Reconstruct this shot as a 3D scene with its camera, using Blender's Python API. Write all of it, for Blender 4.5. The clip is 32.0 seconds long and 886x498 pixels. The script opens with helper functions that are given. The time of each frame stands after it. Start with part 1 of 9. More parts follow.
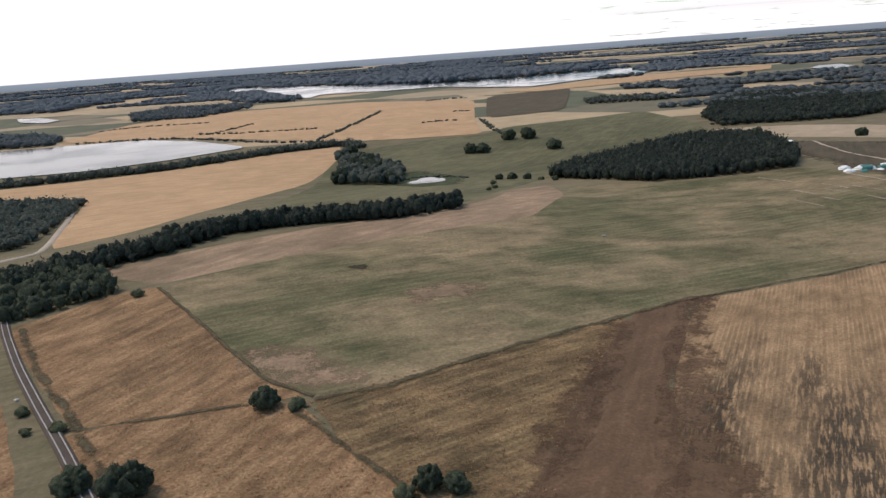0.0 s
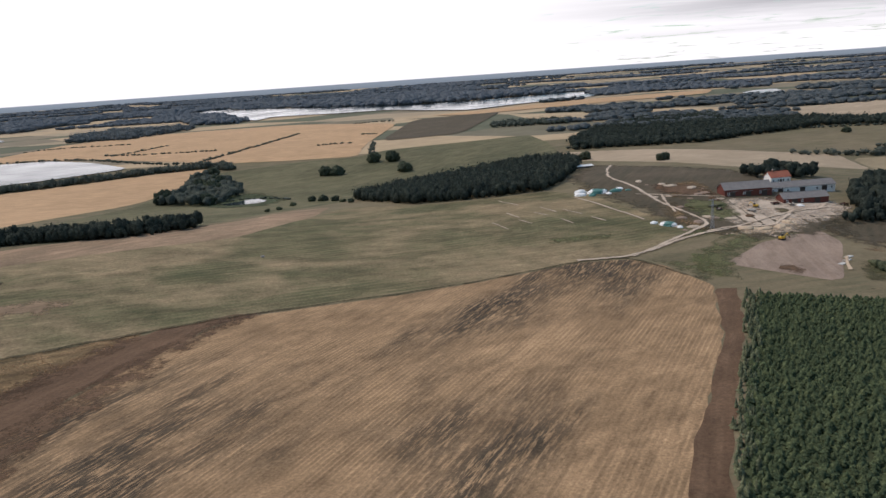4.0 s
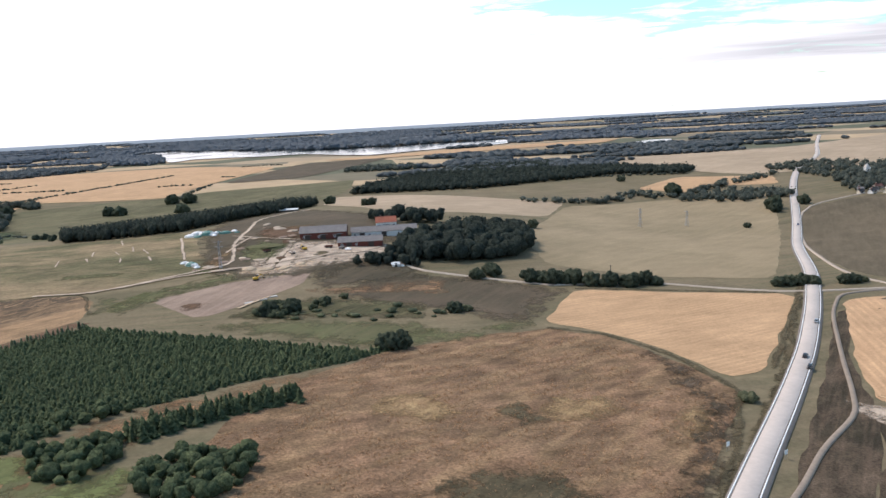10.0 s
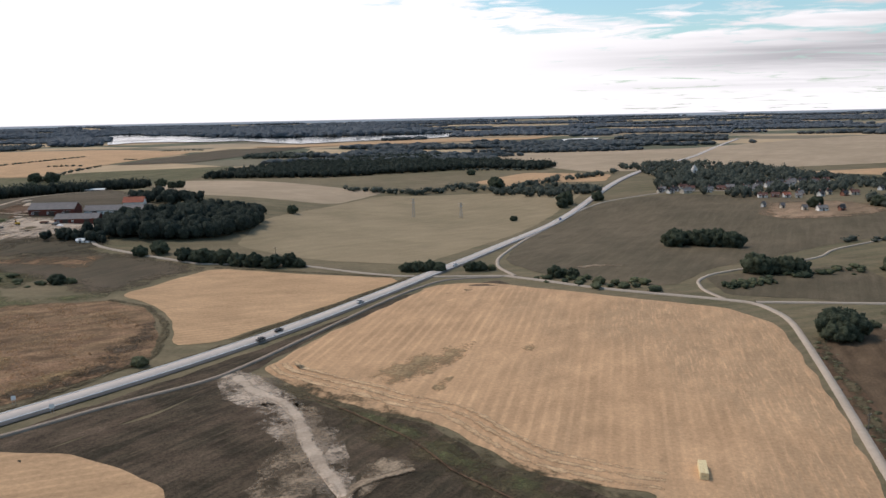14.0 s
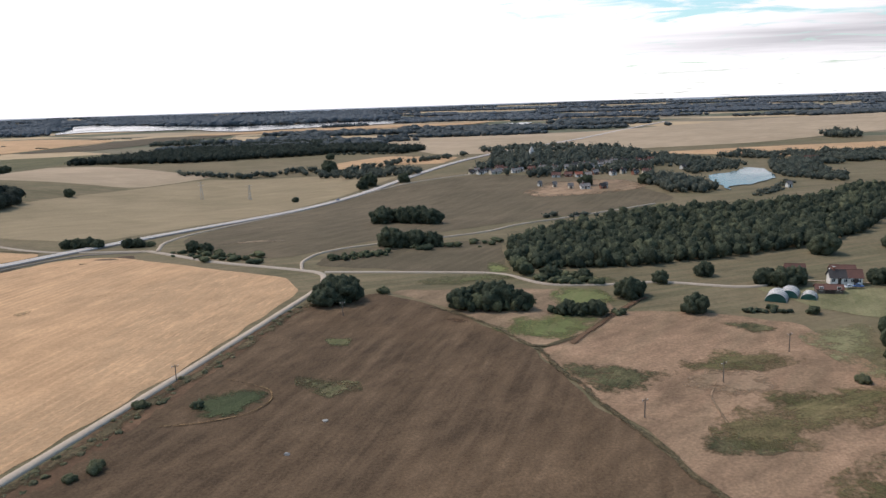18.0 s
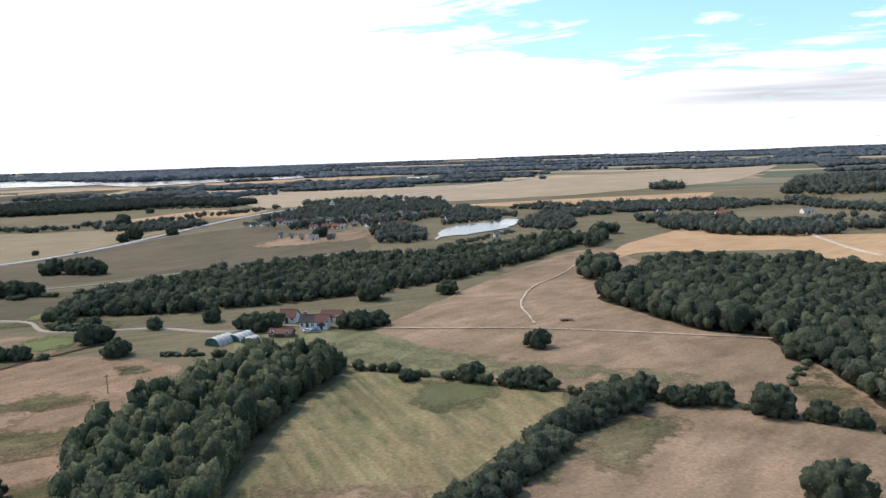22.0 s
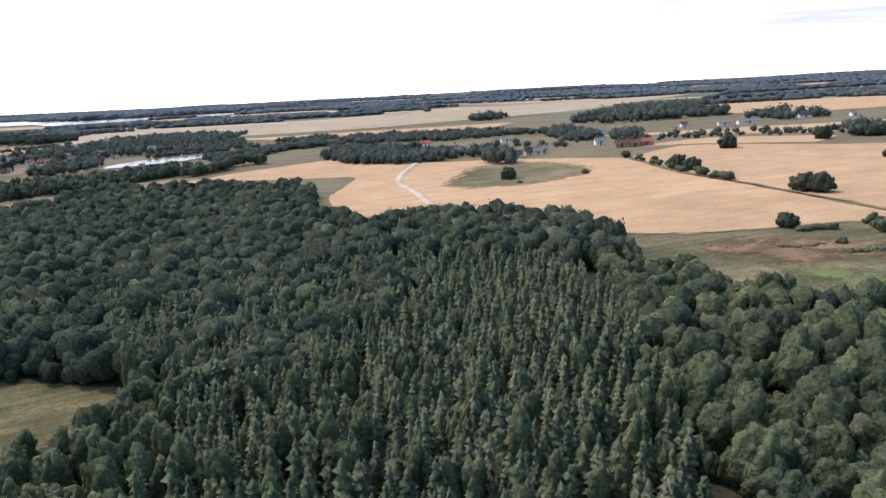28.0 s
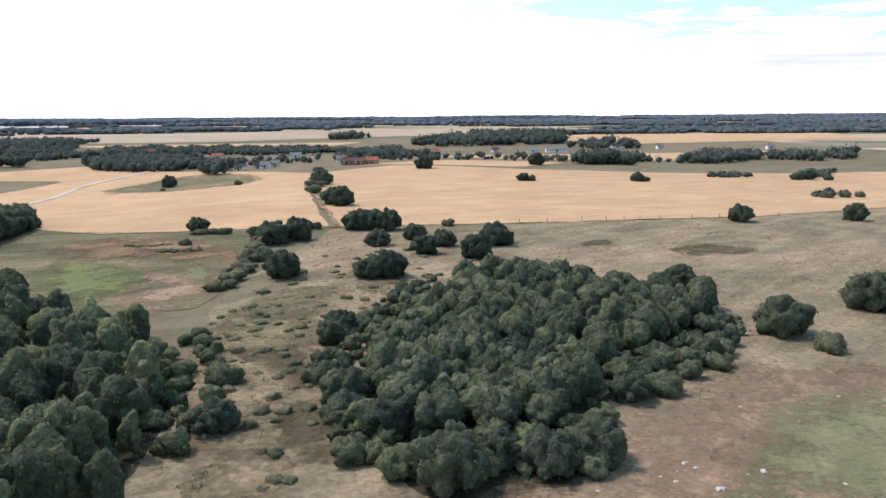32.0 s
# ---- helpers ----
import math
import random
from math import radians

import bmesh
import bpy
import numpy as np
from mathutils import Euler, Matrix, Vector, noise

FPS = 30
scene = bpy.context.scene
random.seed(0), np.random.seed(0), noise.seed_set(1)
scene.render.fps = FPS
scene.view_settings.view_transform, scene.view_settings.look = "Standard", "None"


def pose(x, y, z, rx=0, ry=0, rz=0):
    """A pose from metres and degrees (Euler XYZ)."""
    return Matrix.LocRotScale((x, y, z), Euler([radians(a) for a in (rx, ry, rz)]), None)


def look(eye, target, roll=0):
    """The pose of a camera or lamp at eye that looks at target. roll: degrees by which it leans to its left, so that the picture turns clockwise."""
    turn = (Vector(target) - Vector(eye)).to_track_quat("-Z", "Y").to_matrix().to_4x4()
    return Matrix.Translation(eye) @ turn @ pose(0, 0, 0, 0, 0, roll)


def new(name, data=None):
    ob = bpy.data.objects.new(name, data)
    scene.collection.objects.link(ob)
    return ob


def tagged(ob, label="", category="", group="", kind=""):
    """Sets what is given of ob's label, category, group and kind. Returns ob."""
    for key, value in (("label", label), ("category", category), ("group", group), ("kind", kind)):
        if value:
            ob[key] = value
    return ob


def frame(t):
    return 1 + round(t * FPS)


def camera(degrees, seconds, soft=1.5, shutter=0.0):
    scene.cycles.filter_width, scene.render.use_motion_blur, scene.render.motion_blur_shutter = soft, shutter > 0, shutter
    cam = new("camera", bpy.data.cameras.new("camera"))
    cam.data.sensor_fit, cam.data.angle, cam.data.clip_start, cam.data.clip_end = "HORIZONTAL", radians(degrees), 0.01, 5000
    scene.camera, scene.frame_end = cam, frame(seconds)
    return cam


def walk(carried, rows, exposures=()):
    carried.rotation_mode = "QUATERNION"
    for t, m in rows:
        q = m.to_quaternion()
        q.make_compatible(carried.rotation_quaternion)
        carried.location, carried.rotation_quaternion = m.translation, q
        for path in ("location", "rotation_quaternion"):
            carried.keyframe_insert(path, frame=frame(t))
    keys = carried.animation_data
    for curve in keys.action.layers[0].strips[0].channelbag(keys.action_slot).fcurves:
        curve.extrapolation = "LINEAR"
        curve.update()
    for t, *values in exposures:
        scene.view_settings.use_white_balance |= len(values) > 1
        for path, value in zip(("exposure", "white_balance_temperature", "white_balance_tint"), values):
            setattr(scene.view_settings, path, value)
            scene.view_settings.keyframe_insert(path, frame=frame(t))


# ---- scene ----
# The camera: a small aircraft on its glide path, seen out of its side window.
cam = camera(61.6, 32.0)
METRES, EYE, TILT, LEAN = 1080.0, 77.2, -14.74, 4.03
BEND, TWIST = -0.53, -0.52
ROWS = [
    (0, 0, 0, 0, 0, 0, 0),
    (0.5, 0.0147, -0.0008, 0, 0.17, 0.77, 0.26),
    (1, 0.0293, -0.0017, -0.0001, 0.4, 2.17, 0.41),
    (1.5, 0.0441, -0.0028, 0, 0.57, 3.09, 0.36),
    (2, 0.0588, -0.0037, -0.0001, 0.57, 3.27, -0.01),
    (2.5, 0.0737, -0.0047, -0.0001, 0.51, 2.83, -0.27),
    (3, 0.0886, -0.0057, -0.0002, 0.5, 2.21, -0.27),
    (3.5, 0.1036, -0.0065, -0.0001, 0.58, 1.7, -0.2),
    (5.5, 0.1645, -0.0104, -0.0005, 0.64, 2.84, -1.69),
    (6, 0.1795, -0.0109, -0.0004, 0.4, 4.01, -2.51),
    (6.5, 0.1945, -0.0119, -0.0005, 0.32, 4.75, -2.63),
    (7, 0.2094, -0.0126, -0.0005, 0.39, 4.98, -2.46),
    (7.5, 0.2243, -0.0133, -0.0004, 0.44, 5.03, -2.3),
    (8, 0.2393, -0.014, -0.0003, 0.5, 4.89, -2.08),
    (8.5, 0.2543, -0.0145, -0.0003, 0.58, 4.67, -1.7),
    (9, 0.2693, -0.0156, -0.0002, 0.73, 4.73, -1.3),
    (9.5, 0.2843, -0.0169, -0.0001, 0.9, 5, -1.1),
    (10, 0.2992, -0.0172, -0.0002, 1.01, 5.22, -1.07),
    (10.5, 0.3141, -0.0179, -0.0003, 1.08, 5.34, -1.13),
    (11, 0.3292, -0.0187, -0.0005, 1.14, 5.33, -1.14),
    (11.5, 0.3442, -0.0197, -0.0007, 1.17, 5.31, -0.97),
    (12, 0.3591, -0.0203, -0.0007, 1.22, 5.57, -0.76),
    (12.5, 0.3741, -0.0213, -0.0008, 1.22, 5.57, -0.79),
    (13, 0.3892, -0.022, -0.0008, 1.05, 5.26, -1.43),
    (13.5, 0.4042, -0.0229, -0.001, 0.72, 4.97, -2.45),
    (14, 0.4196, -0.0242, -0.001, 0.58, 4.86, -2.9),
    (14.5, 0.4348, -0.0249, -0.001, 0.56, 4.66, -2.96),
    (15, 0.4501, -0.0259, -0.0011, 0.61, 4.36, -3.03),
    (15.5, 0.4654, -0.0267, -0.001, 0.72, 4.19, -3.08),
    (17.5, 0.527, -0.032, -0.0005, 1.28, 4.57, -2.13),
    (18, 0.5433, -0.0323, -0.0004, 1.24, 3.95, -2.34),
    (18.5, 0.5592, -0.0329, -0.0001, 0.77, 3.69, -3.26),
    (19, 0.5754, -0.0334, 0.0002, 0.35, 3.72, -3.25),
    (19.5, 0.5915, -0.0345, 0.0004, 0.18, 5.28, -2.38),
    (20, 0.6077, -0.0346, 0.0006, -0.07, 6.69, -2.29),
    (20.5, 0.6239, -0.0354, 0.0008, -0.39, 6.82, -2.35),
    (21, 0.6399, -0.0363, 0.0011, -0.58, 7.19, -2),
    (21.5, 0.6559, -0.037, 0.0013, -0.66, 7.74, -1.67),
    (22, 0.6719, -0.0378, 0.0016, -0.82, 8.24, -1.57),
    (22.5, 0.6881, -0.0386, 0.0016, -0.93, 8.43, -1.5),
    (23, 0.7043, -0.0395, 0.0017, -0.93, 7.94, -1.49),
    (23.5, 0.7205, -0.0407, 0.0016, -0.76, 7.25, -1.55),
    (24, 0.737, -0.0421, 0.0016, -0.51, 6.86, -1.76),
    (24.5, 0.7536, -0.0428, 0.0015, -0.35, 5.9, -1.82),
    (25, 0.7713, -0.0447, 0.0015, 0.1125, 5.355, -1.52),
    (25.5, 0.7891, -0.0466, 0.0015, 0.575, 4.81, -1.22),
    (26, 0.8069, -0.0486, 0.0015, 1.0375, 4.265, -0.92),
    (26.5, 0.8246, -0.0505, 0.0015, 1.5, 3.72, -0.62),
    (27, 0.8402, -0.0512, 0.0014, 1.44, 4.12, -0.58),
    (27.5, 0.8557, -0.0514, 0.0013, 1.44, 4.05, -0.81),
    (28, 0.8713, -0.0518, 0.0012, 1.41, 3.33, -1.06),
    (28.5, 0.8868, -0.0523, 0.001, 1.32, 2.6, -1.37),
    (29, 0.9024, -0.053, 0.001, 1, 2.29, -3.19),
    (29.5, 0.9178, -0.0531, 0.0008, 0.36, 4.64, -4.73),
    (30, 0.9331, -0.0536, 0.0007, -0.02, 6.7, -4.35),
    (30.5, 0.9484, -0.0542, 0.0007, -0.1, 6.37, -4.09),
    (31, 0.9638, -0.0551, 0.0006, -0.05, 6.34, -3.83),
    (31.5, 0.9791, -0.0557, 0.0005, -0.07, 6.02, -3.62),
    (32, 0.9945, -0.0565, 0.0005, -0.16, 5.29, -3.22),
]


def flown(x, y, z, yaw, pitch, roll):
    """The pose of one row, laid level: the path bends by BEND and twists by TWIST degrees from its start to its end."""
    p = pose(0, 0, 0, TILT, LEAN, 0) @ Vector((x, y, z))
    rise = -radians(BEND) * p.x * p.x / 2 + radians(TWIST) * p.x * p.y
    place = Vector((p.x, p.y, p.z + rise)) * METRES
    turn = pose(0, 0, 0, TILT + TWIST * x, LEAN + BEND * x, 0) @ pose(0, 0, 0, 90 + pitch, roll, yaw)
    return Matrix.Translation((place.x, place.y, place.z + EYE)) @ turn


walk(cam, [(t, flown(x, y, z, yaw, pitch, roll)) for t, x, y, z, yaw, pitch, roll in ROWS],
     [(0, -0.04, 6550, 17), (3, -0.14, 6500, 17), (6, 0.16, 6420, 17), (7, 0.29, 6400, 17), (9, 0.44, 6350, 17), (11, 0.19, 6420, 17), (12, -0.12, 6500, 17), (13, -0.14, 6500, 17), (15, -0.1, 6500, 16), (18, 0.12, 6480, 17), (19, 0.06, 6500, 17), (20, 0.18, 6420, 15), (22, 0.4, 6250, 14), (24, 0.4, 6200, 14), (27, 0.56, 6150, 16), (28, 0.67, 6100, 18), (30, 0.58, 6150, 18), (31, 0.66, 6150, 17), (32, 0.70, 6150, 16)])


# ---- world, sun, exposure ----
SUN_TURN, SUN_HEIGHT = -62.0, 56.0   # degrees to the right of +y, and above the horizon


def mathn(nt, op, a, b=None, clamp=False):
    n = nt.nodes.new("ShaderNodeMath")
    n.operation, n.use_clamp = op, clamp
    for i, v in enumerate((a, b)):
        if v is None:
            continue
        if hasattr(v, "is_linked"):
            nt.links.new(v, n.inputs[i])
        else:
            n.inputs[i].default_value = v
    return n.outputs[0]


def mixc(nt, fac, a, b, how="MIX"):
    n = nt.nodes.new("ShaderNodeMix")
    n.data_type, n.blend_type = "RGBA", how
    for slot, v in ((0, fac), (6, a), (7, b)):
        if hasattr(v, "is_linked"):
            nt.links.new(v, n.inputs[slot])
        elif slot == 0:
            n.inputs[0].default_value = v
        else:
            n.inputs[slot].default_value = (*v, 1)
    return n.outputs[2]


def span(nt, v, lo, hi, a=0.0, b=1.0):
    n = nt.nodes.new("ShaderNodeMapRange")
    n.inputs["From Min"].default_value, n.inputs["From Max"].default_value = lo, hi
    n.inputs["To Min"].default_value, n.inputs["To Max"].default_value = a, b
    nt.links.new(v, n.inputs["Value"])
    return n.outputs[0]


def noisy(nt, vec, scale, detail=3.0, rough=0.55, warp=0.0):
    n = nt.nodes.new("ShaderNodeTexNoise")
    n.inputs["Scale"].default_value, n.inputs["Detail"].default_value = scale, detail
    n.inputs["Roughness"].default_value, n.inputs["Distortion"].default_value = rough, warp
    if vec is not None:
        nt.links.new(vec, n.inputs["Vector"])
    return n.outputs[0]


def turned(nt, vec, angle=0.0, scale=(1, 1, 1), shift=(0, 0, 0)):
    """The coordinates turned about z by an angle, then stretched."""
    for rot, sc, sh in (((0, 0, radians(angle)), (1, 1, 1), (0, 0, 0)), ((0, 0, 0), scale, shift)):
        n = nt.nodes.new("ShaderNodeMapping")
        n.inputs["Rotation"].default_value = rot
        n.inputs["Scale"].default_value, n.inputs["Location"].default_value = sc, sh
        nt.links.new(vec, n.inputs["Vector"])
        vec = n.outputs[0]
    return vec


def make_world():
    w = bpy.data.worlds.new("sky")
    scene.world = w
    w.use_nodes = True
    nt = w.node_tree
    nt.nodes.clear()
    out, bg = nt.nodes.new("ShaderNodeOutputWorld"), nt.nodes.new("ShaderNodeBackground")
    sky = nt.nodes.new("ShaderNodeTexSky")
    sky.sky_type, sky.sun_disc = "NISHITA", False
    sky.sun_elevation, sky.sun_rotation = radians(SUN_HEIGHT), radians(SUN_TURN)
    sky.air_density, sky.dust_density = 1.0, 1.5
    blue = nt.nodes.new("ShaderNodeVectorMath")
    blue.operation = "MULTIPLY"
    nt.links.new(sky.outputs[0], blue.inputs[0])
    blue.inputs[1].default_value = (0.140, 0.176, 0.165)
    tc = nt.nodes.new("ShaderNodeTexCoord")
    sep = nt.nodes.new("ShaderNodeSeparateXYZ")
    nt.links.new(tc.outputs["Generated"], sep.inputs[0])
    x, y, z = sep.outputs
    # a cloud sheet: the way up meets it at (x, y) / (z + a little)
    den = mathn(nt, "ADD", mathn(nt, "MAXIMUM", z, 0.0), 0.10)
    comb = nt.nodes.new("ShaderNodeCombineXYZ")
    nt.links.new(mathn(nt, "DIVIDE", x, den), comb.inputs[0])
    nt.links.new(mathn(nt, "DIVIDE", y, den), comb.inputs[1])
    sheet = comb.outputs[0]
    puff = span(nt, noisy(nt, turned(nt, sheet, 12, (0.9, 1.5, 1), (5.1, 2.7, 0)), 2.3, 8.0, 0.60, 0.5), 0.0, 1.0, -0.30, 1.30)
    # veil thickens towards the sun and the horizon
    sx, sy = math.sin(radians(SUN_TURN)), math.cos(radians(SUN_TURN))
    near = mathn(nt, "ADD", mathn(nt, "MULTIPLY", x, sx), mathn(nt, "MULTIPLY", y, sy))
    veil = span(nt, near, 0.28, 0.66, -0.30, 0.36)
    low = span(nt, z, 0.085, 0.14, 0.45, 0.0)
    cover = mathn(nt, "ADD", mathn(nt, "ADD", puff, veil), low)
    mask = span(nt, cover, 0.34, 0.56)
    # grey undersides low over the land, away from the sun
    den2 = mathn(nt, "ADD", mathn(nt, "MAXIMUM", z, 0.0), 0.05)
    comb2 = nt.nodes.new("ShaderNodeCombineXYZ")
    nt.links.new(mathn(nt, "DIVIDE", x, den2), comb2.inputs[0])
    nt.links.new(mathn(nt, "DIVIDE", y, den2), comb2.inputs[1])
    shade = span(nt, noisy(nt, turned(nt, comb2.outputs[0], 8, (0.16, 0.42, 1), (3, 1, 0)), 1.0, 6.0, 0.58, 0.4), 0.36, 0.64)
    dull = mathn(nt, "MULTIPLY", shade, span(nt, near, 0.08, 0.42, 1.0, 0.0))
    dull = mathn(nt, "MULTIPLY", dull, span(nt, z, 0.015, 0.05))
    cloud = mixc(nt, dull, (1.14, 1.15, 1.15), (0.54, 0.55, 0.57))
    above = mixc(nt, mask, blue.outputs[0], cloud)
    # the land beyond the built ground, haze painted into its colours, down to where the ground hides it
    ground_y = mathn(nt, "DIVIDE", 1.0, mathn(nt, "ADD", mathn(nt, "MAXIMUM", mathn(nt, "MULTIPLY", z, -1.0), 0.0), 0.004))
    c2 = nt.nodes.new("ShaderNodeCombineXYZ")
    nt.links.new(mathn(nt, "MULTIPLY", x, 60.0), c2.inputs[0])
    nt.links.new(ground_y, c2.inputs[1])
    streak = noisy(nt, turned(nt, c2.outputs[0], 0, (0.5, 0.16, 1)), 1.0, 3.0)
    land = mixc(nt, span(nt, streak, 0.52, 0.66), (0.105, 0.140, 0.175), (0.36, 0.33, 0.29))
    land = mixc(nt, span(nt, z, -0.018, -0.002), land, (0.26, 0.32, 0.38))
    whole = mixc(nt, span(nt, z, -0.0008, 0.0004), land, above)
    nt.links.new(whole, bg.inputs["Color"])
    bg.inputs["Strength"].default_value = 1.0
    nt.links.new(bg.outputs[0], out.inputs[0])


make_world()
lamp = bpy.data.lights.new("sun", "SUN")
lamp.energy, lamp.angle, lamp.color = 2.0, radians(9), (1.0, 0.94, 0.86)
sun = new("sun", lamp)
st, sh = radians(SUN_TURN), radians(SUN_HEIGHT)
way_to_sun = Vector((math.sin(st) * math.cos(sh), math.cos(st) * math.cos(sh), math.sin(sh)))
sun.matrix_world = look(way_to_sun * 3000, (0, 0, 0))
scene.view_settings.exposure = 0.0


# ---- materials ----
def material(name, rough=0.9, metal=0.0, spec=0.3):
    m = bpy.data.materials.new(name)
    m.use_nodes = True
    nt = m.node_tree
    b = nt.nodes["Principled BSDF"]
    b.inputs["Roughness"].default_value, b.inputs["Metallic"].default_value = rough, metal
    b.inputs["Specular IOR Level"].default_value = spec
    return m, nt, b


def object_coords(nt):
    return nt.nodes.new("ShaderNodeTexCoord").outputs["Object"]


def bump(nt, b, height, distance=0.3, strength=0.5):
    n = nt.nodes.new("ShaderNodeBump")
    n.inputs["Distance"].default_value, n.inputs["Strength"].default_value = distance, strength
    nt.links.new(height, n.inputs["Height"])
    nt.links.new(n.outputs[0], b.inputs["Normal"])


def field_mat(name, a, b, c, angle=0.0, row=6.0, rows=0.5, blotch=60.0, grain=1.5, lines=0.0, tuft=0.25, dark=None, sweep=0.4):
    row, blotch, grain = row * 0.55, blotch * 0.55, grain * 0.6
    """Open land: two colours in blotches, a third in long streaks along the rows, fine tufts, and tractor lines."""
    m, nt, bs = material(name, 0.95, 0.0, 0.1)
    pos = object_coords(nt)
    f1 = span(nt, noisy(nt, pos, 1.0 / blotch, 5.0, 0.6, 0.6), 0.40, 0.60)
    col = mixc(nt, f1, a, b)
    broad = span(nt, noisy(nt, turned(nt, pos, angle + 40, (1, 0.6, 1), (7, 3, 0)), 0.28 / blotch, 2.0, 0.5, 1.2), 0.40, 0.60)
    col = mixc(nt, mathn(nt, "MULTIPLY", broad, sweep), col, mixc(nt, f1, [v * 1.08 for v in a], a))
    col = mixc(nt, mathn(nt, "MULTIPLY", span(nt, broad, 0.0, 1.0, 1.0, 0.0), sweep), col, mixc(nt, f1, b, [v * 0.9 for v in b]))
    f1b = span(nt, noisy(nt, turned(nt, pos, angle, (1, 0.45, 1)), 4.5 / blotch, 4.0, 0.65, 0.8), 0.46, 0.66)
    col = mixc(nt, mathn(nt, "MULTIPLY", f1b, 0.35), col, b)
    along = turned(nt, pos, angle, (1.0 / row, 1.0 / (row * 22), 1))
    f2 = span(nt, noisy(nt, along, 1.0, 4.0, 0.6), 0.42, 0.66)
    col = mixc(nt, mathn(nt, "MULTIPLY", f2, rows), col, c)
    if lines:
        wv = nt.nodes.new("ShaderNodeTexWave")
        wv.inputs["Scale"].default_value, wv.inputs["Distortion"].default_value = 0.314, 2.2
        wv.inputs["Detail"].default_value, wv.inputs["Detail Scale"].default_value = 2.0, 0.5
        nt.links.new(turned(nt, pos, angle, (1.0 / (row * 1.0), 0.02 / row, 1)), wv.inputs["Vector"])
        f3 = mathn(nt, "MULTIPLY", span(nt, wv.outputs["Fac"], 0.5, 0.95), lines)
        f3 = mathn(nt, "MULTIPLY", f3, span(nt, noisy(nt, pos, 1 / 20.0, 3.0), 0.35, 0.6))
        col = mixc(nt, f3, col, [v * 1.25 for v in a])
    if dark:
        fd = mathn(nt, "MULTIPLY", span(nt, noisy(nt, turned(nt, pos, angle, (1, 0.35, 1)), 1 / 34.0, 3.0), 0.45, 0.60), span(nt, noisy(nt, turned(nt, pos, angle, (1, 0.12, 1)), 1.5, 5.0, 0.7), 0.40, 0.52))
        col = mixc(nt, fd, col, dark)
    f4 = span(nt, noisy(nt, pos, 1.0 / grain, 5.0, 0.7), 0.25, 0.75, 1 - tuft, 1 + tuft)
    f5 = span(nt, noisy(nt, turned(nt, pos, angle + 17, (1.0, 0.4, 1)), 1.0 / (grain * 7), 4.0, 0.6), 0.3, 0.7, 1 - tuft * 0.6, 1 + tuft * 0.6)
    tone = mathn(nt, "MULTIPLY", f4, f5)
    cc = nt.nodes.new("ShaderNodeCombineXYZ")
    for i in range(3):
        nt.links.new(tone, cc.inputs[i])
    col = mixc(nt, 1.0, col, cc.outputs[0], "MULTIPLY")
    nt.links.new(col, bs.inputs["Base Color"])
    bump(nt, bs, f4, 0.25, 0.6)
    return m


def see_through(nt, bs, col):
    """Leaves let a part of the light through."""
    nt.links.new(col, bs.inputs["Base Color"])
    tr, mx = nt.nodes.new("ShaderNodeBsdfTranslucent"), nt.nodes.new("ShaderNodeMixShader")
    nt.links.new(col, tr.inputs["Color"])
    mx.inputs[0].default_value = 0.42
    nt.links.new(bs.outputs[0], mx.inputs[1])
    nt.links.new(tr.outputs[0], mx.inputs[2])
    nt.links.new(mx.outputs[0], nt.nodes["Material Output"].inputs["Surface"])


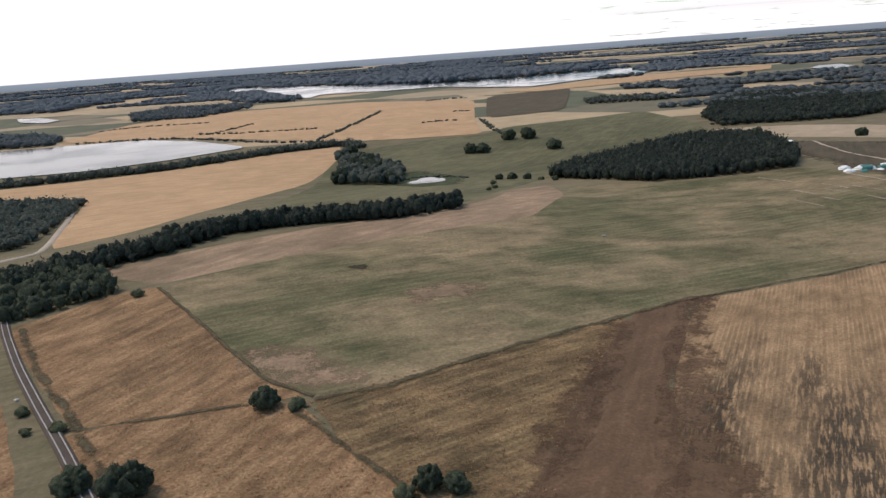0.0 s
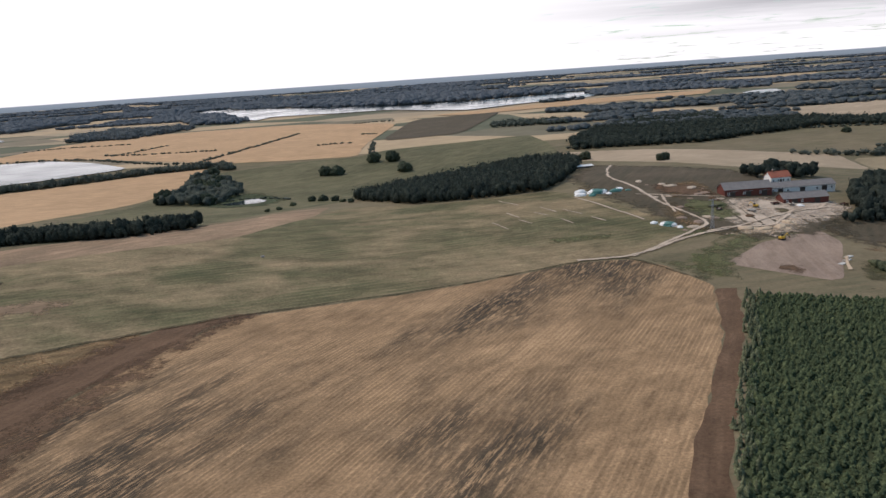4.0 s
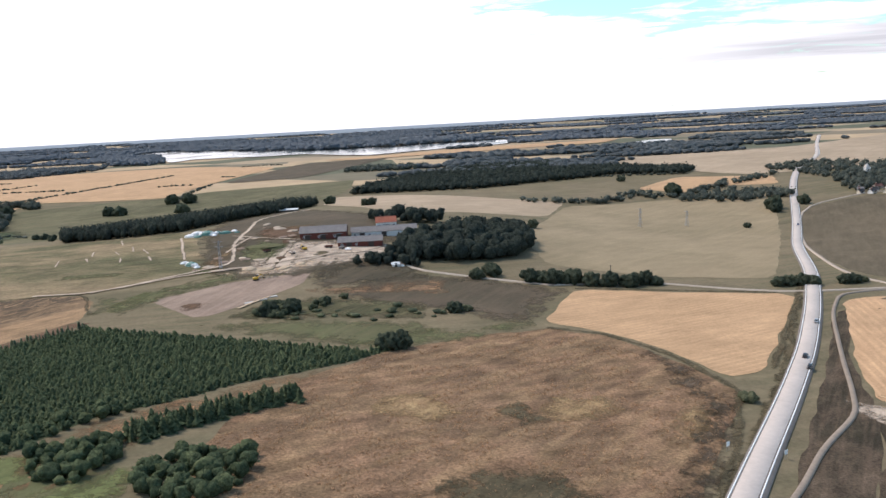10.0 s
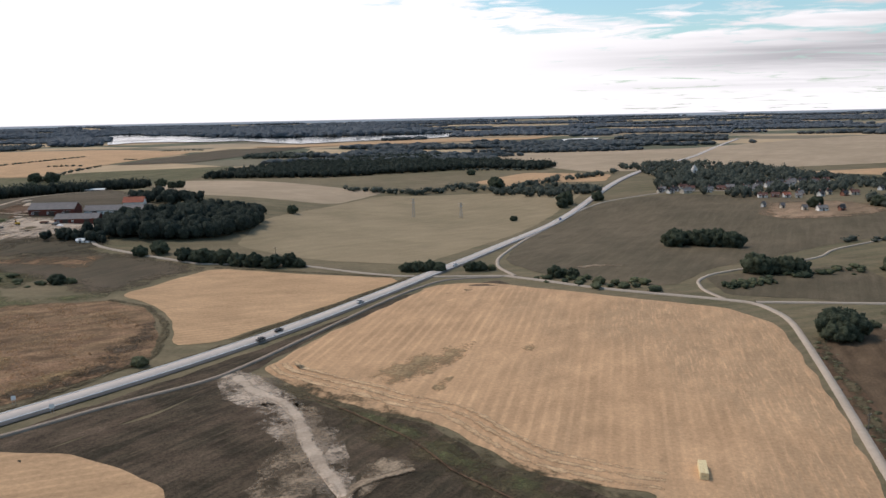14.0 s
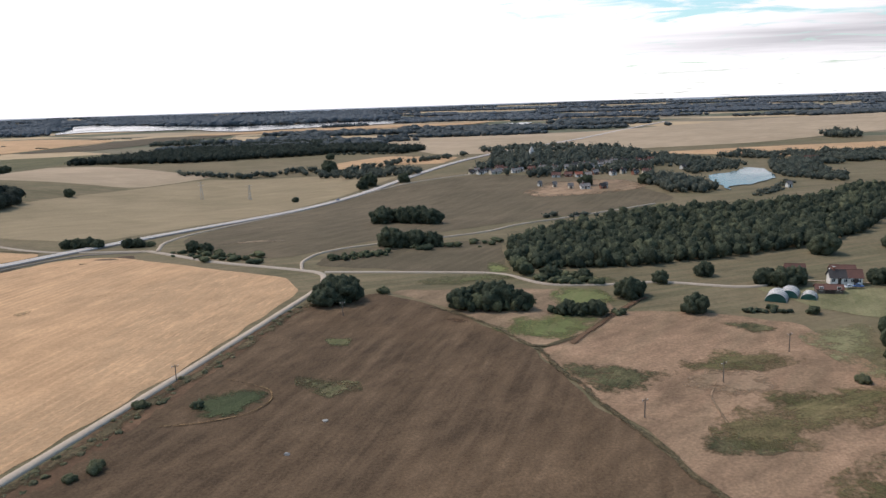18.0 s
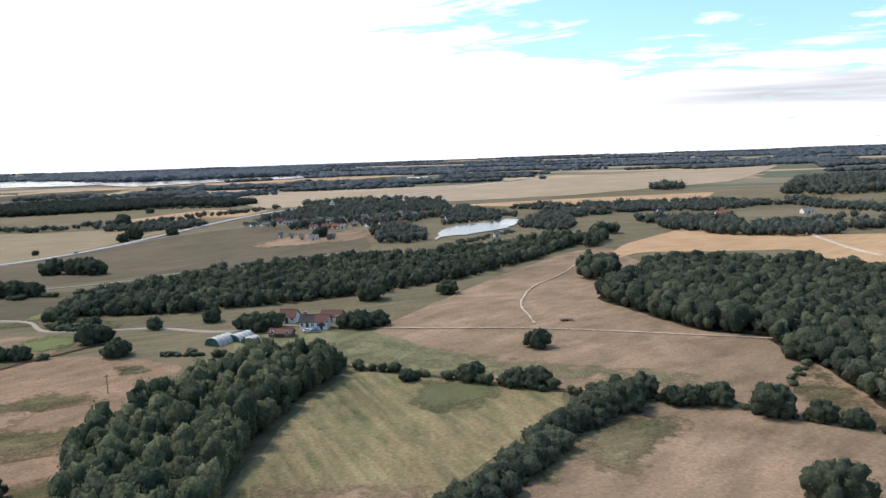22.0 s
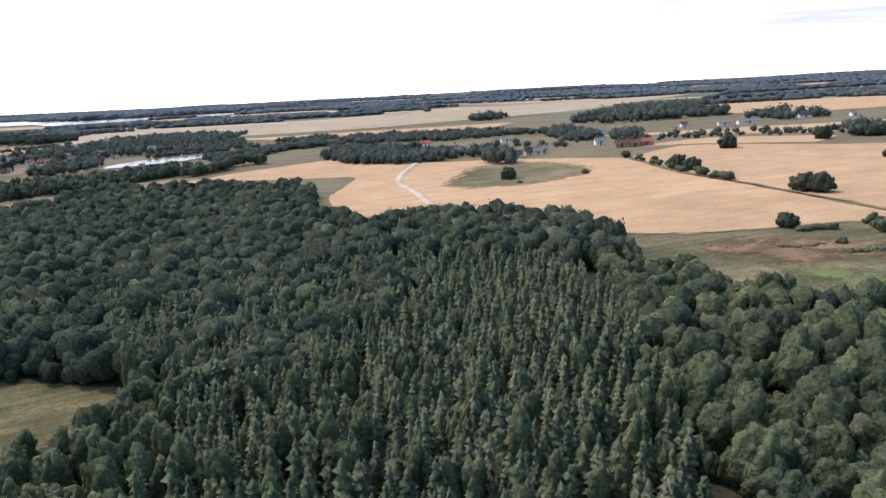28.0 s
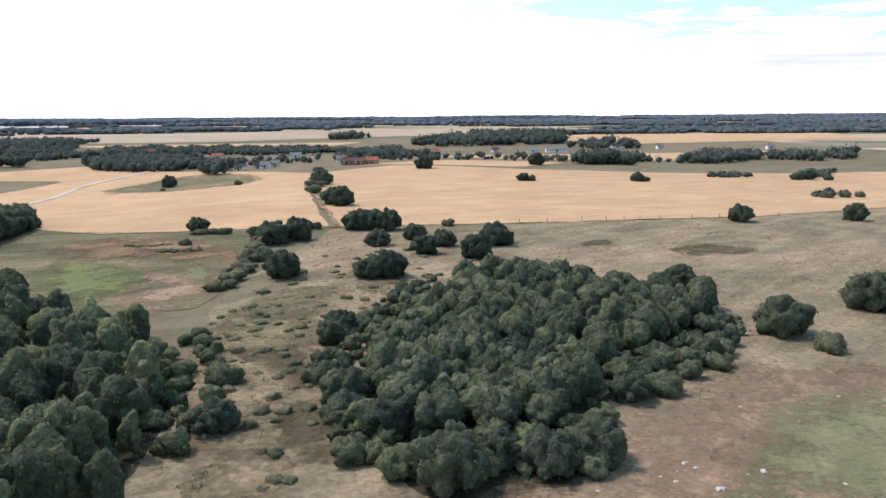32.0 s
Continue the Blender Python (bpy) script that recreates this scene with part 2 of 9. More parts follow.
def leaf_mat(name, a, b, c, patch=9.0, leaf=0.42, alone=False):
    """Foliage: every tree has its own tone, stands of trees differ, and shade between leaf clusters is painted as
    darker gaps.
    """
    a, b, c = [(v[0] * 1.40, v[1] * 1.25, v[2] * 1.38) for v in (a, b, c)]
    m, nt, bs = material(name, 0.9, 0.0, 0.08)
    pos = object_coords(nt)
    geo = nt.nodes.new("ShaderNodeNewGeometry")
    if alone:
        info = nt.nodes.new("ShaderNodeObjectInfo")
        col = mixc(nt, info.outputs["Random"], a, b)
        leaf = leaf * 0.35
    else:
        own = nt.nodes.new("ShaderNodeAttribute")
        own.attribute_name = "tone"
        own_tone = mathn(nt, "POWER", own.outputs["Fac"], 1.4)
        col = mixc(nt, own_tone, a, b)
        # stands of lighter and darker trees
        col = mixc(nt, span(nt, noisy(nt, pos, 0.16 / patch, 2.0, 0.5, 0.6), 0.45, 0.60, 0.0, 0.45), col, a)
        col = mixc(nt, span(nt, own.outputs["Fac"], 0.86, 1.0, 0.0, 0.5), col, c)
    col = mixc(nt, span(nt, geo.outputs["Random Per Island"], 0.4, 1.0, 0.0, 0.42), col, c)
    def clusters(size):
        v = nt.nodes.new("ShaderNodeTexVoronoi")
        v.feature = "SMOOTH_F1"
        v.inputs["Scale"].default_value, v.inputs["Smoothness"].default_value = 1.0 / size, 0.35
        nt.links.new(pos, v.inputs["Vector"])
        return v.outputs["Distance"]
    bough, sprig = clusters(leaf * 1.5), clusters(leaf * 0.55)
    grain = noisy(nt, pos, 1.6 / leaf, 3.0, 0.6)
    # colour darkens between boughs and sprigs, standing in for their shade
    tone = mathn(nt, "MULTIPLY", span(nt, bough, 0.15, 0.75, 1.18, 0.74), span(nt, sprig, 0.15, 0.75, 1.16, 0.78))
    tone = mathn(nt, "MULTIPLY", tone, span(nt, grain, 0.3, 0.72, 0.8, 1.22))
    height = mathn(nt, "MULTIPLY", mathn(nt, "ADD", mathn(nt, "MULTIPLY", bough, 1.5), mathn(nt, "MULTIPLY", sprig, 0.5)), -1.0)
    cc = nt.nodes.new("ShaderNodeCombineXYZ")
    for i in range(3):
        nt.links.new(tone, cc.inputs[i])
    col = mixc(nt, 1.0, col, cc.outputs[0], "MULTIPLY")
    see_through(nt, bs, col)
    bump(nt, bs, height, leaf * 0.9, 0.45)
    return m


def plain_mat(name, a, b, scale=2.0, rough=0.8, metal=0.0, spec=0.3, rise=0.0):
    m, nt, bs = material(name, rough, metal, spec)
    pos = object_coords(nt)
    f = span(nt, noisy(nt, pos, scale, 5.0, 0.65), 0.3, 0.7)
    f = mathn(nt, "ADD", mathn(nt, "MULTIPLY", f, 0.6), mathn(nt, "MULTIPLY", span(nt, noisy(nt, pos, scale * 0.11, 2.0), 0.35, 0.65), 0.4))
    nt.links.new(mixc(nt, f, a, b), bs.inputs["Base Color"])
    if rise:
        bump(nt, bs, f, rise)
    return m


def ribbed_mat(name, a, b, axis=0, pitch=0.35, rough=0.6, metal=0.0):
    """Boards, corrugated sheets or tile rows along one of the object's axes."""
    m, nt, bs = material(name, rough, metal, 0.08)
    pos = object_coords(nt)
    wv = nt.nodes.new("ShaderNodeTexWave")
    wv.bands_direction = "XYZ"[axis]
    wv.inputs["Scale"].default_value = 0.314 / pitch
    nt.links.new(pos, wv.inputs["Vector"])
    f = mathn(nt, "ADD", mathn(nt, "MULTIPLY", wv.outputs["Fac"], 0.35), mathn(nt, "MULTIPLY", span(nt, noisy(nt, pos, 0.6, 4.0), 0.3, 0.7), 0.65))
    nt.links.new(mixc(nt, f, a, b), bs.inputs["Base Color"])
    bump(nt, bs, wv.outputs["Fac"], 0.05)
    return m


def water_mat():
    m, nt, bs = material("lake_water", 0.06, 0.0, 0.5)
    bs.inputs["Base Color"].default_value = (0.035, 0.05, 0.055, 1)
    bs.inputs["IOR"].default_value = 1.33
    pos = object_coords(nt)
    f = noisy(nt, turned(nt, pos, 20, (1, 0.5, 1)), 0.5, 3.0)
    bump(nt, bs, f, 0.10, 0.5)
    nt.links.new(span(nt, noisy(nt, pos, 1 / 90.0, 3.0), 0.35, 0.65, 0.05, 0.22), bs.inputs["Roughness"])
    return m


MAT = {
    "pasture": field_mat("dry_pasture", (0.170, 0.134, 0.082), (0.116, 0.103, 0.058), (0.225, 0.168, 0.102), 68, 5, 0.5, 75, 2.0, tuft=0.22),
    "meadow": field_mat("green_meadow", (0.246, 0.180, 0.105), (0.078, 0.082, 0.039), (0.200, 0.150, 0.084), 68, 6, 0.34, 30, 1.4, lines=0.2, tuft=0.46, sweep=0.75),
    "lush": field_mat("lush_grass", (0.112, 0.114, 0.052), (0.088, 0.088, 0.043), (0.165, 0.135, 0.074), 20, 3, 0.45, 14, 1.2),
    "tan": field_mat("dry_tan_grass", (0.335, 0.220, 0.142), (0.215, 0.148, 0.094), (0.17, 0.133, 0.08), 35, 7, 0.35, 34, 1.2, tuft=0.36, sweep=0.5),
    "straw": field_mat("straw_grass", (0.262, 0.152, 0.080), (0.165, 0.096, 0.051), (0.345, 0.222, 0.118), 25, 3.5, 0.5, 26, 1.0, tuft=0.6),
    "rough": field_mat("rough_heath", (0.190, 0.115, 0.060), (0.095, 0.068, 0.036), (0.32, 0.220, 0.110), 60, 2.5, 0.45, 18, 1.0, tuft=0.65),
    "blond": field_mat("blond_straw_tufts", (0.310, 0.208, 0.104), (0.205, 0.126, 0.068), (0.37, 0.26, 0.13), 30, 2, 0.35, 5, 0.8, tuft=0.7),
    "hill": field_mat("brown_hill", (0.246, 0.146, 0.085), (0.152, 0.097, 0.057), (0.33, 0.218, 0.112), 40, 5, 0.4, 20, 0.9, tuft=0.7),
    "soil": field_mat("bare_brown_soil", (0.128, 0.083, 0.049), (0.078, 0.052, 0.032), (0.158, 0.105, 0.064), 15, 4.5, 0.55, 40, 0.8, lines=0.12, tuft=0.42, sweep=0.6),
    "darksoil": field_mat("dark_harrowed_field", (0.102, 0.077, 0.052), (0.070, 0.059, 0.038), (0.130, 0.097, 0.064), 25, 4, 0.5, 60, 1.6, tuft=0.2),
    "duskgrass": field_mat("dull_brown_grass", (0.130, 0.100, 0.064), (0.092, 0.075, 0.047), (0.155, 0.118, 0.077), 25, 4, 0.5, 60, 1.6, tuft=0.2),
    "rosetan": field_mat("dry_rose_tan_grass", (0.310, 0.196, 0.124), (0.225, 0.146, 0.092), (0.190, 0.140, 0.086), 35, 7, 0.35, 22, 1.0, tuft=0.42, sweep=0.5),
    "swale": field_mat("green_brown_weeds", (0.108, 0.098, 0.050), (0.060, 0.062, 0.031), (0.185, 0.140, 0.080), 30, 2, 0.4, 7, 0.8, tuft=0.6),
    "valley": field_mat("olive_green_pasture", (0.132, 0.118, 0.064), (0.080, 0.080, 0.042), (0.175, 0.140, 0.080), 30, 5, 0.45, 45, 1.4, tuft=0.3, sweep=0.7),
    "strip": field_mat("turned_earth", (0.135, 0.080, 0.048), (0.094, 0.057, 0.035), (0.180, 0.112, 0.068), 20, 3, 0.4, 30, 1.2, tuft=0.34),
    "hay": field_mat("cut_hay_meadow", (0.222, 0.176, 0.094), (0.112, 0.116, 0.052), (0.290, 0.205, 0.112), -24, 6, 0.7, 22, 1.2, lines=0.6, tuft=0.42, sweep=0.5),
    "dullgrain": field_mat("lodged_grain", (0.315, 0.215, 0.118), (0.235, 0.170, 0.096), (0.37, 0.245, 0.130), 12, 4.0, 0.7, 9, 1.2, tuft=0.3),
    "stony": field_mat("bare_stony_ground", (0.30, 0.222, 0.150), (0.195, 0.143, 0.094), (0.38, 0.295, 0.21), 30, 2.5, 0.45, 9, 0.8, tuft=0.6),
    "stubble": field_mat("pale_stubble", (0.365, 0.232, 0.128), (0.265, 0.168, 0.092), (0.190, 0.120, 0.067), 26, 2.0, 0.66, 30, 1.0, lines=0.5, tuft=0.42, dark=(0.066, 0.050, 0.034)),
    "gold": field_mat("ripe_grain", (0.475, 0.300, 0.168), (0.420, 0.264, 0.146), (0.34, 0.216, 0.120), 60, 4, 0.45, 60, 1.4, lines=0.35, tuft=0.22),
    "goldcut": field_mat("cut_grain", (0.535, 0.331, 0.185), (0.465, 0.286, 0.158), (0.36, 0.224, 0.125), 12, 4.5, 0.5, 34, 1.2, lines=0.4, tuft=0.22, dark=(0.39, 0.252, 0.145)),
    "olive": field_mat("pale_olive_field", (0.285, 0.218, 0.134), (0.230, 0.180, 0.108), (0.325, 0.244, 0.148), 40, 6, 0.4, 70, 2.0, tuft=0.10),
    "dirt": field_mat("pale_dirt", (0.50, 0.395, 0.300), (0.375, 0.29, 0.215), (0.57, 0.465, 0.365), 50, 3, 0.4, 16, 1.0, tuft=0.25),
    "site": field_mat("graded_gravel", (0.290, 0.208, 0.155), (0.225, 0.160, 0.120), (0.35, 0.265, 0.205), 10, 3, 0.4, 20, 1.0, tuft=0.22),
    "sand": field_mat("yellow_sand", (0.52, 0.39, 0.27), (0.45, 0.33, 0.22), (0.58, 0.46, 0.33), 10, 3, 0.4, 12, 0.8, tuft=0.2),
    "asphalt": plain_mat("pale_asphalt", (0.54, 0.47, 0.415), (0.42, 0.365, 0.325), 0.9, 0.95, spec=0.03),
    "shoulder": plain_mat("worn_asphalt", (0.21, 0.185, 0.165), (0.15, 0.13, 0.115), 0.6, 0.95, spec=0.03),
    "dirtlane": plain_mat("brown_gravel", (0.30, 0.245, 0.195), (0.21, 0.17, 0.135), 1.2, 0.95, spec=0.03, rise=0.05),
    "gravel": plain_mat("pale_gravel", (0.45, 0.37, 0.295), (0.34, 0.28, 0.222), 1.2, 0.95, spec=0.03, rise=0.05),
    "ballast": plain_mat("track_ballast", (0.115, 0.092, 0.076), (0.078, 0.062, 0.052), 2.0, 0.95, spec=0.02, rise=0.08),
    "steel": plain_mat("rail_steel", (0.40, 0.36, 0.33), (0.24, 0.215, 0.20), 1.0, 0.6, 0.0, 0.2),
    "line": plain_mat("road_paint", (0.78, 0.77, 0.75), (0.66, 0.65, 0.62), 3.0, 0.7),
    "water": water_mat(),
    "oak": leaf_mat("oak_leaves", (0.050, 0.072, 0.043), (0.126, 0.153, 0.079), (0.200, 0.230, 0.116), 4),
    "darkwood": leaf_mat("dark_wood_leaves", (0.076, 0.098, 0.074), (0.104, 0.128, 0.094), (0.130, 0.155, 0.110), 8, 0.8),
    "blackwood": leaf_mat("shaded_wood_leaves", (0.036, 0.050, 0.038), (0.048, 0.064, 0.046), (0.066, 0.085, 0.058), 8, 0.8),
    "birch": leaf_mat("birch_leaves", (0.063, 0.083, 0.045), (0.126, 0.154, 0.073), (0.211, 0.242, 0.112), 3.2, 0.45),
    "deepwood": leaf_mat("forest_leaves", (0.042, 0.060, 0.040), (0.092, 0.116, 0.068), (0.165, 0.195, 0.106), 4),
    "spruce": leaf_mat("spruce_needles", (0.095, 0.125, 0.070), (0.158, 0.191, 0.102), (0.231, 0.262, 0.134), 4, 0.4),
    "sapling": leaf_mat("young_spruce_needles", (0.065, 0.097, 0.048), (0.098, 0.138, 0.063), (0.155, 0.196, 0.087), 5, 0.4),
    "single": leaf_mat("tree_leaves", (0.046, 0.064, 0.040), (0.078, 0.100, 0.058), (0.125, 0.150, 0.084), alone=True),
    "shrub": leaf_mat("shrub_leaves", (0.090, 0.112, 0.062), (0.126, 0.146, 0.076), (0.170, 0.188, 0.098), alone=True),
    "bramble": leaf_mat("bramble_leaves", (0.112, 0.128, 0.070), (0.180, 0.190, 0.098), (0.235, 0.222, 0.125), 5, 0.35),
    "bark": plain_mat("bark", (0.075, 0.055, 0.04), (0.045, 0.034, 0.026), 3.0, 0.95, rise=0.05),
    # bluish haze of the distance is mixed into this leaf colour
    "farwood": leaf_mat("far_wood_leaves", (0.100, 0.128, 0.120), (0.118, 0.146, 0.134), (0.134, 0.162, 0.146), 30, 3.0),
    "ditch": field_mat("ditch_grass", (0.105, 0.082, 0.047), (0.066, 0.056, 0.033), (0.165, 0.118, 0.066), 30, 2, 0.4, 14, 0.9, tuft=0.45),
    "roughmeadow": field_mat("rough_green_meadow", (0.150, 0.116, 0.058), (0.088, 0.084, 0.036), (0.215, 0.158, 0.084), 60, 2.5, 0.4, 18, 0.9, tuft=0.55, sweep=0.6),
    "paletan": field_mat("pale_dry_stubble", (0.400, 0.300, 0.205), (0.330, 0.248, 0.165), (0.29, 0.226, 0.15), 35, 9, 0.4, 60, 2.0, tuft=0.14, sweep=0.5),
    "darkgrass": field_mat("dark_green_grass", (0.062, 0.074, 0.036), (0.046, 0.056, 0.028), (0.085, 0.090, 0.045), 20, 2, 0.4, 12, 0.9, tuft=0.35),
    "darkrough": field_mat("dark_red_brown_heath", (0.098, 0.070, 0.047), (0.046, 0.038, 0.024), (0.17, 0.115, 0.078), 30, 2, 0.4, 13, 0.8, tuft=0.6, sweep=0.7),
    "grass": field_mat("dull_green_grass", (0.200, 0.180, 0.098), (0.145, 0.142, 0.070), (0.25, 0.205, 0.118), 20, 3, 0.4, 16, 1.0, tuft=0.34, sweep=0.5),
    "swath": field_mat("pale_straw_swath", (0.58, 0.39, 0.225), (0.50, 0.33, 0.19), (0.44, 0.29, 0.165), 12, 2.0, 0.4, 8, 0.7, tuft=0.3),
    # leaf litter with the shade under trees put into its colour
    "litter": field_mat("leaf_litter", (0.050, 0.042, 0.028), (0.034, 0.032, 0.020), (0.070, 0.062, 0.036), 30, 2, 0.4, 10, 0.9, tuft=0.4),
    # paler, bluer leaves: more of the distance's haze painted in
    "hazewood": leaf_mat("hazel_grey_wood_leaves", (0.130, 0.165, 0.166), (0.146, 0.182, 0.180), (0.160, 0.196, 0.192), 30, 3.0),
    "fresh": field_mat("fresh_green_grass", (0.145, 0.160, 0.062), (0.115, 0.128, 0.052), (0.185, 0.170, 0.078), 20, 3, 0.45, 12, 1.2, tuft=0.25),
    "common": field_mat("dry_common_grass", (0.268, 0.190, 0.122), (0.158, 0.136, 0.080), (0.34, 0.245, 0.147), 40, 6, 0.35, 22, 1.1, tuft=0.5, sweep=0.5),
    "farland": None,
}


def farland_mat():
    """The open country far off: a patchwork of grain, stubble, pasture and soil."""
    m, nt, bs = material("far_fields", 0.95, 0, 0.1)
    pos = object_coords(nt)
    v = nt.nodes.new("ShaderNodeTexVoronoi")
    v.inputs["Scale"].default_value = 1.0
    nt.links.new(turned(nt, pos, 24, (1 / 190.0, 1 / 240.0, 1)), v.inputs["Vector"])
    sp = nt.nodes.new("ShaderNodeSeparateColor")
    nt.links.new(v.outputs["Color"], sp.inputs[0])
    col = mixc(nt, span(nt, sp.outputs[0], 0.30, 0.34), (0.115, 0.116, 0.075), (0.21, 0.170, 0.115))
    col = mixc(nt, span(nt, sp.outputs[0], 0.52, 0.55), col, (0.41, 0.300, 0.185))
    col = mixc(nt, span(nt, sp.outputs[0], 0.82, 0.85), col, (0.34, 0.26, 0.17))
    tone = span(nt, noisy(nt, pos, 1 / 35.0, 5.0, 0.65), 0.3, 0.7, 0.82, 1.15)
    cc = nt.nodes.new("ShaderNodeCombineXYZ")
    for i in range(3):
        nt.links.new(tone, cc.inputs[i])
    nt.links.new(mixc(nt, 1.0, col, cc.outputs[0], "MULTIPLY"), bs.inputs["Base Color"])
    return m


MAT["farland"] = farland_mat()

# ---- the lie of the land ----
# rise in metres of low swells 108 m apart eastward, at five distances north of the flight path
HILL_Y = (21.6, 118.8, 226.8, 367.2, 518.4)
HILLS = (
    (2.6, 0.6, 3.3, 3.6, -2.3),
    (0.8, -0.7, 6.5, 3.5, -4.6),
    (1.1, 1.4, -0.4, -1.8, -7),
    (4.6, 5.2, -3.2, 11.1, 2.5),
    (3.2, 0.9, -4.5, 6.4, 1.8),
    (-2.8, -3.1, 3.2, -9.6, -6),
    (-2.4, -1.1, 2.7, -2.9, 2.9),
    (-2.6, -0.9, -5.2, -1, -1),
    (-4.8, 3.1, 1.2, 1.9, -1.4),
    (-3.8, 0.5, -6.8, -2.4, -1.7),
    (-2.8, 3.6, -2.3, 1.9, -3.2),
    (-3.4, 0.7, 1, 2.3, -3),
    (-0.4, -1.4, -1.8, -1.7, -1.9),
    (0.1, -0.9, -1.4, -0.8, -0.2),
)
HILL_X = np.repeat(np.arange(-108, 1297, 108), 5).astype(float)
HILL_N = np.tile(np.array(HILL_Y, float), len(HILLS))
HILL_H = np.array(HILLS, float).ravel()


def ter(x, y):
    """The ground's height in metres."""
    x, y = np.asarray(x, float), np.asarray(y, float)
    z = 0.007 * np.clip(y - 216, 0, None)
    for a, b, h in zip(HILL_X, HILL_N, HILL_H):
        z = z + h * np.exp(-((x - a) ** 2 + (y - b) ** 2) / (2 * 102.6 ** 2))
    return z


def at(x, y, up=0.0):
    return Vector((x, y, float(ter(x, y)) + up))


def mesh_object(name, verts, faces, mat, smooth=False):
    me = bpy.data.meshes.new(name)
    me.from_pydata([tuple(v) for v in verts], [], [tuple(f) for f in faces])
    me.materials.append(mat)
    if smooth:
        me.polygons.foreach_set("use_smooth", [True] * len(me.polygons))
    me.update()
    return new(name, me)


def tri_mesh(name, verts, tris, mat):
    """A mesh from arrays of places and triangles, quickly."""
    me = bpy.data.meshes.new(name)
    verts, tris = np.asarray(verts, np.float32), np.asarray(tris, np.int32)
    me.vertices.add(len(verts))
    me.vertices.foreach_set("co", verts.ravel())
    me.loops.add(tris.size)
    me.loops.foreach_set("vertex_index", tris.ravel())
    me.polygons.add(len(tris))
    me.polygons.foreach_set("loop_start", np.arange(0, tris.size, 3, dtype=np.int32))
    me.polygons.foreach_set("use_smooth", np.ones(len(tris), bool))
    me.update(calc_edges=True)
    me.materials.append(mat)
    return me


def build_ground():
    def steps(lo, a, b, hi, fine):
        grow, left, v, s = [], [], b, fine
        while v < hi:
            s = min(s * 1.25, 260)
            v = min(v + s, hi)
            grow.append(v)
        v, s = a, fine
        while v > lo:
            s = min(s * 1.25, 260)
            v = max(v - s, lo)
            left.append(v)
        return np.array(left[::-1] + list(np.arange(a, b + 1, fine)) + grow)
    xs, ys = steps(-4600, -270, 1300, 5800, 7), steps(-1200, -110, 650, 4900, 7)
    gx, gy = np.meshgrid(xs, ys)
    gz = ter(gx, gy)
    n = len(xs)
    idx = np.arange(gx.size).reshape(gx.shape)
    quads = np.stack([idx[:-1, :-1], idx[:-1, 1:], idx[1:, 1:], idx[1:, :-1]], -1).reshape(-1, 4)
    verts = np.stack([gx, gy, gz], -1).reshape(-1, 3)
    ob = mesh_object("ground", verts, quads, MAT["pasture"], True)
    ob.data.materials.append(MAT["farland"])
    far = (gy[:-1, :-1] > 720) | (gx[:-1, :-1] < -490) | (gx[:-1, :-1] > 1350)
    ob.data.polygons.foreach_set("material_index", far.ravel().astype(np.int32))
    tagged(ob, "dry rolling farmland of brown and olive pasture", "ground", kind="structure")


build_ground()


def inside(px, py, poly):
    """Which of the places lie in the outline."""
    res = np.zeros(px.shape, bool)
    x0, y0 = poly[-1]
    for x1, y1 in poly:
        hit = ((y1 > py) != (y0 > py)) & (px < (x0 - x1) * (py - y1) / (y0 - y1 + 1e-12) + x1)
        res ^= hit
        x0, y0 = x1, y1
    return res


def soften(pts, step, wobble, closed=True, seed=0, cut=0.18):
    """A line or outline with rounded corners, cut into steps, a little uneven."""
    p = [Vector(q) for q in pts]
    for _ in range(2):
        q = []
        m = len(p)
        for i in range(m if closed else m - 1):
            a, b = p[i], p[(i + 1) % m]
            q += [a * (1 - cut) + b * cut, a * cut + b * (1 - cut)]
        p = q if closed else [p[0]] + q + [p[-1]]
    res = []
    m = len(p)
    for i in range(m if closed else m - 1):
        a, b = p[i], p[(i + 1) % m]
        k = max(1, int((b - a).length / step))
        res += [a.lerp(b, j / k) for j in range(k)]
    if not closed:
        res.append(p[-1])
    if wobble:
        res = [v + Vector((noise.noise((v.x / 8, v.y / 8, seed)), noise.noise((v.x / 8, v.y / 8, seed + 9)))) * wobble for v in res]
    return [(v.x, v.y) for v in res]


LAYER = [0]
SOFT = {}


def soft_edged(mat):
    """The same land cover, thinning out in tufts towards its rim."""
    if mat not in SOFT:
        m = MAT[mat].copy()
        m.name = MAT[mat].name + "_thinning"
        nt = m.node_tree
        rim = nt.nodes.new("ShaderNodeAttribute")
        rim.attribute_name = "rim"
        pos = object_coords(nt)
        n = mathn(nt, "ADD", mathn(nt, "MULTIPLY", noisy(nt, pos, 0.2, 3.0, 0.6), 0.8), mathn(nt, "MULTIPLY", noisy(nt, pos, 1.2, 4.0, 0.7), 0.6))
        solid = span(nt, mathn(nt, "ADD", mathn(nt, "MULTIPLY", rim.outputs["Fac"], 1.3), mathn(nt, "MULTIPLY", n, 2.3)), 1.60, 2.15)
        clear, mx = nt.nodes.new("ShaderNodeBsdfTransparent"), nt.nodes.new("ShaderNodeMixShader")
        nt.links.new(solid, mx.inputs[0])
        nt.links.new(clear.outputs[0], mx.inputs[1])
        nt.links.new(nt.nodes["Principled BSDF"].outputs[0], mx.inputs[2])
        nt.links.new(mx.outputs[0], nt.nodes["Material Output"].inputs["Surface"])
        SOFT[mat] = m
    return SOFT[mat]


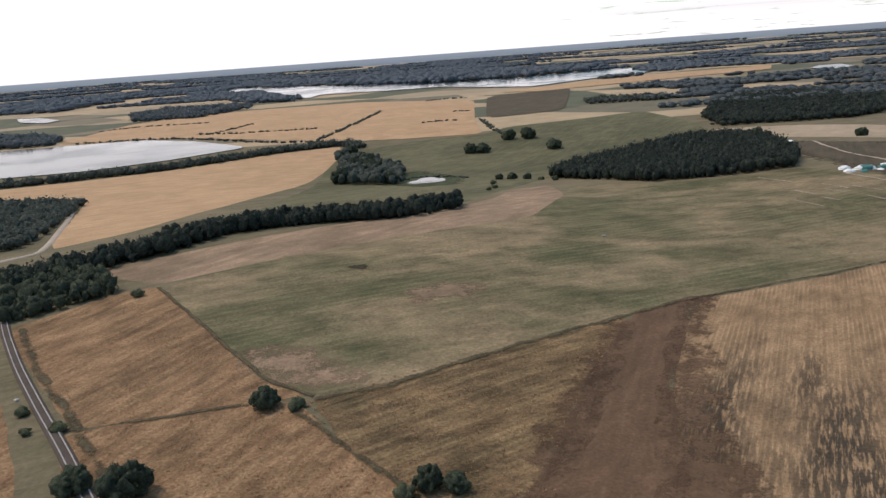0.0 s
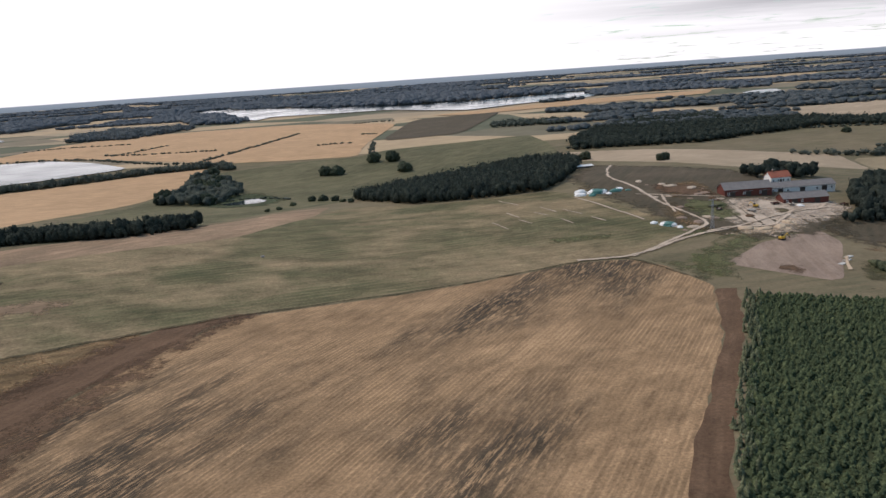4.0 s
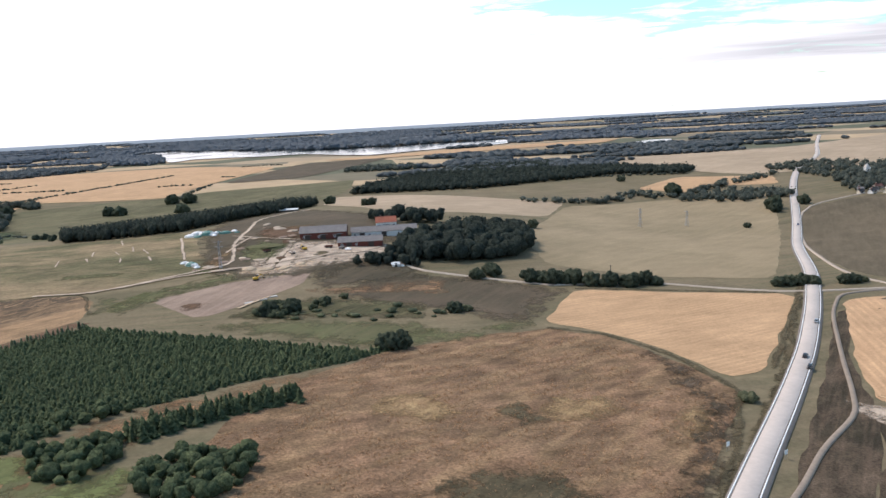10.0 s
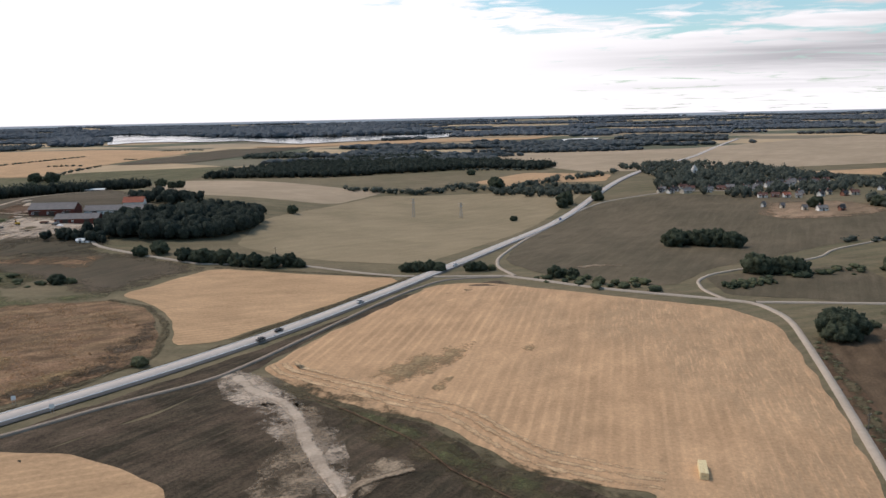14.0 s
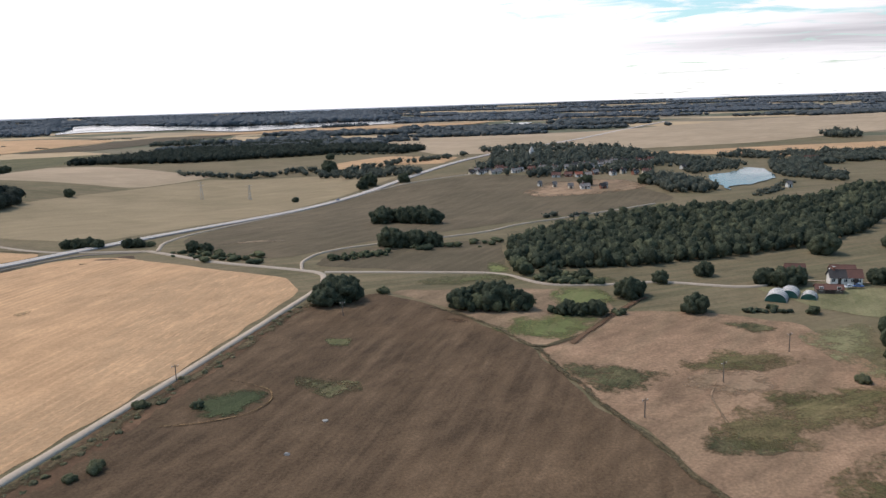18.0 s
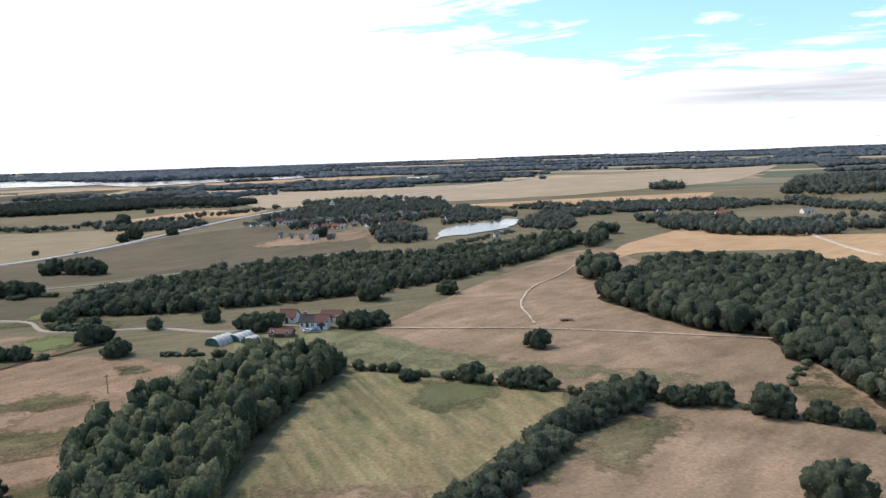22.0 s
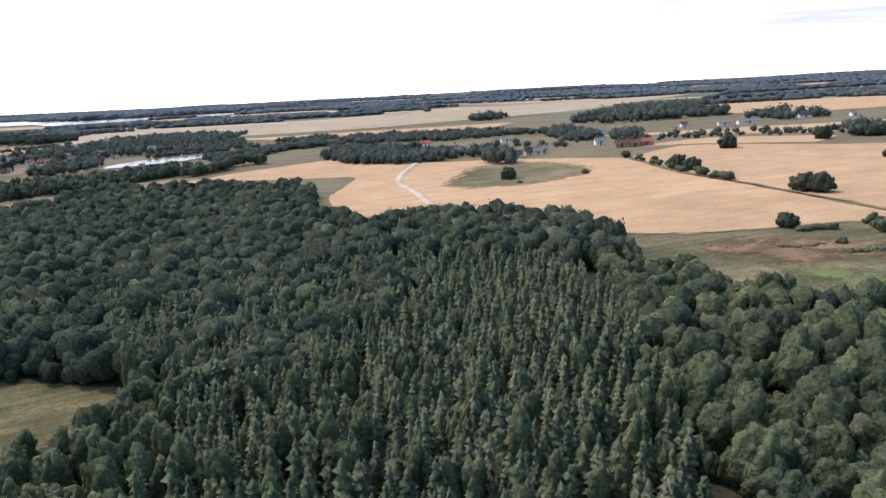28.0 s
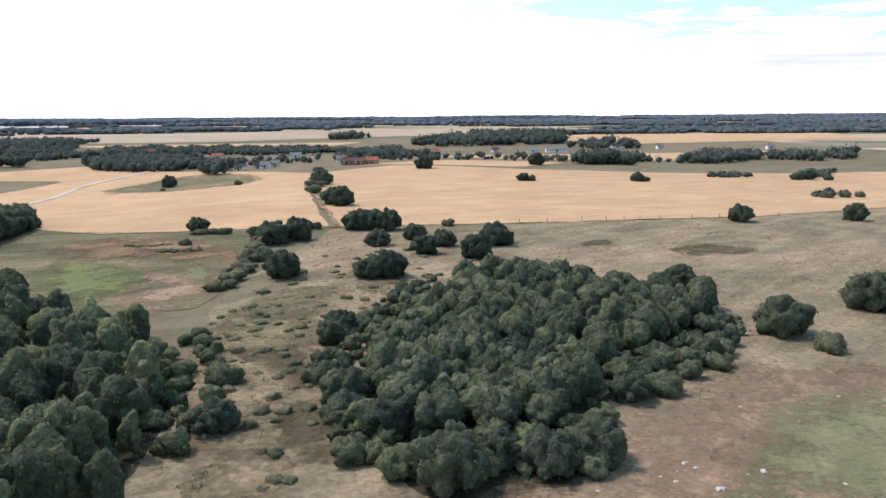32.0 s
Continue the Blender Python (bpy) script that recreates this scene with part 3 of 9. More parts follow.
def patch(name, label, mat, pts, lift=None, wobble=1.1, category="field", step=None, over=False):
    """A piece of land cover, laid over the ground with an uneven edge."""
    from mathutils import geometry
    xs, ys = [p[0] for p in pts], [p[1] for p in pts]
    size = max(max(xs) - min(xs), max(ys) - min(ys))
    step = step or (min(max(4.0, size / 40), 8.0) if max(ys) < 720 else min(max(6.0, size / 30), 40))
    LAYER[0] += 1
    edge = soften(pts, step * 0.5, wobble, True, LAYER[0], 0.09)
    gx, gy = np.meshgrid(np.arange(min(xs), max(xs), step), np.arange(min(ys), max(ys), step))
    gx, gy = gx.ravel() + 0.13 * step, gy.ravel() + 0.11 * step
    ok = inside(gx, gy, edge)
    ex = np.array(edge)
    keep = [(x, y) for x, y in zip(gx[ok], gy[ok]) if ((ex - (x, y)) ** 2).sum(1).min() > (step * 0.3) ** 2]
    verts = [Vector(v) for v in edge] + [Vector(v) for v in keep]
    n = len(edge)
    out = geometry.delaunay_2d_cdt(verts, [(i, (i + 1) % n) for i in range(n)], [], 1, 0.001)
    v2, f2 = out[0], out[2]
    arr = np.array([(v.x, v.y) for v in v2])
    far = np.clip((arr[:, 1] - 500) / 900, 0, 1)
    z = ter(arr[:, 0], arr[:, 1]) + (lift if lift is not None else 0.035 + 0.0007 * LAYER[0] + (0.06 if over else 0)) + far * 1.0
    ob = mesh_object(name, np.c_[arr, z], f2, soft_edged(mat) if over else MAT[mat], True)
    if over:
        band = max(3.0, min(18.0, size * 0.42))
        gap = np.array([((ex - p) ** 2).sum(1).min() ** 0.5 for p in arr]) / band
        ob.data.attributes.new("rim", "FLOAT", "POINT").data.foreach_set("value", np.clip(gap, 0, 1).astype(np.float32))
    # all faces look up
    bm = bmesh.new()
    bm.from_mesh(ob.data)
    bmesh.ops.reverse_faces(bm, faces=[f for f in bm.faces if f.normal.z < 0])
    bm.to_mesh(ob.data)
    bm.free()
    return tagged(ob, label, category, kind="structure")


def ribbon(name, label, mat, pts, width, lift=0.45, wobble=0.0, offset=0.0, category="road", step=4.5, tag=True, soft=False, dense=0.75):
    """A road, track or line that follows the ground. offset: metres to its right."""
    line = soften(pts, step, wobble, False, 3)
    p = np.array(line)
    d = np.gradient(p, axis=0)
    d /= np.linalg.norm(d, axis=1)[:, None] + 1e-9
    r = np.c_[d[:, 1], -d[:, 0]]
    rows = [p + r * (offset + width * k) for k in (-0.5, 0.0, 0.5)]
    z = ter(p[:, 0], p[:, 1]) + lift
    crown = (0.0, min(0.02 * width, 0.12), 0.0)
    verts = np.concatenate([np.c_[q, z + c] for q, c in zip(rows, crown)])
    m = len(p)
    faces = [(k * m + i, (k + 1) * m + i, (k + 1) * m + i + 1, k * m + i + 1) for k in range(2) for i in range(m - 1)]
    # verges that reach down into the ground
    flare = min(0.4, width * 0.12)
    skirt = np.concatenate([np.c_[rows[0] - r * flare, z - 0.5], np.c_[rows[2] + r * flare, z - 0.5]])
    verts = np.concatenate([verts, skirt])
    if soft:
        verts = verts[:3 * m]
    else:
        faces += [(3 * m + i, i, i + 1, 3 * m + i + 1) for i in range(m - 1)]
        faces += [(2 * m + i, 4 * m + i, 4 * m + i + 1, 2 * m + i + 1) for i in range(m - 1)]
    ob = mesh_object(name, verts, faces, soft_edged(mat) if soft else MAT[mat], True)
    if soft:
        rim = np.concatenate([np.zeros(m), np.full(m, dense), np.zeros(m)])
        ob.data.attributes.new("rim", "FLOAT", "POINT").data.foreach_set("value", rim.astype(np.float32))
    return tagged(ob, label, category, kind="structure") if tag else ob

# ---- fields ----
def fields():
    # west, before the woods
    patch("field_meadow_west", "large olive meadow mown in long curved swathes", "meadow", [(-96.1, 229.5), (-45.9, 153.9), (-32.4, 144.7), (-15.1, 149), (10.3, 164.2), (37.3, 177.7), (62.1, 190.1), (119.9, 213.3), (166.9, 237.6), (186.3, 240.8), (226.8, 270), (205.2, 302.4), (189, 345.6), (172.3, 366.1), (142.6, 365), (102.6, 372.6), (64.8, 399.6), (54.5, 356.4), (31.3, 300.2), (-22.1, 273.2), (-64.8, 252.7)])
    patch("field_tan_slope", "tan dry slope below a belt of trees", "tan", [(-139.3, 261.9), (-98.3, 233.3), (-64.8, 251.1), (-22.1, 272.2), (31.3, 298.6), (54.5, 358), (54.5, 409.9), (32.4, 399.6), (21.6, 361.8), (-3.2, 325.6), (-57.2, 300.2), (-90.2, 283.5), (-119.9, 267.8)])
    patch("field_valley", "olive green pasture in a valley beyond a meadow", "valley", [(-100, 340), (-90, 480), (-100, 640), (-20, 690), (33, 700), (60, 740), (130, 760), (205, 790), (215, 700), (212, 600), (150, 590), (90, 530), (60, 460), (30, 402), (-3, 330), (-57, 306)])
    patch("pond_bank", "dark rushes round a pond", "darkgrass", [(-52, 475), (-20.5, 447), (6, 458), (10, 500), (-2.0, 520), (-20.5, 545), (-46.9, 536)], wobble=2.0, step=3.0, over=True)
    patch("field_straw_west", "straw-coloured rough grass field", "straw", [(-133.9, 203), (-112.2, 226.8), (-101, 231), (-96.5, 229.5), (-46.4, 154.5), (-33.5, 145), (-45.9, 142.6), (-81, 137.8), (-103, 165.8)])
    patch("field_straw_south", "dry straw-brown pasture beside the railway", "straw", [(-82.1, 136.6), (-45.4, 142.8), (-35.0, 143.2), (-24.3, 124.7), (-13, 112.3), (0, 81), (5.4, 32.4), (-43.2, 32.4), (-62.6, 97.2), (-78.8, 129.1)])
    patch("field_straw_rail", "dry brown grass strip beyond the railway", "straw", [(-145.8, 205.2), (-110.7, 162), (-89.1, 129.6), (-72.9, 102.6), (-32.4, 21.6), (-118.8, 21.6), (-178.2, 135)])
    patch("field_rough", "rough brown heath with straw tufts", "rough", [(-32.4, 143.6), (-15.1, 148), (10.3, 163.1), (37.3, 176.6), (42.1, 178.7), (27.5, 147.4), (16.7, 124.7), (5.4, 97.2), (2.7, 32.4), (-13, 112.3), (-24.3, 125.8)])
    patch("field_earth_strip", "turned dark brown earth along a stubble field", "strip", [(2.7, 32.4), (6.5, 102.6), (16.7, 124.7), (27.5, 147.4), (41, 177.7), (60.5, 191.2), (72.9, 195.5), (63.2, 186.8), (49.1, 156.1), (41, 134.5), (36.7, 109.6), (43.2, 32.4)], wobble=3.0)
    patch("field_stubble", "pale cut stubble field with dark burnt patches in rows", "stubble", [(42.1, 32.4), (35.6, 109.6), (41, 134.5), (49.1, 156.1), (63.7, 189), (119.9, 211.1), (166.9, 236.5), (184.1, 237.6), (193.3, 229.5), (200.3, 209.5), (200.3, 200.9), (186.3, 152.8), (177.1, 133.4), (158.8, 90.2), (141.5, 32.4)])
    patch("field_margin", "brown field margin beside the young trees", "strip", [(141.5, 32.4), (158.8, 90.2), (177.1, 133.4), (186.3, 152.8), (200.3, 200.9), (207.4, 200.9), (192.2, 156.6), (182.5, 134.5), (164.2, 89.1), (150.1, 32.4)])
    patch("plantation_floor", "dark green grass between young trees", "darkgrass", [(209.5, 192.2), (248.9, 180.4), (294.8, 166.3), (302.4, 168.5), (290.5, 155.5), (272.7, 140.4), (261.4, 127.4), (249.5, 115.6), (244.6, 99.4), (232.2, 82.1), (218.7, 32.4), (152.3, 32.4), (166.3, 89.1), (184.7, 134.5), (194.4, 156.6)])
    patch("grass_corner", "bright green grass corner", "lush", [(190.1, 237.6), (211.7, 226.8), (200.9, 205.2), (195.5, 226.8)], wobble=1.6, over=True)
    patch("earth_blend", "reddish brown earth thinning into stubble", "strip", [(34, 32.4), (28, 100), (38, 137), (46, 158), (58, 188), (70, 193), (63, 176), (56, 150), (49, 128), (46, 105), (56, 32.4)], wobble=3.0, step=3.0, over=True)
    patch("earth_blend", "brown earth thinning into rough heath", "strip", [(-2, 32.4), (2, 102.6), (12, 126), (23, 149), (37, 177), (46, 180), (33, 146), (22, 122), (12, 100), (12, 32.4)], wobble=3.0, step=3.0, over=True)
    patch("mown_corner", "tan mown arcs in a meadow corner", "tan", [(-58, 166), (-52, 175), (-38, 171), (-24, 158), (-20, 150), (-32, 147), (-46, 153.5)], wobble=2.0, step=2.0, over=True)
    patch("meadow_pit", "dark wet pit in the meadow", "litter", [(-38, 235), (-32, 237.2), (-26.5, 234.5), (-30, 230.5), (-35, 231.8)], wobble=0.8, step=1.2, over=True)
    patch("meadow_tan_spot", "dry tan patch in a meadow", "tan", [(-20, 205), (-6, 214), (10, 209), (4, 198), (-12, 196)], wobble=2.0, step=2.5, over=True)
    # north-west, lakes and grain
    patch("field_gold_lake", "ripe golden grain field running down to a lake", "gold", [(-345.6, 504.9), (-238.7, 479.5), (-178.2, 312.7), (-148, 336.4), (-123.7, 398), (-97.2, 498.4), (-92.3, 618.8), (-98.8, 682), (-158.8, 652.3), (-228.4, 591.8), (-285.1, 562.7), (-356.4, 540)])
    patch("lake_west", "pale calm lake reflecting a white sky", "water", [(-594, 831.6), (-352.6, 857), (-271.6, 800.3), (-191.7, 712.8), (-247.3, 655), (-305.1, 616.7), (-371, 606.4), (-594, 637.2)], lift=0.63, category="lake")
    patch("field_gold_far", "golden grain fields divided by hedges", "gold", [(-472, 898.6), (-473, 1140.5), (-329.4, 1256.6), (-141.5, 1265.8), (42.1, 1128.6), (29.2, 812.7), (32.4, 705.2), (-39.4, 705.2), (-104.2, 711.7), (-129.6, 731.7), (-240.3, 806.8), (-290.5, 847.3), (-428.8, 879.7)])
    patch("field_brown_far", "dark brown ploughed field", "darksoil", [(63.7, 1183.1), (206.8, 1257.7), (135.5, 868.3), (42.7, 834.8)])
    patch("field_gold_ridge", "pale gold field on a low ridge", "gold", [(85.3, 1262.5), (409.3, 1485), (644.8, 1510.9), (588.1, 1377), (360.2, 1306.8), (155.5, 1223.1)])
    patch("lake_far", "long pale lake far off among woods", "water", [(-515.7, 2030.5), (-270.7, 1489.9), (-265.8, 1606.1), (-188.4, 1598.6), (-116.9, 1573.2), (-11.4, 1581.3), (98.8, 1418.6), (155.0, 1359.9), (218.7, 1420.9), (305.1, 1492.6), (374.2, 1514.4), (431.4, 1591.8), (443.8, 1810.5), (372.0, 1846.3), (274.9, 1796.1), (170.7, 1731.1), (35.4, 1746.1), (-132.3, 1886.2), (-249.4, 1991.6), (-399.3, 2166.7), (-565.5, 2248.1)], lift=0.63, category="lake")
    patch("lake_north", "narrow pale lake far off", "water", [(627.0, 1316.1), (633.5, 1223.4), (680.5, 1259.2), (709.1, 1368.8), (670.2, 1369.8)], lift=0.63, category="lake")
    patch("lake_small", "small pale lake far off among fields", "water", [(-660.0, 2170.2), (-543.5, 2001.4), (-494.1, 2045.2), (-478.5, 2139.3), (-584.3, 2382.5), (-655.7, 2378.3)], lift=0.63, category="lake")
    patch("lake_edge", "small pale lake beyond grain fields", "water", [(-780.8, 1372.9), (-697.9, 1302.6), (-695.0, 1352.7), (-797.5, 1476.9), (-855.6, 1497.0)], lift=0.63, category="lake")
    patch("pond_west", "small bright pond among bushes", "water", [(-30.8, 475.2), (-16.7, 509.8), (-3.2, 495.7), (-5.4, 479.5), (-21.1, 468.7)], lift=0.35, wobble=2.2, category="pond", step=3.2)
    # the farm and its rise
    patch("field_tan_hill", "pale tan hayfield on the rise behind the barns", "paletan", [(213.3, 610.2), (283.5, 580.5), (367.2, 531.9), (395.8, 518.9), (372.6, 433.6), (324, 426.6), (280.8, 407.7), (243, 475.2), (216, 540)])
    patch("field_site", "bare graded building site of grey-brown gravel", "site", [(213.2, 228.5), (238.9, 203.3), (262.0, 249.9), (261.7, 267.5), (246.2, 258.8), (233.8, 251.8)], wobble=0.25, step=2.5)
    patch("yard_brown", "brown trampled farm land with tracks", "darksoil", [(186.3, 399.6), (190.1, 351), (210.6, 280.8), (232.2, 253.8), (270, 261.9), (288.9, 291.6), (291.6, 334.8), (280.8, 388.8), (237.6, 432), (216, 486), (207.9, 475.2)], wobble=2.7, over=True)
    patch("farmyard", "pale dusty farmyard in front of the barns", "dirt", [(229.5, 294.3), (244.1, 318.6), (285.7, 317.5), (294.3, 302.4), (283.5, 286.2), (263, 272.7), (244.1, 253.8), (235.4, 270)], wobble=2.2, over=True)
    patch("sand_heap_ground", "yellow sand spread over the yard", "sand", [(225.7, 265.7), (237.6, 272.7), (258.1, 280.8), (260.3, 272.7), (243, 263.5), (229.5, 259.2)], wobble=1.6, over=True)
    patch("path_brown", "brown grass track beside the young trees", "straw", [(302.4, 168.5), (291.6, 153.4), (272.7, 138.2), (261.4, 125.3), (249.5, 113.4), (244.6, 97.2), (234.9, 81), (229.5, 32.4), (253.8, 32.4), (258.1, 86.4), (265.7, 105.3), (276.5, 121.5), (286.2, 144.7)], wobble=1.6, over=True)
    patch("grass_clearing", "bright green grass clearing", "lush", [(243, 81), (247.3, 96.1), (256, 100.4), (270, 89.1), (272.7, 70.2), (253.8, 59.4)], wobble=2.2, over=True)
    patch("field_hill", "brown dry hill with pale straw patches", "hill", [(270, 32.4), (276.5, 115), (285.1, 145.3), (300.8, 166.9), (324.5, 183.6), (346.1, 190.6), (361.8, 182), (374.8, 155.5), (380.2, 135), (376.4, 126.9), (360.7, 96.7), (351, 75.6), (329.4, 32.4)], wobble=1.6)
    patch("field_gold_corner", "golden grain field in a corner by the road", "gold", [(345.1, 198.7), (360.2, 241.4), (426.6, 229), (430.4, 222.5), (391, 150.7), (381.8, 147.4), (372.1, 171.2), (361.3, 186.3)])
    patch("field_olive", "pale olive field beyond a line of trees", "olive", [(393.1, 498.4), (459, 517.9), (546.5, 522.7), (488.7, 372.6), (441.7, 264.6), (433.6, 254.3), (393.1, 261.4), (356.4, 283.5), (350.5, 350.5), (365.6, 399.6)])
    patch("field_gold_n", "golden strip between trees", "gold", [(461.2, 580), (511.4, 641.5), (579.4, 604.3), (564.3, 555.7), (523.3, 565.9), (489.2, 547.6)])
    patch("verge_dark", "dark rough grass between the road and a gravel lane", "darkrough", [(366.1, 81), (396.9, 135), (432, 200.9), (464.4, 224.1), (468.7, 218.7), (440.1, 199.8), (419, 168.5), (405, 129.6), (396.9, 110.7), (378, 81), (356.4, 32.4), (340.2, 32.4)], wobble=1.1)
    patch("rough_east", "dark rough grass with bare patches", "darkrough", [(378, 81), (396.9, 108), (402.3, 126.9), (426.6, 111.2), (445.5, 105.3), (459, 89.1), (477.9, 79.9), (475.2, 32.4), (351, 32.4)], wobble=1.6)
    patch("field_cut", "large cut grain field with pale rows", "goldcut", [(407.7, 132.3), (412, 148), (442.8, 217.1), (461.7, 220.3), (499.5, 200.3), (528.7, 186.8), (537.3, 170.1), (526, 113.4), (515.2, 75.1), (507.6, 32.4), (475.2, 32.4), (479, 73.4), (482.2, 81.5), (464.4, 86.4), (452.5, 99.9), (445.5, 107.5), (428.8, 113.4), (414.2, 123.7)])
    patch("field_gold_near", "golden grain field in a bend of the verge", "gold", [(340, 20), (352, 70), (362, 82), (376.4, 86.5), (387.3, 87.0), (396.1, 84.0), (406.5, 78.3), (412, 66), (408, 20)], wobble=0.8)
    patch("dirt_patch", "pale bare dirt at a field gate", "dirt", [(399.6, 127.4), (404.5, 131.8), (419, 116.6), (422.3, 106.9), (429.8, 91.3), (435.2, 85.3), (438.5, 64.8), (429.3, 64.8), (425.5, 88.6), (415.8, 108), (408.2, 114.5)], wobble=1.1, step=2.7, over=True)
    patch("dirt_turning", "pale trampled turning place at a field gate", "dirt", [(402.5, 127.5), (405.5, 121), (409.3, 112.0), (417.4, 110.3), (420.5, 107.5), (418.5, 115), (411, 119.5), (405.5, 127)], wobble=0.9, step=1.4, over=True)
    patch("dirt_fan", "pale bare sandy ground at a field gate", "dirt", [(400.1, 130.0), (406.4, 126.0), (417.4, 115.9), (423.3, 103.4), (420.7, 92.8), (415.4, 106.9), (410.3, 111.1), (403.5, 113.9), (400.4, 123.5)], wobble=1.0, step=1.8, over=True)
    rows = [(407.1, 133.6), (410.8, 127.2), (426.8, 118.6), (439.0, 111.5), (447.8, 107.5), (455.0, 97.3), (461.3, 89.4), (468.3, 86.0), (476.6, 82.8), (483, 81)]
    for k, off in enumerate((-2.2, -5.0, -7.6)):
        ribbon("headland_swath", "pale straw swath along the edge of cut grain", "swath", rows, 1.7, 0.1 + 0.003 * k, 0.5, offset=off, category="field", soft=True, dense=0.42)
    patch("bare_mound", "bare reddish sandy bank near a junction", "stony", [(488, 246), (499.8, 253.5), (512, 255.5), (515, 250.5), (500, 247), (490, 241.5)], wobble=1.0, step=1.6, over=True)
    patch("field_dark", "dull brown grass field below a village", "duskgrass", [(468.7, 260.8), (481.7, 335.3), (534.6, 451.4), (592.4, 477.9), (645.8, 453.6), (677.7, 410.9), (690.7, 334.8), (608, 291.6), (543.2, 244.1), (521.1, 213.8), (481.1, 233.3)])
    patch("field_dark_south", "dull brown grass field along a lane", "duskgrass", [(534.6, 202.5), (536.2, 229.5), (597.8, 248.9), (596.7, 190.6), (563.2, 195.5)])
    patch("field_soil", "bare brown ploughed field", "soil", [(531.9, 131.2), (539.5, 153.4), (560.5, 169), (583.2, 148), (599.9, 120.4), (606.4, 96.1), (617.2, 68.6), (626.4, 32.4), (510.3, 32.4), (520.6, 81)])
    patch("verge_soil", "straw verge along a field road", "strip", [(520.6, 81), (531.9, 131.2), (539.5, 153.4), (543.2, 156.6), (537.3, 132.3), (526.5, 81), (515.7, 32.4), (510.3, 32.4)], wobble=0.8)
    patch("field_lane", "pale brown pasture beside a lane", "tan", [(561.6, 170.6), (604.8, 171.7), (621, 167.4), (622.1, 151.2), (612.9, 133.4), (599.9, 122), (584.3, 149)], wobble=1.6)
    patch("field_tan_east", "tan dry pasture with green hollows", "rosetan", [(599.9, 121), (612.9, 132.3), (622.1, 148), (642.1, 146.3), (662, 135), (665.3, 109.6), (661.5, 88), (669.6, 64.8), (677.7, 32.4), (627.5, 32.4), (615.1, 79.9), (607.5, 96.1)])
    patch("field_bank", "pale tan field below the village houses", "tan", [(614.2, 381.7), (634.0, 425.6), (671.1, 428.3), (692.7, 404.7), (682.1, 374.4), (651.4, 361.4), (622.7, 364.3)], over=True)
    patch("pond_village", "bright lake beside the village", "water", [(721.7, 353.0), (726.0, 371.0), (740.7, 377.3), (758.1, 396.2), (768.2, 413.9), (780.3, 460.1), (771.9, 471.4), (750.7, 441.3), (732.0, 423.7), (724.9, 399.4)], lift=0.49, wobble=2.7, category="lake")
    patch("field_gold_north", "golden grain strip north of the village lake", "gold", [(726.3, 602.6), (844.6, 642.1), (988.1, 669.1), (955.7, 608), (850, 548.1), (799.2, 578.3)])
    patch("field_tan_north", "wide pale tan fields far behind the village", "paletan", [(445, 906.7), (734.4, 949.3), (1036.7, 1198.8), (1373.1, 1373.2), (1070.2, 818.6), (858, 681.5), (734.9, 647.5), (642.1, 632.9), (561.6, 626.9)])
    patch("field_tan_under", "tan dry grass round a hollow between woods", "tan", [(712, 150), (735, 225), (780, 300), (805, 320), (812, 240), (800, 150), (812, 110), (806, 72), (790, 84), (760, 100), (735, 112)])
    patch("field_hollow", "tan dry field with a track between two woods", "tan", [(706.3, 165.8), (731.7, 216), (756, 245.7), (777.6, 270), (793.8, 302.4), (793.8, 253.8), (772.2, 205.2), (780.3, 185.8), (793.8, 151.2), (806.8, 136.1), (796.5, 115.6), (779.8, 99.4), (766.3, 107.5), (750.6, 121.5), (726.3, 132.3), (702.5, 153.4)])
    patch("grass_by_house", "green grass round a farmhouse", "grass", [(661.5, 167.4), (706.3, 162), (729, 129.6), (747.9, 114.5), (726.3, 116.6), (705.2, 127.4), (675, 141.5)], wobble=1.6)
    patch("field_hay", "green-gold hay meadow between hedges", "hay", [(705.2, 125.3), (723.6, 115.6), (748.4, 105.8), (746.8, 96.7), (734.4, 77.2), (723.1, 64.8), (716.6, 32.4), (688.5, 32.4), (693.4, 86.4), (697.7, 109.1)])
    patch("field_tan_hedge", "tan dry field with a lone oak", "tan", [(758.2, 97.2), (780.8, 89.6), (801.4, 74), (817, 65.9), (826.7, 57.8), (827.8, 37.8), (831.6, 0), (734.4, 0), (729, 59.4), (739.3, 72.4), (747.4, 82.6)])
    patch("field_straw_wood", "rough green and straw grass meadow beside the wood", "roughmeadow", [(818.6, 67), (826, 82), (851, 70), (880, 52), (915, 40), (925, 20), (905, -10), (834.3, -30), (830.5, 37.8), (827.8, 54)])
    # east
    patch("field_gold_east", "wide ripe golden grain field", "gold", [(786.2, 261.4), (814.9, 326.2), (864.2, 385), (903, 341.3), (925.6, 330.5), (957.3, 318.6), (1009.1, 283.5), (1016.7, 223), (1038.3, 135), (1042.6, 119.9), (1007, 114.5), (990, 114.0), (981, 117.0), (970, 123), (948, 145), (898.9, 172.8), (884.3, 234.4), (888.3, 296.5), (814.9, 301.3)])
    patch("field_green_island", "olive grass island within golden grain", "meadow", [(927.2, 244.1), (941.1, 302.4), (974.6, 298.1), (994.6, 261.4), (985.9, 236), (960.5, 220.3), (938.4, 226.8)], over=True)
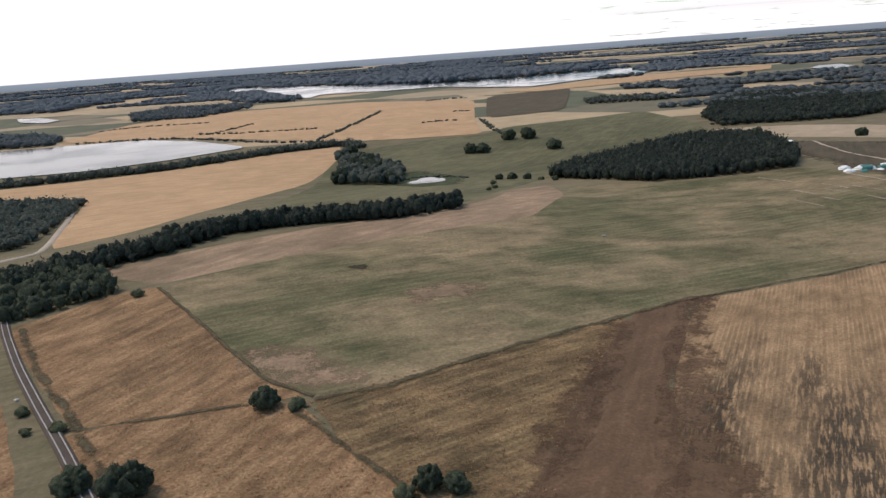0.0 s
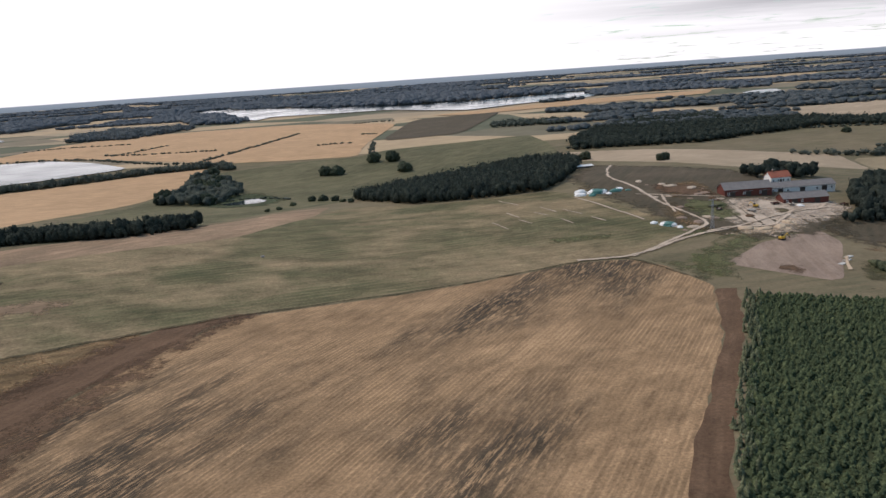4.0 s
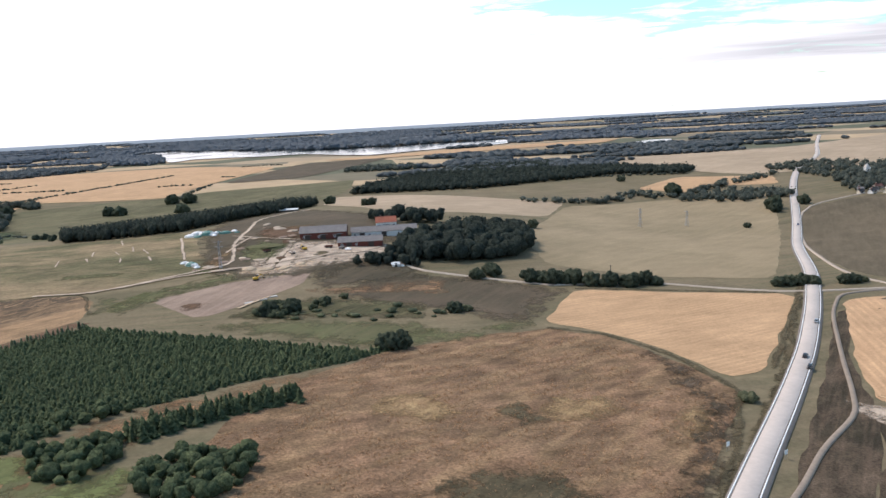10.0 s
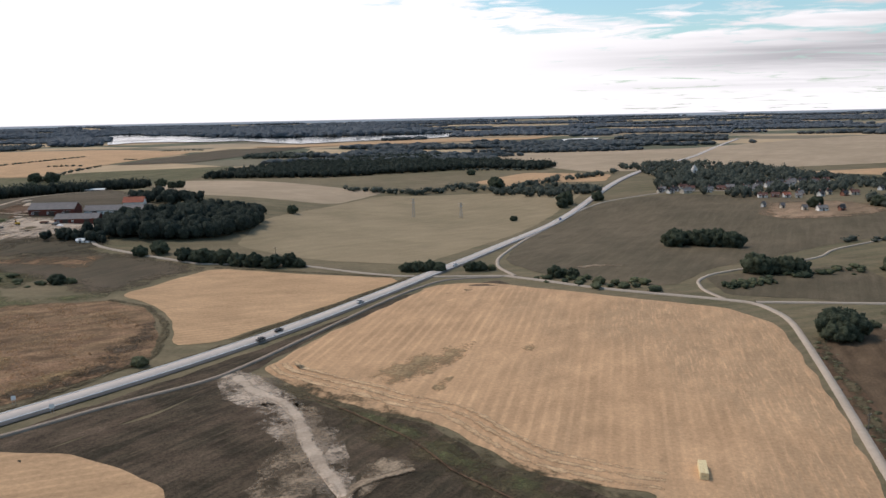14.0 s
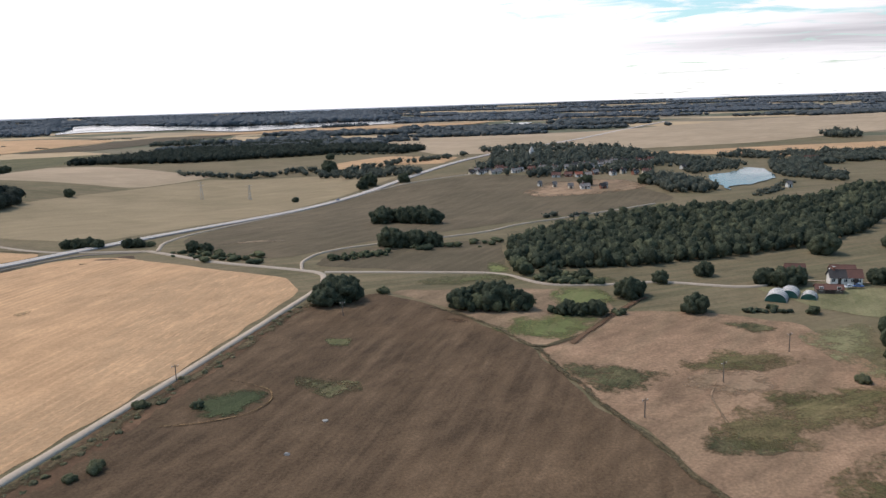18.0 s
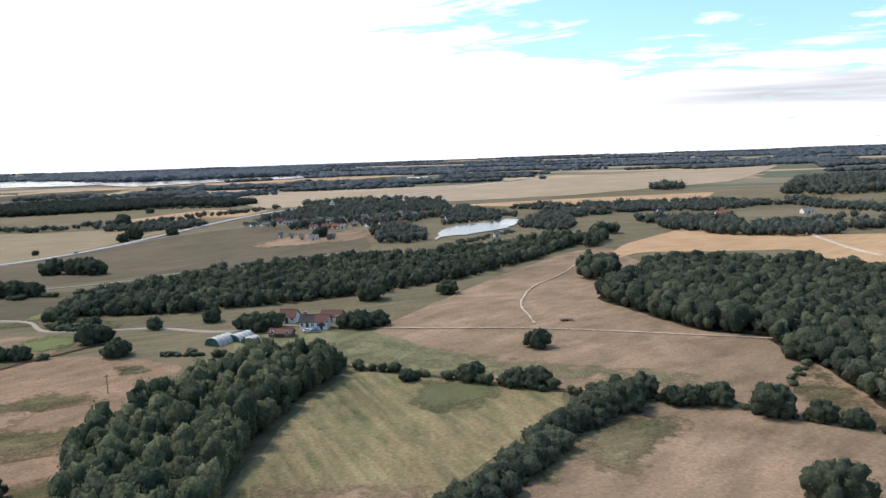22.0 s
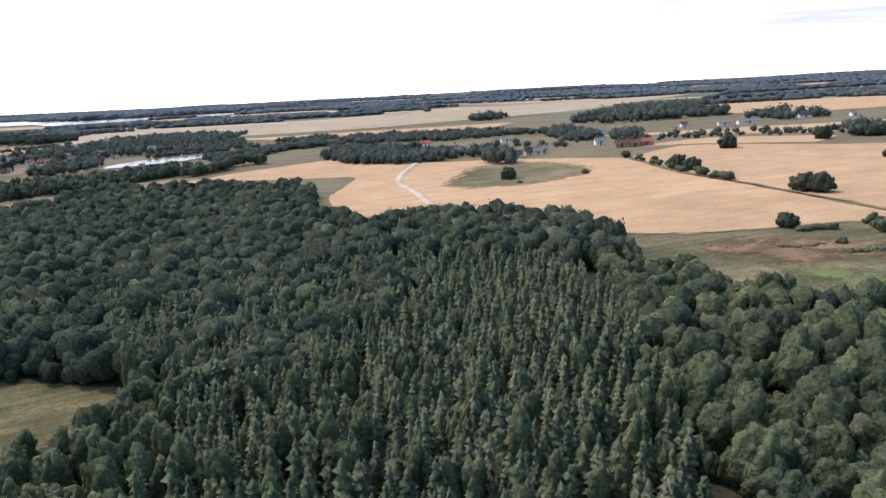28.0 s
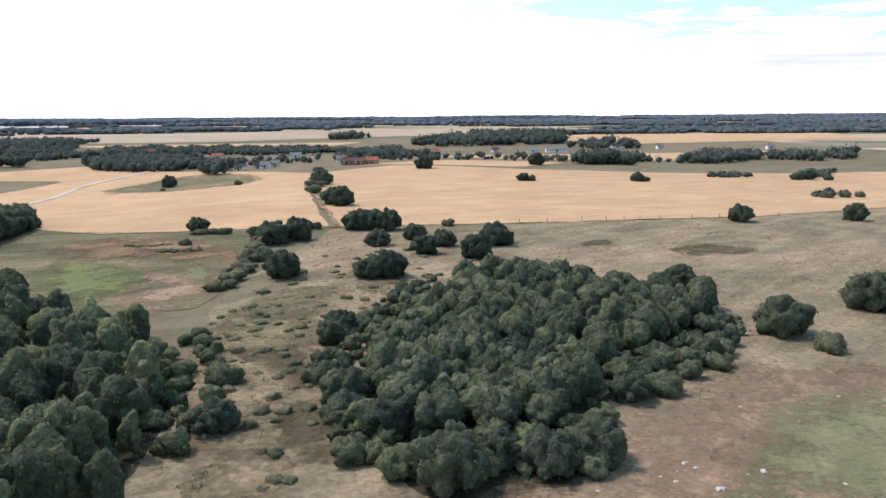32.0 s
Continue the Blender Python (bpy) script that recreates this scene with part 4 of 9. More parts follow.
    patch("field_gold_right", "wide golden grain field dotted with copses", "gold", [(1043.7, 119.9), (1019.9, 223), (1012.4, 283.5), (1045.9, 318.1), (1102, 291.6), (1164.1, 286.2), (1292.1, 302.4), (1302.9, 216), (1156.6, 144.2), (1110.7, 131.2), (1086.4, 121.5), (1060.4, 119.3)])
    patch("field_gold_mid", "gold field behind the farms", "gold", [(1022.1, 324), (1068, 356.4), (1135.5, 345.6), (1103.1, 302.4), (1049.1, 321.8)])
    patch("field_gold_high", "far golden field", "gold", [(1022.1, 459), (1130.1, 486), (1302.9, 475.2), (1238.1, 388.8), (1108.5, 378)])
    patch("field_gold_horizon", "far golden field below dark woods", "gold", [(1076.1, 702), (1238.1, 810), (1508.1, 810), (1454.1, 621), (1238.1, 594)])
    patch("field_tan_common", "dry brown common with scattered bushes", "common", [(1043.7, 118.8), (1110.7, 130.1), (1156.6, 143.1), (1302.9, 213.3), (1302.9, 32.4), (1184, 0), (1150, -45), (1040, -45), (1057.2, -21.6), (1041, -21.6), (1041, 35.6), (1037.2, 45.9), (1035.6, 57.8), (1041, 92.3)])
    patch("meadow_wood", "green and tan meadow beside the wood", "meadow", [(950, 142), (968, 124), (980, 117.6), (990, 114.6), (1007.5, 115.2), (1030.2, 119.6), (1035.1, 48.6), (1022.6, 43.2), (1000.4, 50.6), (960, 79.4)])
    patch("meadow_corner", "dry meadow corner with pale bare ground", "tan", [(1068, -32.4), (1070.7, -7.6), (1083.1, -4.3), (1087.4, 5.4), (1104.2, 23.8), (1122, 21.6), (1157.1, 0), (1140.9, -32.4)], wobble=1.6, over=True)
    patch("bare_corner", "pale bare rubbly ground", "dirt", [(1097.7, -32.4), (1095.5, -9.7), (1104.2, -1.1), (1113.9, 1.1), (1135.5, -5.4), (1135.5, -32.4)], wobble=1.6, step=3.2, over=True)


fields()


# ---- roads and the railway ----
MAIN = [(302.4, -43.2), (345.6, 56.2), (361.3, 84.8), (372.1, 103.7), (390.4, 135), (409.3, 168.5), (429.3, 208.4), (452.5, 259.2), (480.6, 335.9), (511.9, 406.1), (569.2, 544.3), (626.4, 664.2), (699.8, 782.5), (799.2, 999), (914.7, 1236.6)]


def roads():
    ribbon("road_main", "pale two-lane country road with dark worn shoulders", "shoulder", MAIN, 5.0, 0.54)
    ribbon("road_carriageway", "pale sun-bleached carriageway", "asphalt", MAIN, 3.5, 0.61)
    for k, off in enumerate((-2.15, 2.15)):
        ribbon("road_edge_line", "white painted edge line", "line", MAIN, 0.22, 0.64, offset=off, category="road marking")
    ribbon("lane_gravel", "brown gravel lane running beside the main road", "dirtlane", [(318.6, 0), (364, 80), (373.3, 91.7), (384.5, 108), (399, 124.5), (405.5, 139), (413.1, 158), (431.3, 200.8), (444.8, 224), (456.3, 228), (465.5, 229)], 1.0, 0.36)
    ribbon("lane_field", "narrow pale asphalt lane past a grain field", "gravel", [(467.6, 231.1), (479.5, 223), (499.5, 209), (527.6, 197.6), (540, 191.7), (542.7, 175.5), (534.6, 141.5), (527.6, 113.4), (518.4, 78.3), (504.9, 21.6)], 1.6, 0.36)
    ribbon("lane_east", "narrow pale lane leading to a farmhouse", "gravel", [(540, 192.8), (567, 192.2), (595.1, 190.6), (607, 175), (623.7, 173.9), (639.9, 176.6), (661.5, 166.9), (675, 172.8)], 1.2, 0.36)
    ribbon("lane_north", "pale lane to the junction", "gravel", [(353.7, 247.3), (372.6, 249.5), (392, 249.5), (415.8, 236.5), (433.1, 230), (467.6, 231.1)], 1.2, 0.36)
    ribbon("lane_verge", "pale lane beside the main road", "gravel", [(470.9, 231.1), (465.5, 248.4), (466.6, 270), (486, 342.4), (534.6, 453.6), (595.1, 487.1), (631.8, 483.3)], 1.2, 0.36)
    ribbon("lane_branch", "pale farm track across brown fields", "gravel", [(531.9, 196.6), (529.2, 207.9), (531.4, 221.9), (541.6, 234.9), (591.8, 263), (605.9, 281.3), (626.9, 294.3), (675, 324)], 0.95, 0.36)
    ribbon("lane_farm", "pale farm lane below the wood", "gravel", [(291.6, 288.9), (302.4, 270), (327.8, 258.1), (353.7, 247.3)], 1.5, 0.36)
    ribbon("track_farm", "pale dirt track over the farm land", "dirt", [(186.3, 240.8), (213.3, 268.4), (226.8, 280.8), (216, 318.6), (213.3, 356.4), (207.9, 388.8), (216, 432), (224.1, 459)], 2.2, 0.3, 0.8, soft=True)
    ribbon("track_yard", "pale dirt track into the yard", "dirt", [(166.9, 238.7), (186.3, 240.8), (213.3, 264.6), (232.2, 272.7), (259.2, 291.6), (280.8, 300.2)], 2.4, 0.31, 0.8, soft=True)
    ribbon("track_meadow", "faint earth track along a meadow edge", "ditch", [(-97.2, 230), (-45.9, 155), (-32.4, 144.7)], 1.4, 0.25, 0.6, soft=True)
    ribbon("track_hollow", "pale sandy track across a dry field", "dirt", [(675, 173.9), (706.3, 164.2), (751.1, 156.6), (784.1, 145.8), (805.7, 138.8)], 1.0, 0.3, 0.5, soft=True)
    ribbon("track_bend", "pale sandy track bending north", "dirt", [(750.1, 162), (748.4, 189), (755.5, 218.7), (772.2, 246.8), (789.5, 291.6)], 1.0, 0.3, 0.5, soft=True)
    ribbon("track_grain", "pale track through golden grain", "dirt", [(914.7, 345.6), (908.5, 291.6), (909.6, 264.6), (920.3, 227.9), (927.7, 189)], 2.7, 0.36)
    ribbon("track_drive", "pale dirt drive by the bare patch", "dirt", [(403.4, 126.7), (407.8, 119.6), (415.8, 114.5), (420.7, 106.3), (426.1, 92.5), (431.5, 83.0), (434.6, 77.7), (434, 54), (426.6, 21.6)], 3.0, 0.27, 0.7, soft=True)
    ribbon("track_drive_bed", "trodden bed of a pale dirt drive", "dirt", [(404.5, 124.7), (408.3, 119.6), (415.8, 113.9), (420.7, 105.3), (426.1, 91.5), (431.5, 82.0), (434.6, 76.7), (434, 54)], 1.7, 0.25, 0.9)
    ribbon("rail_ballast", "brown stone ballast of a single railway", "ballast", [(-5, 15), (-25, 50), (-50, 90.5), (-67.9, 115.0), (-79.0, 130.0), (-93.7, 148.8), (-111.9, 173.0), (-131.6, 201.5), (-150, 231), (-178.2, 268), (-226.8, 312)], 2.4, 0.54, category="railway")
    for off in (-0.75, 0.75):
        ribbon("rail", "worn steel rail", "steel", [(-5, 15), (-25, 50), (-50, 90.5), (-67.9, 115.0), (-79.0, 130.0), (-93.7, 148.8), (-111.9, 173.0), (-131.6, 201.5), (-150, 231), (-178.2, 268), (-226.8, 312)], 0.24, 0.69, offset=off, category="railway")
    ribbon("road_rail", "grey lane beside the railway", "gravel", [(-216, 291.6), (-186.3, 302.4), (-178.2, 310.5), (-216, 410.4), (-248.4, 486)], 2.7, 0.36)


roads()

# ---- foliage ----
ICO_T = (1 + 5 ** 0.5) / 2
ICO_V = np.array([(-1, ICO_T, 0), (1, ICO_T, 0), (-1, -ICO_T, 0), (1, -ICO_T, 0), (0, -1, ICO_T), (0, 1, ICO_T), (0, -1, -ICO_T), (0, 1, -ICO_T), (ICO_T, 0, -1), (ICO_T, 0, 1), (-ICO_T, 0, -1), (-ICO_T, 0, 1)]) / math.hypot(1, ICO_T)
ICO_F = np.array([(0, 11, 5), (0, 5, 1), (0, 1, 7), (0, 7, 10), (0, 10, 11), (1, 5, 9), (5, 11, 4), (11, 10, 2), (10, 7, 6), (7, 1, 8), (3, 9, 4), (3, 4, 2), (3, 2, 6), (3, 6, 8), (3, 8, 9), (4, 9, 5), (2, 4, 11), (6, 2, 10), (8, 6, 7), (9, 8, 1)])


def sprays(rng, centres, radii, count, size):
    """Leaf sprays, each one blade, strewn over round lobes and facing mostly outward and up."""
    vs = []
    for c, r in zip(centres, radii):
        d = rng.normal(size=(count, 3))
        d[:, 2] = d[:, 2] * 0.85 + 0.22
        d /= np.linalg.norm(d, axis=1)[:, None]
        p = c + d * r * rng.uniform(0.90, 1.12, (count, 1))
        n = d + rng.normal(scale=0.42, size=(count, 3)) + (0, 0, 0.25)
        n /= np.linalg.norm(n, axis=1)[:, None]
        u = np.cross(n, rng.normal(size=(count, 3)))
        u /= np.linalg.norm(u, axis=1)[:, None] + 1e-9
        w = np.cross(n, u)
        s = size * rng.uniform(0.6, 1.35, (count, 1))
        vs.append(np.stack([p - u * s * 0.9 - w * s * 0.45, p + u * s * 0.9 - w * s * 0.45, p + w * s * 1.05 + n * s * 0.2], 1).reshape(-1, 3))
    vs = np.concatenate(vs)
    return vs, np.arange(len(vs)).reshape(-1, 3)


# the round cut finer: 42 corners, 80 faces
def finer(v, f):
    v, seen, res = [tuple(p) for p in v], {}, []
    def half(i, j):
        key = (min(i, j), max(i, j))
        if key not in seen:
            m = np.array(v[i]) + np.array(v[j])
            v.append(tuple(m / np.linalg.norm(m)))
            seen[key] = len(v) - 1
        return seen[key]
    for i, j, k in f:
        p, q, r = half(i, j), half(j, k), half(k, i)
        res += [(i, p, r), (p, j, q), (r, q, k), (p, q, r)]
    return np.array(v), np.array(res)


BALL = [(ICO_V, ICO_F)]
for _ in range(3):
    BALL.append(finer(*BALL[-1]))


def crown_body(rng, centres, radii, cut, rough=0.03):
    """One skin drawn over all the billows of a crown, open underneath."""
    v, f = BALL[cut]
    f = f[v[f][:, :, 2].mean(1) > -0.8]
    mid = np.array([0, 0, centres[:, 2].mean() * 0.9])
    off = centres - mid
    b = v @ off.T
    disc = b * b - ((off * off).sum(1) - np.asarray(radii) ** 2)[None]
    reach = np.where(disc > 0, b + np.sqrt(np.maximum(disc, 0)), 0.25).max(1)
    reach *= 1 + rng.normal(scale=rough, size=len(v))
    return mid + v * reach[:, None], f


def joined(*parts):
    vs, fs, base = [], [], 0
    for v, f in parts:
        vs.append(v)
        fs.append(f + base)
        base += len(v)
    return np.concatenate(vs), np.concatenate(fs)


def broad_crown(rng, lobes, leaves, size, squat=1.0, cut=1, droop=0.0, core=0.86, bold=1.0, lobe=1.0):
    """A leafy crown about one unit in radius and two high: leaf sprays in uneven billows over a dome, its foot near z = 0.2."""
    centres, radii = [], []
    lean = rng.uniform(-0.12, 0.12, 2)
    for i in range(lobes):
        a = i * 2.39996 + rng.uniform(-0.5, 0.5)
        c = 1.0 - (1.55 + droop) * (i + 0.5) / lobes
        s = math.sqrt(max(0.0, 1 - c * c))
        k = rng.uniform(0.74, 1.22)
        centres.append((math.cos(a) * s * 0.66 * k * bold + lean[0] * c, math.sin(a) * s * 0.66 * k * bold + lean[1] * c, (0.98 + c * 0.58 * k) * squat))
        radii.append(rng.uniform(0.24, 0.42) * lobe * (1.0 if lobes > 6 else 1.2))
    centres.append((0, 0, 0.78 * squat))
    radii.append(0.58)
    centres = np.array(centres)
    return joined(crown_body(rng, centres, np.array(radii) * core, cut), sprays(rng, centres, radii, leaves, size))


def tiny_crown(rng):
    """A far crown: one uneven round."""
    c, r = np.array([(0, 0, 0.85)]), [0.9]
    v, f = crown_body(rng, c, r, 0, 0.2)
    v[:, 2] = np.maximum(v[:, 2], 0.1)
    return v, f


def spruce_crown(rng, tiers, points, width=0.28):
    """A pointed crown one unit high: ragged skirts of boughs round the stem."""
    vs, fs, base = [], [], 0
    for i in range(tiers):
        z0 = 0.05 + 0.87 * (i / tiers) ** 0.9
        top = min(z0 + 1.5 / tiers * (1.1 - 0.4 * z0), 1.03)
        r = width * (1 - z0) ** 0.8 * rng.uniform(0.85, 1.12) + 0.012
        a = np.arange(points) * 2 * math.pi / points + rng.uniform(0, 6)
        rr = r * np.where(np.arange(points) % 2, 0.48, 1.0) * rng.uniform(0.7, 1.25, points)
        ring = np.c_[np.cos(a) * rr, np.sin(a) * rr, z0 + rng.uniform(-0.035, 0.035, points)]
        vs.append(np.concatenate([ring, [(rng.uniform(-0.01, 0.01), rng.uniform(-0.01, 0.01), top)]]))
        k = np.arange(points)
        fs.append(np.c_[k, (k + 1) % points, np.full(points, points)] + base)
        base += points + 1
    return np.concatenate(vs), np.concatenate(fs)


def scatter(outline, gap, seed, jitter=0.62, rows=False):
    rng = np.random.default_rng(seed)
    o = np.array(outline, float)
    gx, gy = np.meshgrid(np.arange(o[:, 0].min(), o[:, 0].max(), gap), np.arange(o[:, 1].min(), o[:, 1].max(), gap * 0.9))
    if not rows:
        gx = gx + (np.arange(len(gx))[:, None] % 2) * gap * 0.5
    px = gx.ravel() + rng.uniform(-jitter, jitter, gx.size) * gap
    py = gy.ravel() + rng.uniform(-jitter, jitter, gx.size) * gap
    ok = inside(px, py, outline)
    return px[ok], py[ok]


def wood(name, label, mat, places, kinds, height, spread, seed, vary=0.25, category="wood"):
    """Many trees joined into one mesh. kinds: crowns of unit size; height and spread in metres."""
    rng = np.random.default_rng(seed)
    px, py = places
    pz = ter(px, py)
    vs, fs, tones, base = [], [], [], 0
    pick = rng.integers(0, len(kinds), len(px))
    if kinds[0] is NEAR[0] or kinds[0] is BIRCH[0]:
        # trees deep in the wood or far from the flight path carry fewer sprays
        some = rng.integers(0, 7, len(px)) + len(kinds)
        pick = np.where(py > 85, some + 7, np.where(py > 38, some, pick))
        kinds = list(kinds) + HALF + LITE
    for k, (v, f) in enumerate(kinds):
        sel = np.where(pick == k)[0]
        if not len(sel):
            continue
        a = rng.uniform(0, 6.28, len(sel))
        g = rng.uniform(1 - vary, 1 + vary, len(sel))
        w = g * rng.uniform(0.85, 1.15, len(sel)) * spread
        h = g * height
        ca, sa = np.cos(a)[:, None], np.sin(a)[:, None]
        x = (v[:, 0] * ca - v[:, 1] * sa) * w[:, None] + px[sel][:, None]
        y = (v[:, 0] * sa + v[:, 1] * ca) * w[:, None] + py[sel][:, None]
        z = v[:, 2] * h[:, None] + pz[sel][:, None] - 0.3
        vs.append(np.stack([x, y, z], -1).reshape(-1, 3))
        fs.append((f[None] + base + (np.arange(len(sel)) * len(v))[:, None, None]).reshape(-1, 3))
        tones.append(np.repeat(rng.uniform(0, 1, len(sel)), len(v)))
        base += len(sel) * len(v)
    if not vs:
        return None
    me = tri_mesh(name, np.concatenate(vs), np.concatenate(fs), MAT[mat])
    me.attributes.new("tone", "FLOAT", "POINT").data.foreach_set("value", np.concatenate(tones).astype(np.float32))
    return tagged(new(name, me), label, category, kind="stuff")


def belt(pts, width, gap, seed):
    """Places for trees along a line."""
    rng = np.random.default_rng(seed)
    line = np.array(soften(pts, gap, 0, False))
    n = max(1, int(width / gap))
    px = np.concatenate([line[:, 0] + rng.uniform(-width / 2, width / 2, len(line)) for _ in range(n)])
    py = np.concatenate([line[:, 1] + rng.uniform(-width / 2, width / 2, len(line)) for _ in range(n)])
    return px, py


R0 = np.random.default_rng(5)
NEAR = [broad_crown(R0, 15, 22, 0.066, q, 2, 0.1, 0.97, 1.16) for q in (0.8, 0.86, 0.9, 0.96, 1.04, 0.92, 0.84)]
HALF = [broad_crown(R0, 13, 9, 0.09, q, 1, 0.1, 0.97, 1.14) for q in (0.8, 0.86, 0.9, 0.96, 1.04, 0.92, 0.84)]
LITE = [broad_crown(R0, 10, 4, 0.125, q, 1, 0.0, 0.97, 1.12) for q in (0.84, 0.9, 0.94, 0.98, 0.88, 0.92, 1.0)]
MID = LITE
FAR = [broad_crown(R0, 7, 3, 0.19, q, 0, core=0.97, bold=1.2) for q in (0.66, 0.72, 0.80, 0.88, 0.76)]
TINY = [tiny_crown(R0) for _ in range(4)]
BIRCH = [broad_crown(R0, 14, 24, 0.064, 1.18, 2, 0.15, 0.97) for _ in range(6)]
SPRUCE = [spruce_crown(R0, 10, 9, 0.22) for _ in range(7)]
YOUNG = [spruce_crown(R0, 5, 7, 0.34) for _ in range(6)]


# open water and fields far off that no wood may cover
CLEARINGS = (
    [(-594,831.6),(-352.6,857),(-271.6,800.3),(-191.7,712.8),(-247.3,655),(-305.1,616.7),(-371,606.4),(-594,637.2)],
    [(-515.7, 2030.5), (-270.7, 1489.9), (-265.8, 1606.1), (-188.4, 1598.6), (-116.9, 1573.2), (-11.4, 1581.3), (98.8, 1418.6), (155.0, 1359.9), (218.7, 1420.9), (305.1, 1492.6), (374.2, 1514.4), (431.4, 1591.8), (443.8, 1810.5), (372.0, 1846.3), (274.9, 1796.1), (170.7, 1731.1), (35.4, 1746.1), (-132.3, 1886.2), (-249.4, 1991.6), (-399.3, 2166.7), (-565.5, 2248.1)],
    [(627.0, 1316.1), (633.5, 1223.4), (680.5, 1259.2), (709.1, 1368.8), (670.2, 1369.8)],
    [(-660.0, 2170.2), (-543.5, 2001.4), (-494.1, 2045.2), (-478.5, 2139.3), (-584.3, 2382.5), (-655.7, 2378.3)],
    [(-490, 810), (-490, 1300), (80, 1350), (680, 1540), (680, 1350), (270, 1215), (227, 810)],
    [(490, 810), (810, 1030), (1456.1, 1400), (1126.1, 700), (650, 590)],
    [(560, 1330), (700, 1500), (800, 1440), (720, 1320)],
)


def woods():
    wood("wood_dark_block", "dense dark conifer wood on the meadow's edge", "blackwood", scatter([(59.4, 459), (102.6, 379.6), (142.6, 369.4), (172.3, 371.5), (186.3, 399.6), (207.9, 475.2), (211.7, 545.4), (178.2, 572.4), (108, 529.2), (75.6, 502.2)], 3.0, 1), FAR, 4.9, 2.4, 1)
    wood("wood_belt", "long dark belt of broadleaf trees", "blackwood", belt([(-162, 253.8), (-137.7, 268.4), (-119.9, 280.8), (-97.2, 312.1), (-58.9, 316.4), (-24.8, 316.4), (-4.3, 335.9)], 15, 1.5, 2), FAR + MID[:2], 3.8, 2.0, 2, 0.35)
    wood("wood_southwest", "dark broadleaf wood beside the railway", "deepwood", scatter([(-135, 209.5), (-111.8, 229), (-122.6, 246.2), (-143.1, 266.8), (-183.6, 270), (-178.2, 232.2)], 2.4, 3), FAR + MID[:3], 2.9, 1.9, 3, 0.4)
    wood("wood_west", "dark broadleaf wood at the edge of grain", "darkwood", scatter([(-202.5, 318.6), (-195.5, 335.9), (-231.1, 460.1), (-302.4, 475.2), (-280.8, 324)], 4.3, 4), FAR, 3.8, 3.1, 4)
    wood("trees_lakeshore", "row of trees along a lake shore", "darkwood", belt([(-432, 572.4), (-345.6, 551.9), (-228.4, 600.5), (-162, 661.5), (-102.6, 692.3), (-81, 669.6)], 13, 2.2, 5), FAR, 3.6, 2.6, 5, 0.4)
    wood("trees_pond", "dark clump of trees round a pond", "darkwood", scatter([(-81, 486), (-32.4, 469.8), (-32.4, 540), (-59.4, 594), (-97.2, 637.2), (-81, 540)], 5.9, 6), MID, 3.8, 3.2, 6)
    wood("trees_pond_east", "bushes on the far side of a pond", "darkwood", belt([(-37.8, 488.7), (-27, 510.3), (-5.4, 513), (8.1, 499.5)], 5.0, 3.2, 7), MID, 0.8, 1.7, 7)
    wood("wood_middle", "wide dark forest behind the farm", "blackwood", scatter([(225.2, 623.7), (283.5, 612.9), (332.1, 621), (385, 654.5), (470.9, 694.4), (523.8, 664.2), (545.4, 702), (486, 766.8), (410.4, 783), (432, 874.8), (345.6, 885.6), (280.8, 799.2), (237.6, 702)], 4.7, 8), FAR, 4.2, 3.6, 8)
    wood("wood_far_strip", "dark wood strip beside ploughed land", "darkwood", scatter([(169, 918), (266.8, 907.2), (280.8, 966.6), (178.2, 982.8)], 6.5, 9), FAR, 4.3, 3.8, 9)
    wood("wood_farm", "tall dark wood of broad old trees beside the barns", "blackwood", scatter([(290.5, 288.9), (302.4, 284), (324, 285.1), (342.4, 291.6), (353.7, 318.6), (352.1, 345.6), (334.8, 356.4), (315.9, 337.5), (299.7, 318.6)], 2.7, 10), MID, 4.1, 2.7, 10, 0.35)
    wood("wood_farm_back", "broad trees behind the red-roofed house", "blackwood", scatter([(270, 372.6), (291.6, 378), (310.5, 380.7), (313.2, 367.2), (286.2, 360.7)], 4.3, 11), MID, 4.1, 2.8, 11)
    wood("trees_north", "scattered trees along field edges", "darkwood", belt([(368.8, 522.7), (426.1, 513), (453.6, 561.6), (468.7, 528.1), (496.8, 542.7), (575.6, 607.5)], 11.9, 4.3, 12), FAR, 3, 3, 12)
    wood("plantation", "young spruce plantation planted in rows", "sapling", scatter([(209.5, 192.2), (248.9, 180.4), (294.8, 166.3), (302.4, 168.5), (290.5, 155.5), (272.7, 140.4), (261.4, 127.4), (249.5, 115.6), (244.6, 99.4), (232.2, 82.1), (218.7, 32.4), (152.3, 32.4), (166.3, 89.1), (184.7, 134.5), (194.4, 156.6)], 1.3, 13, 0.5, True), YOUNG, 1.9, 3.7, 13, 0.28, "plantation")
    wood("plantation_front", "taller darker spruces along the plantation's edge", "spruce", belt([(152.3, 32.4), (166.3, 89.1), (184.7, 134.5), (194.4, 156.6), (208.4, 194.4)], 3.8, 1.4, 14), YOUNG, 2.6, 2.4, 14)
    wood("plantation_birch", "pale birches along the plantation's edge", "sapling", belt([(218.7, 32.4), (229.5, 78.3), (240.3, 96.1), (245.7, 110.7), (253.8, 119.9)], 6.5, 2.4, 15), BIRCH, 1.4, 1.2, 15)
    wood("scrub_track", "dark thicket in rows beside a grass track", "sapling", belt([(262.4, 105.8), (270, 115), (278.1, 123), (285.1, 128)], 4.6, 0.8, 16), YOUNG, 3.4, 3.9, 16)
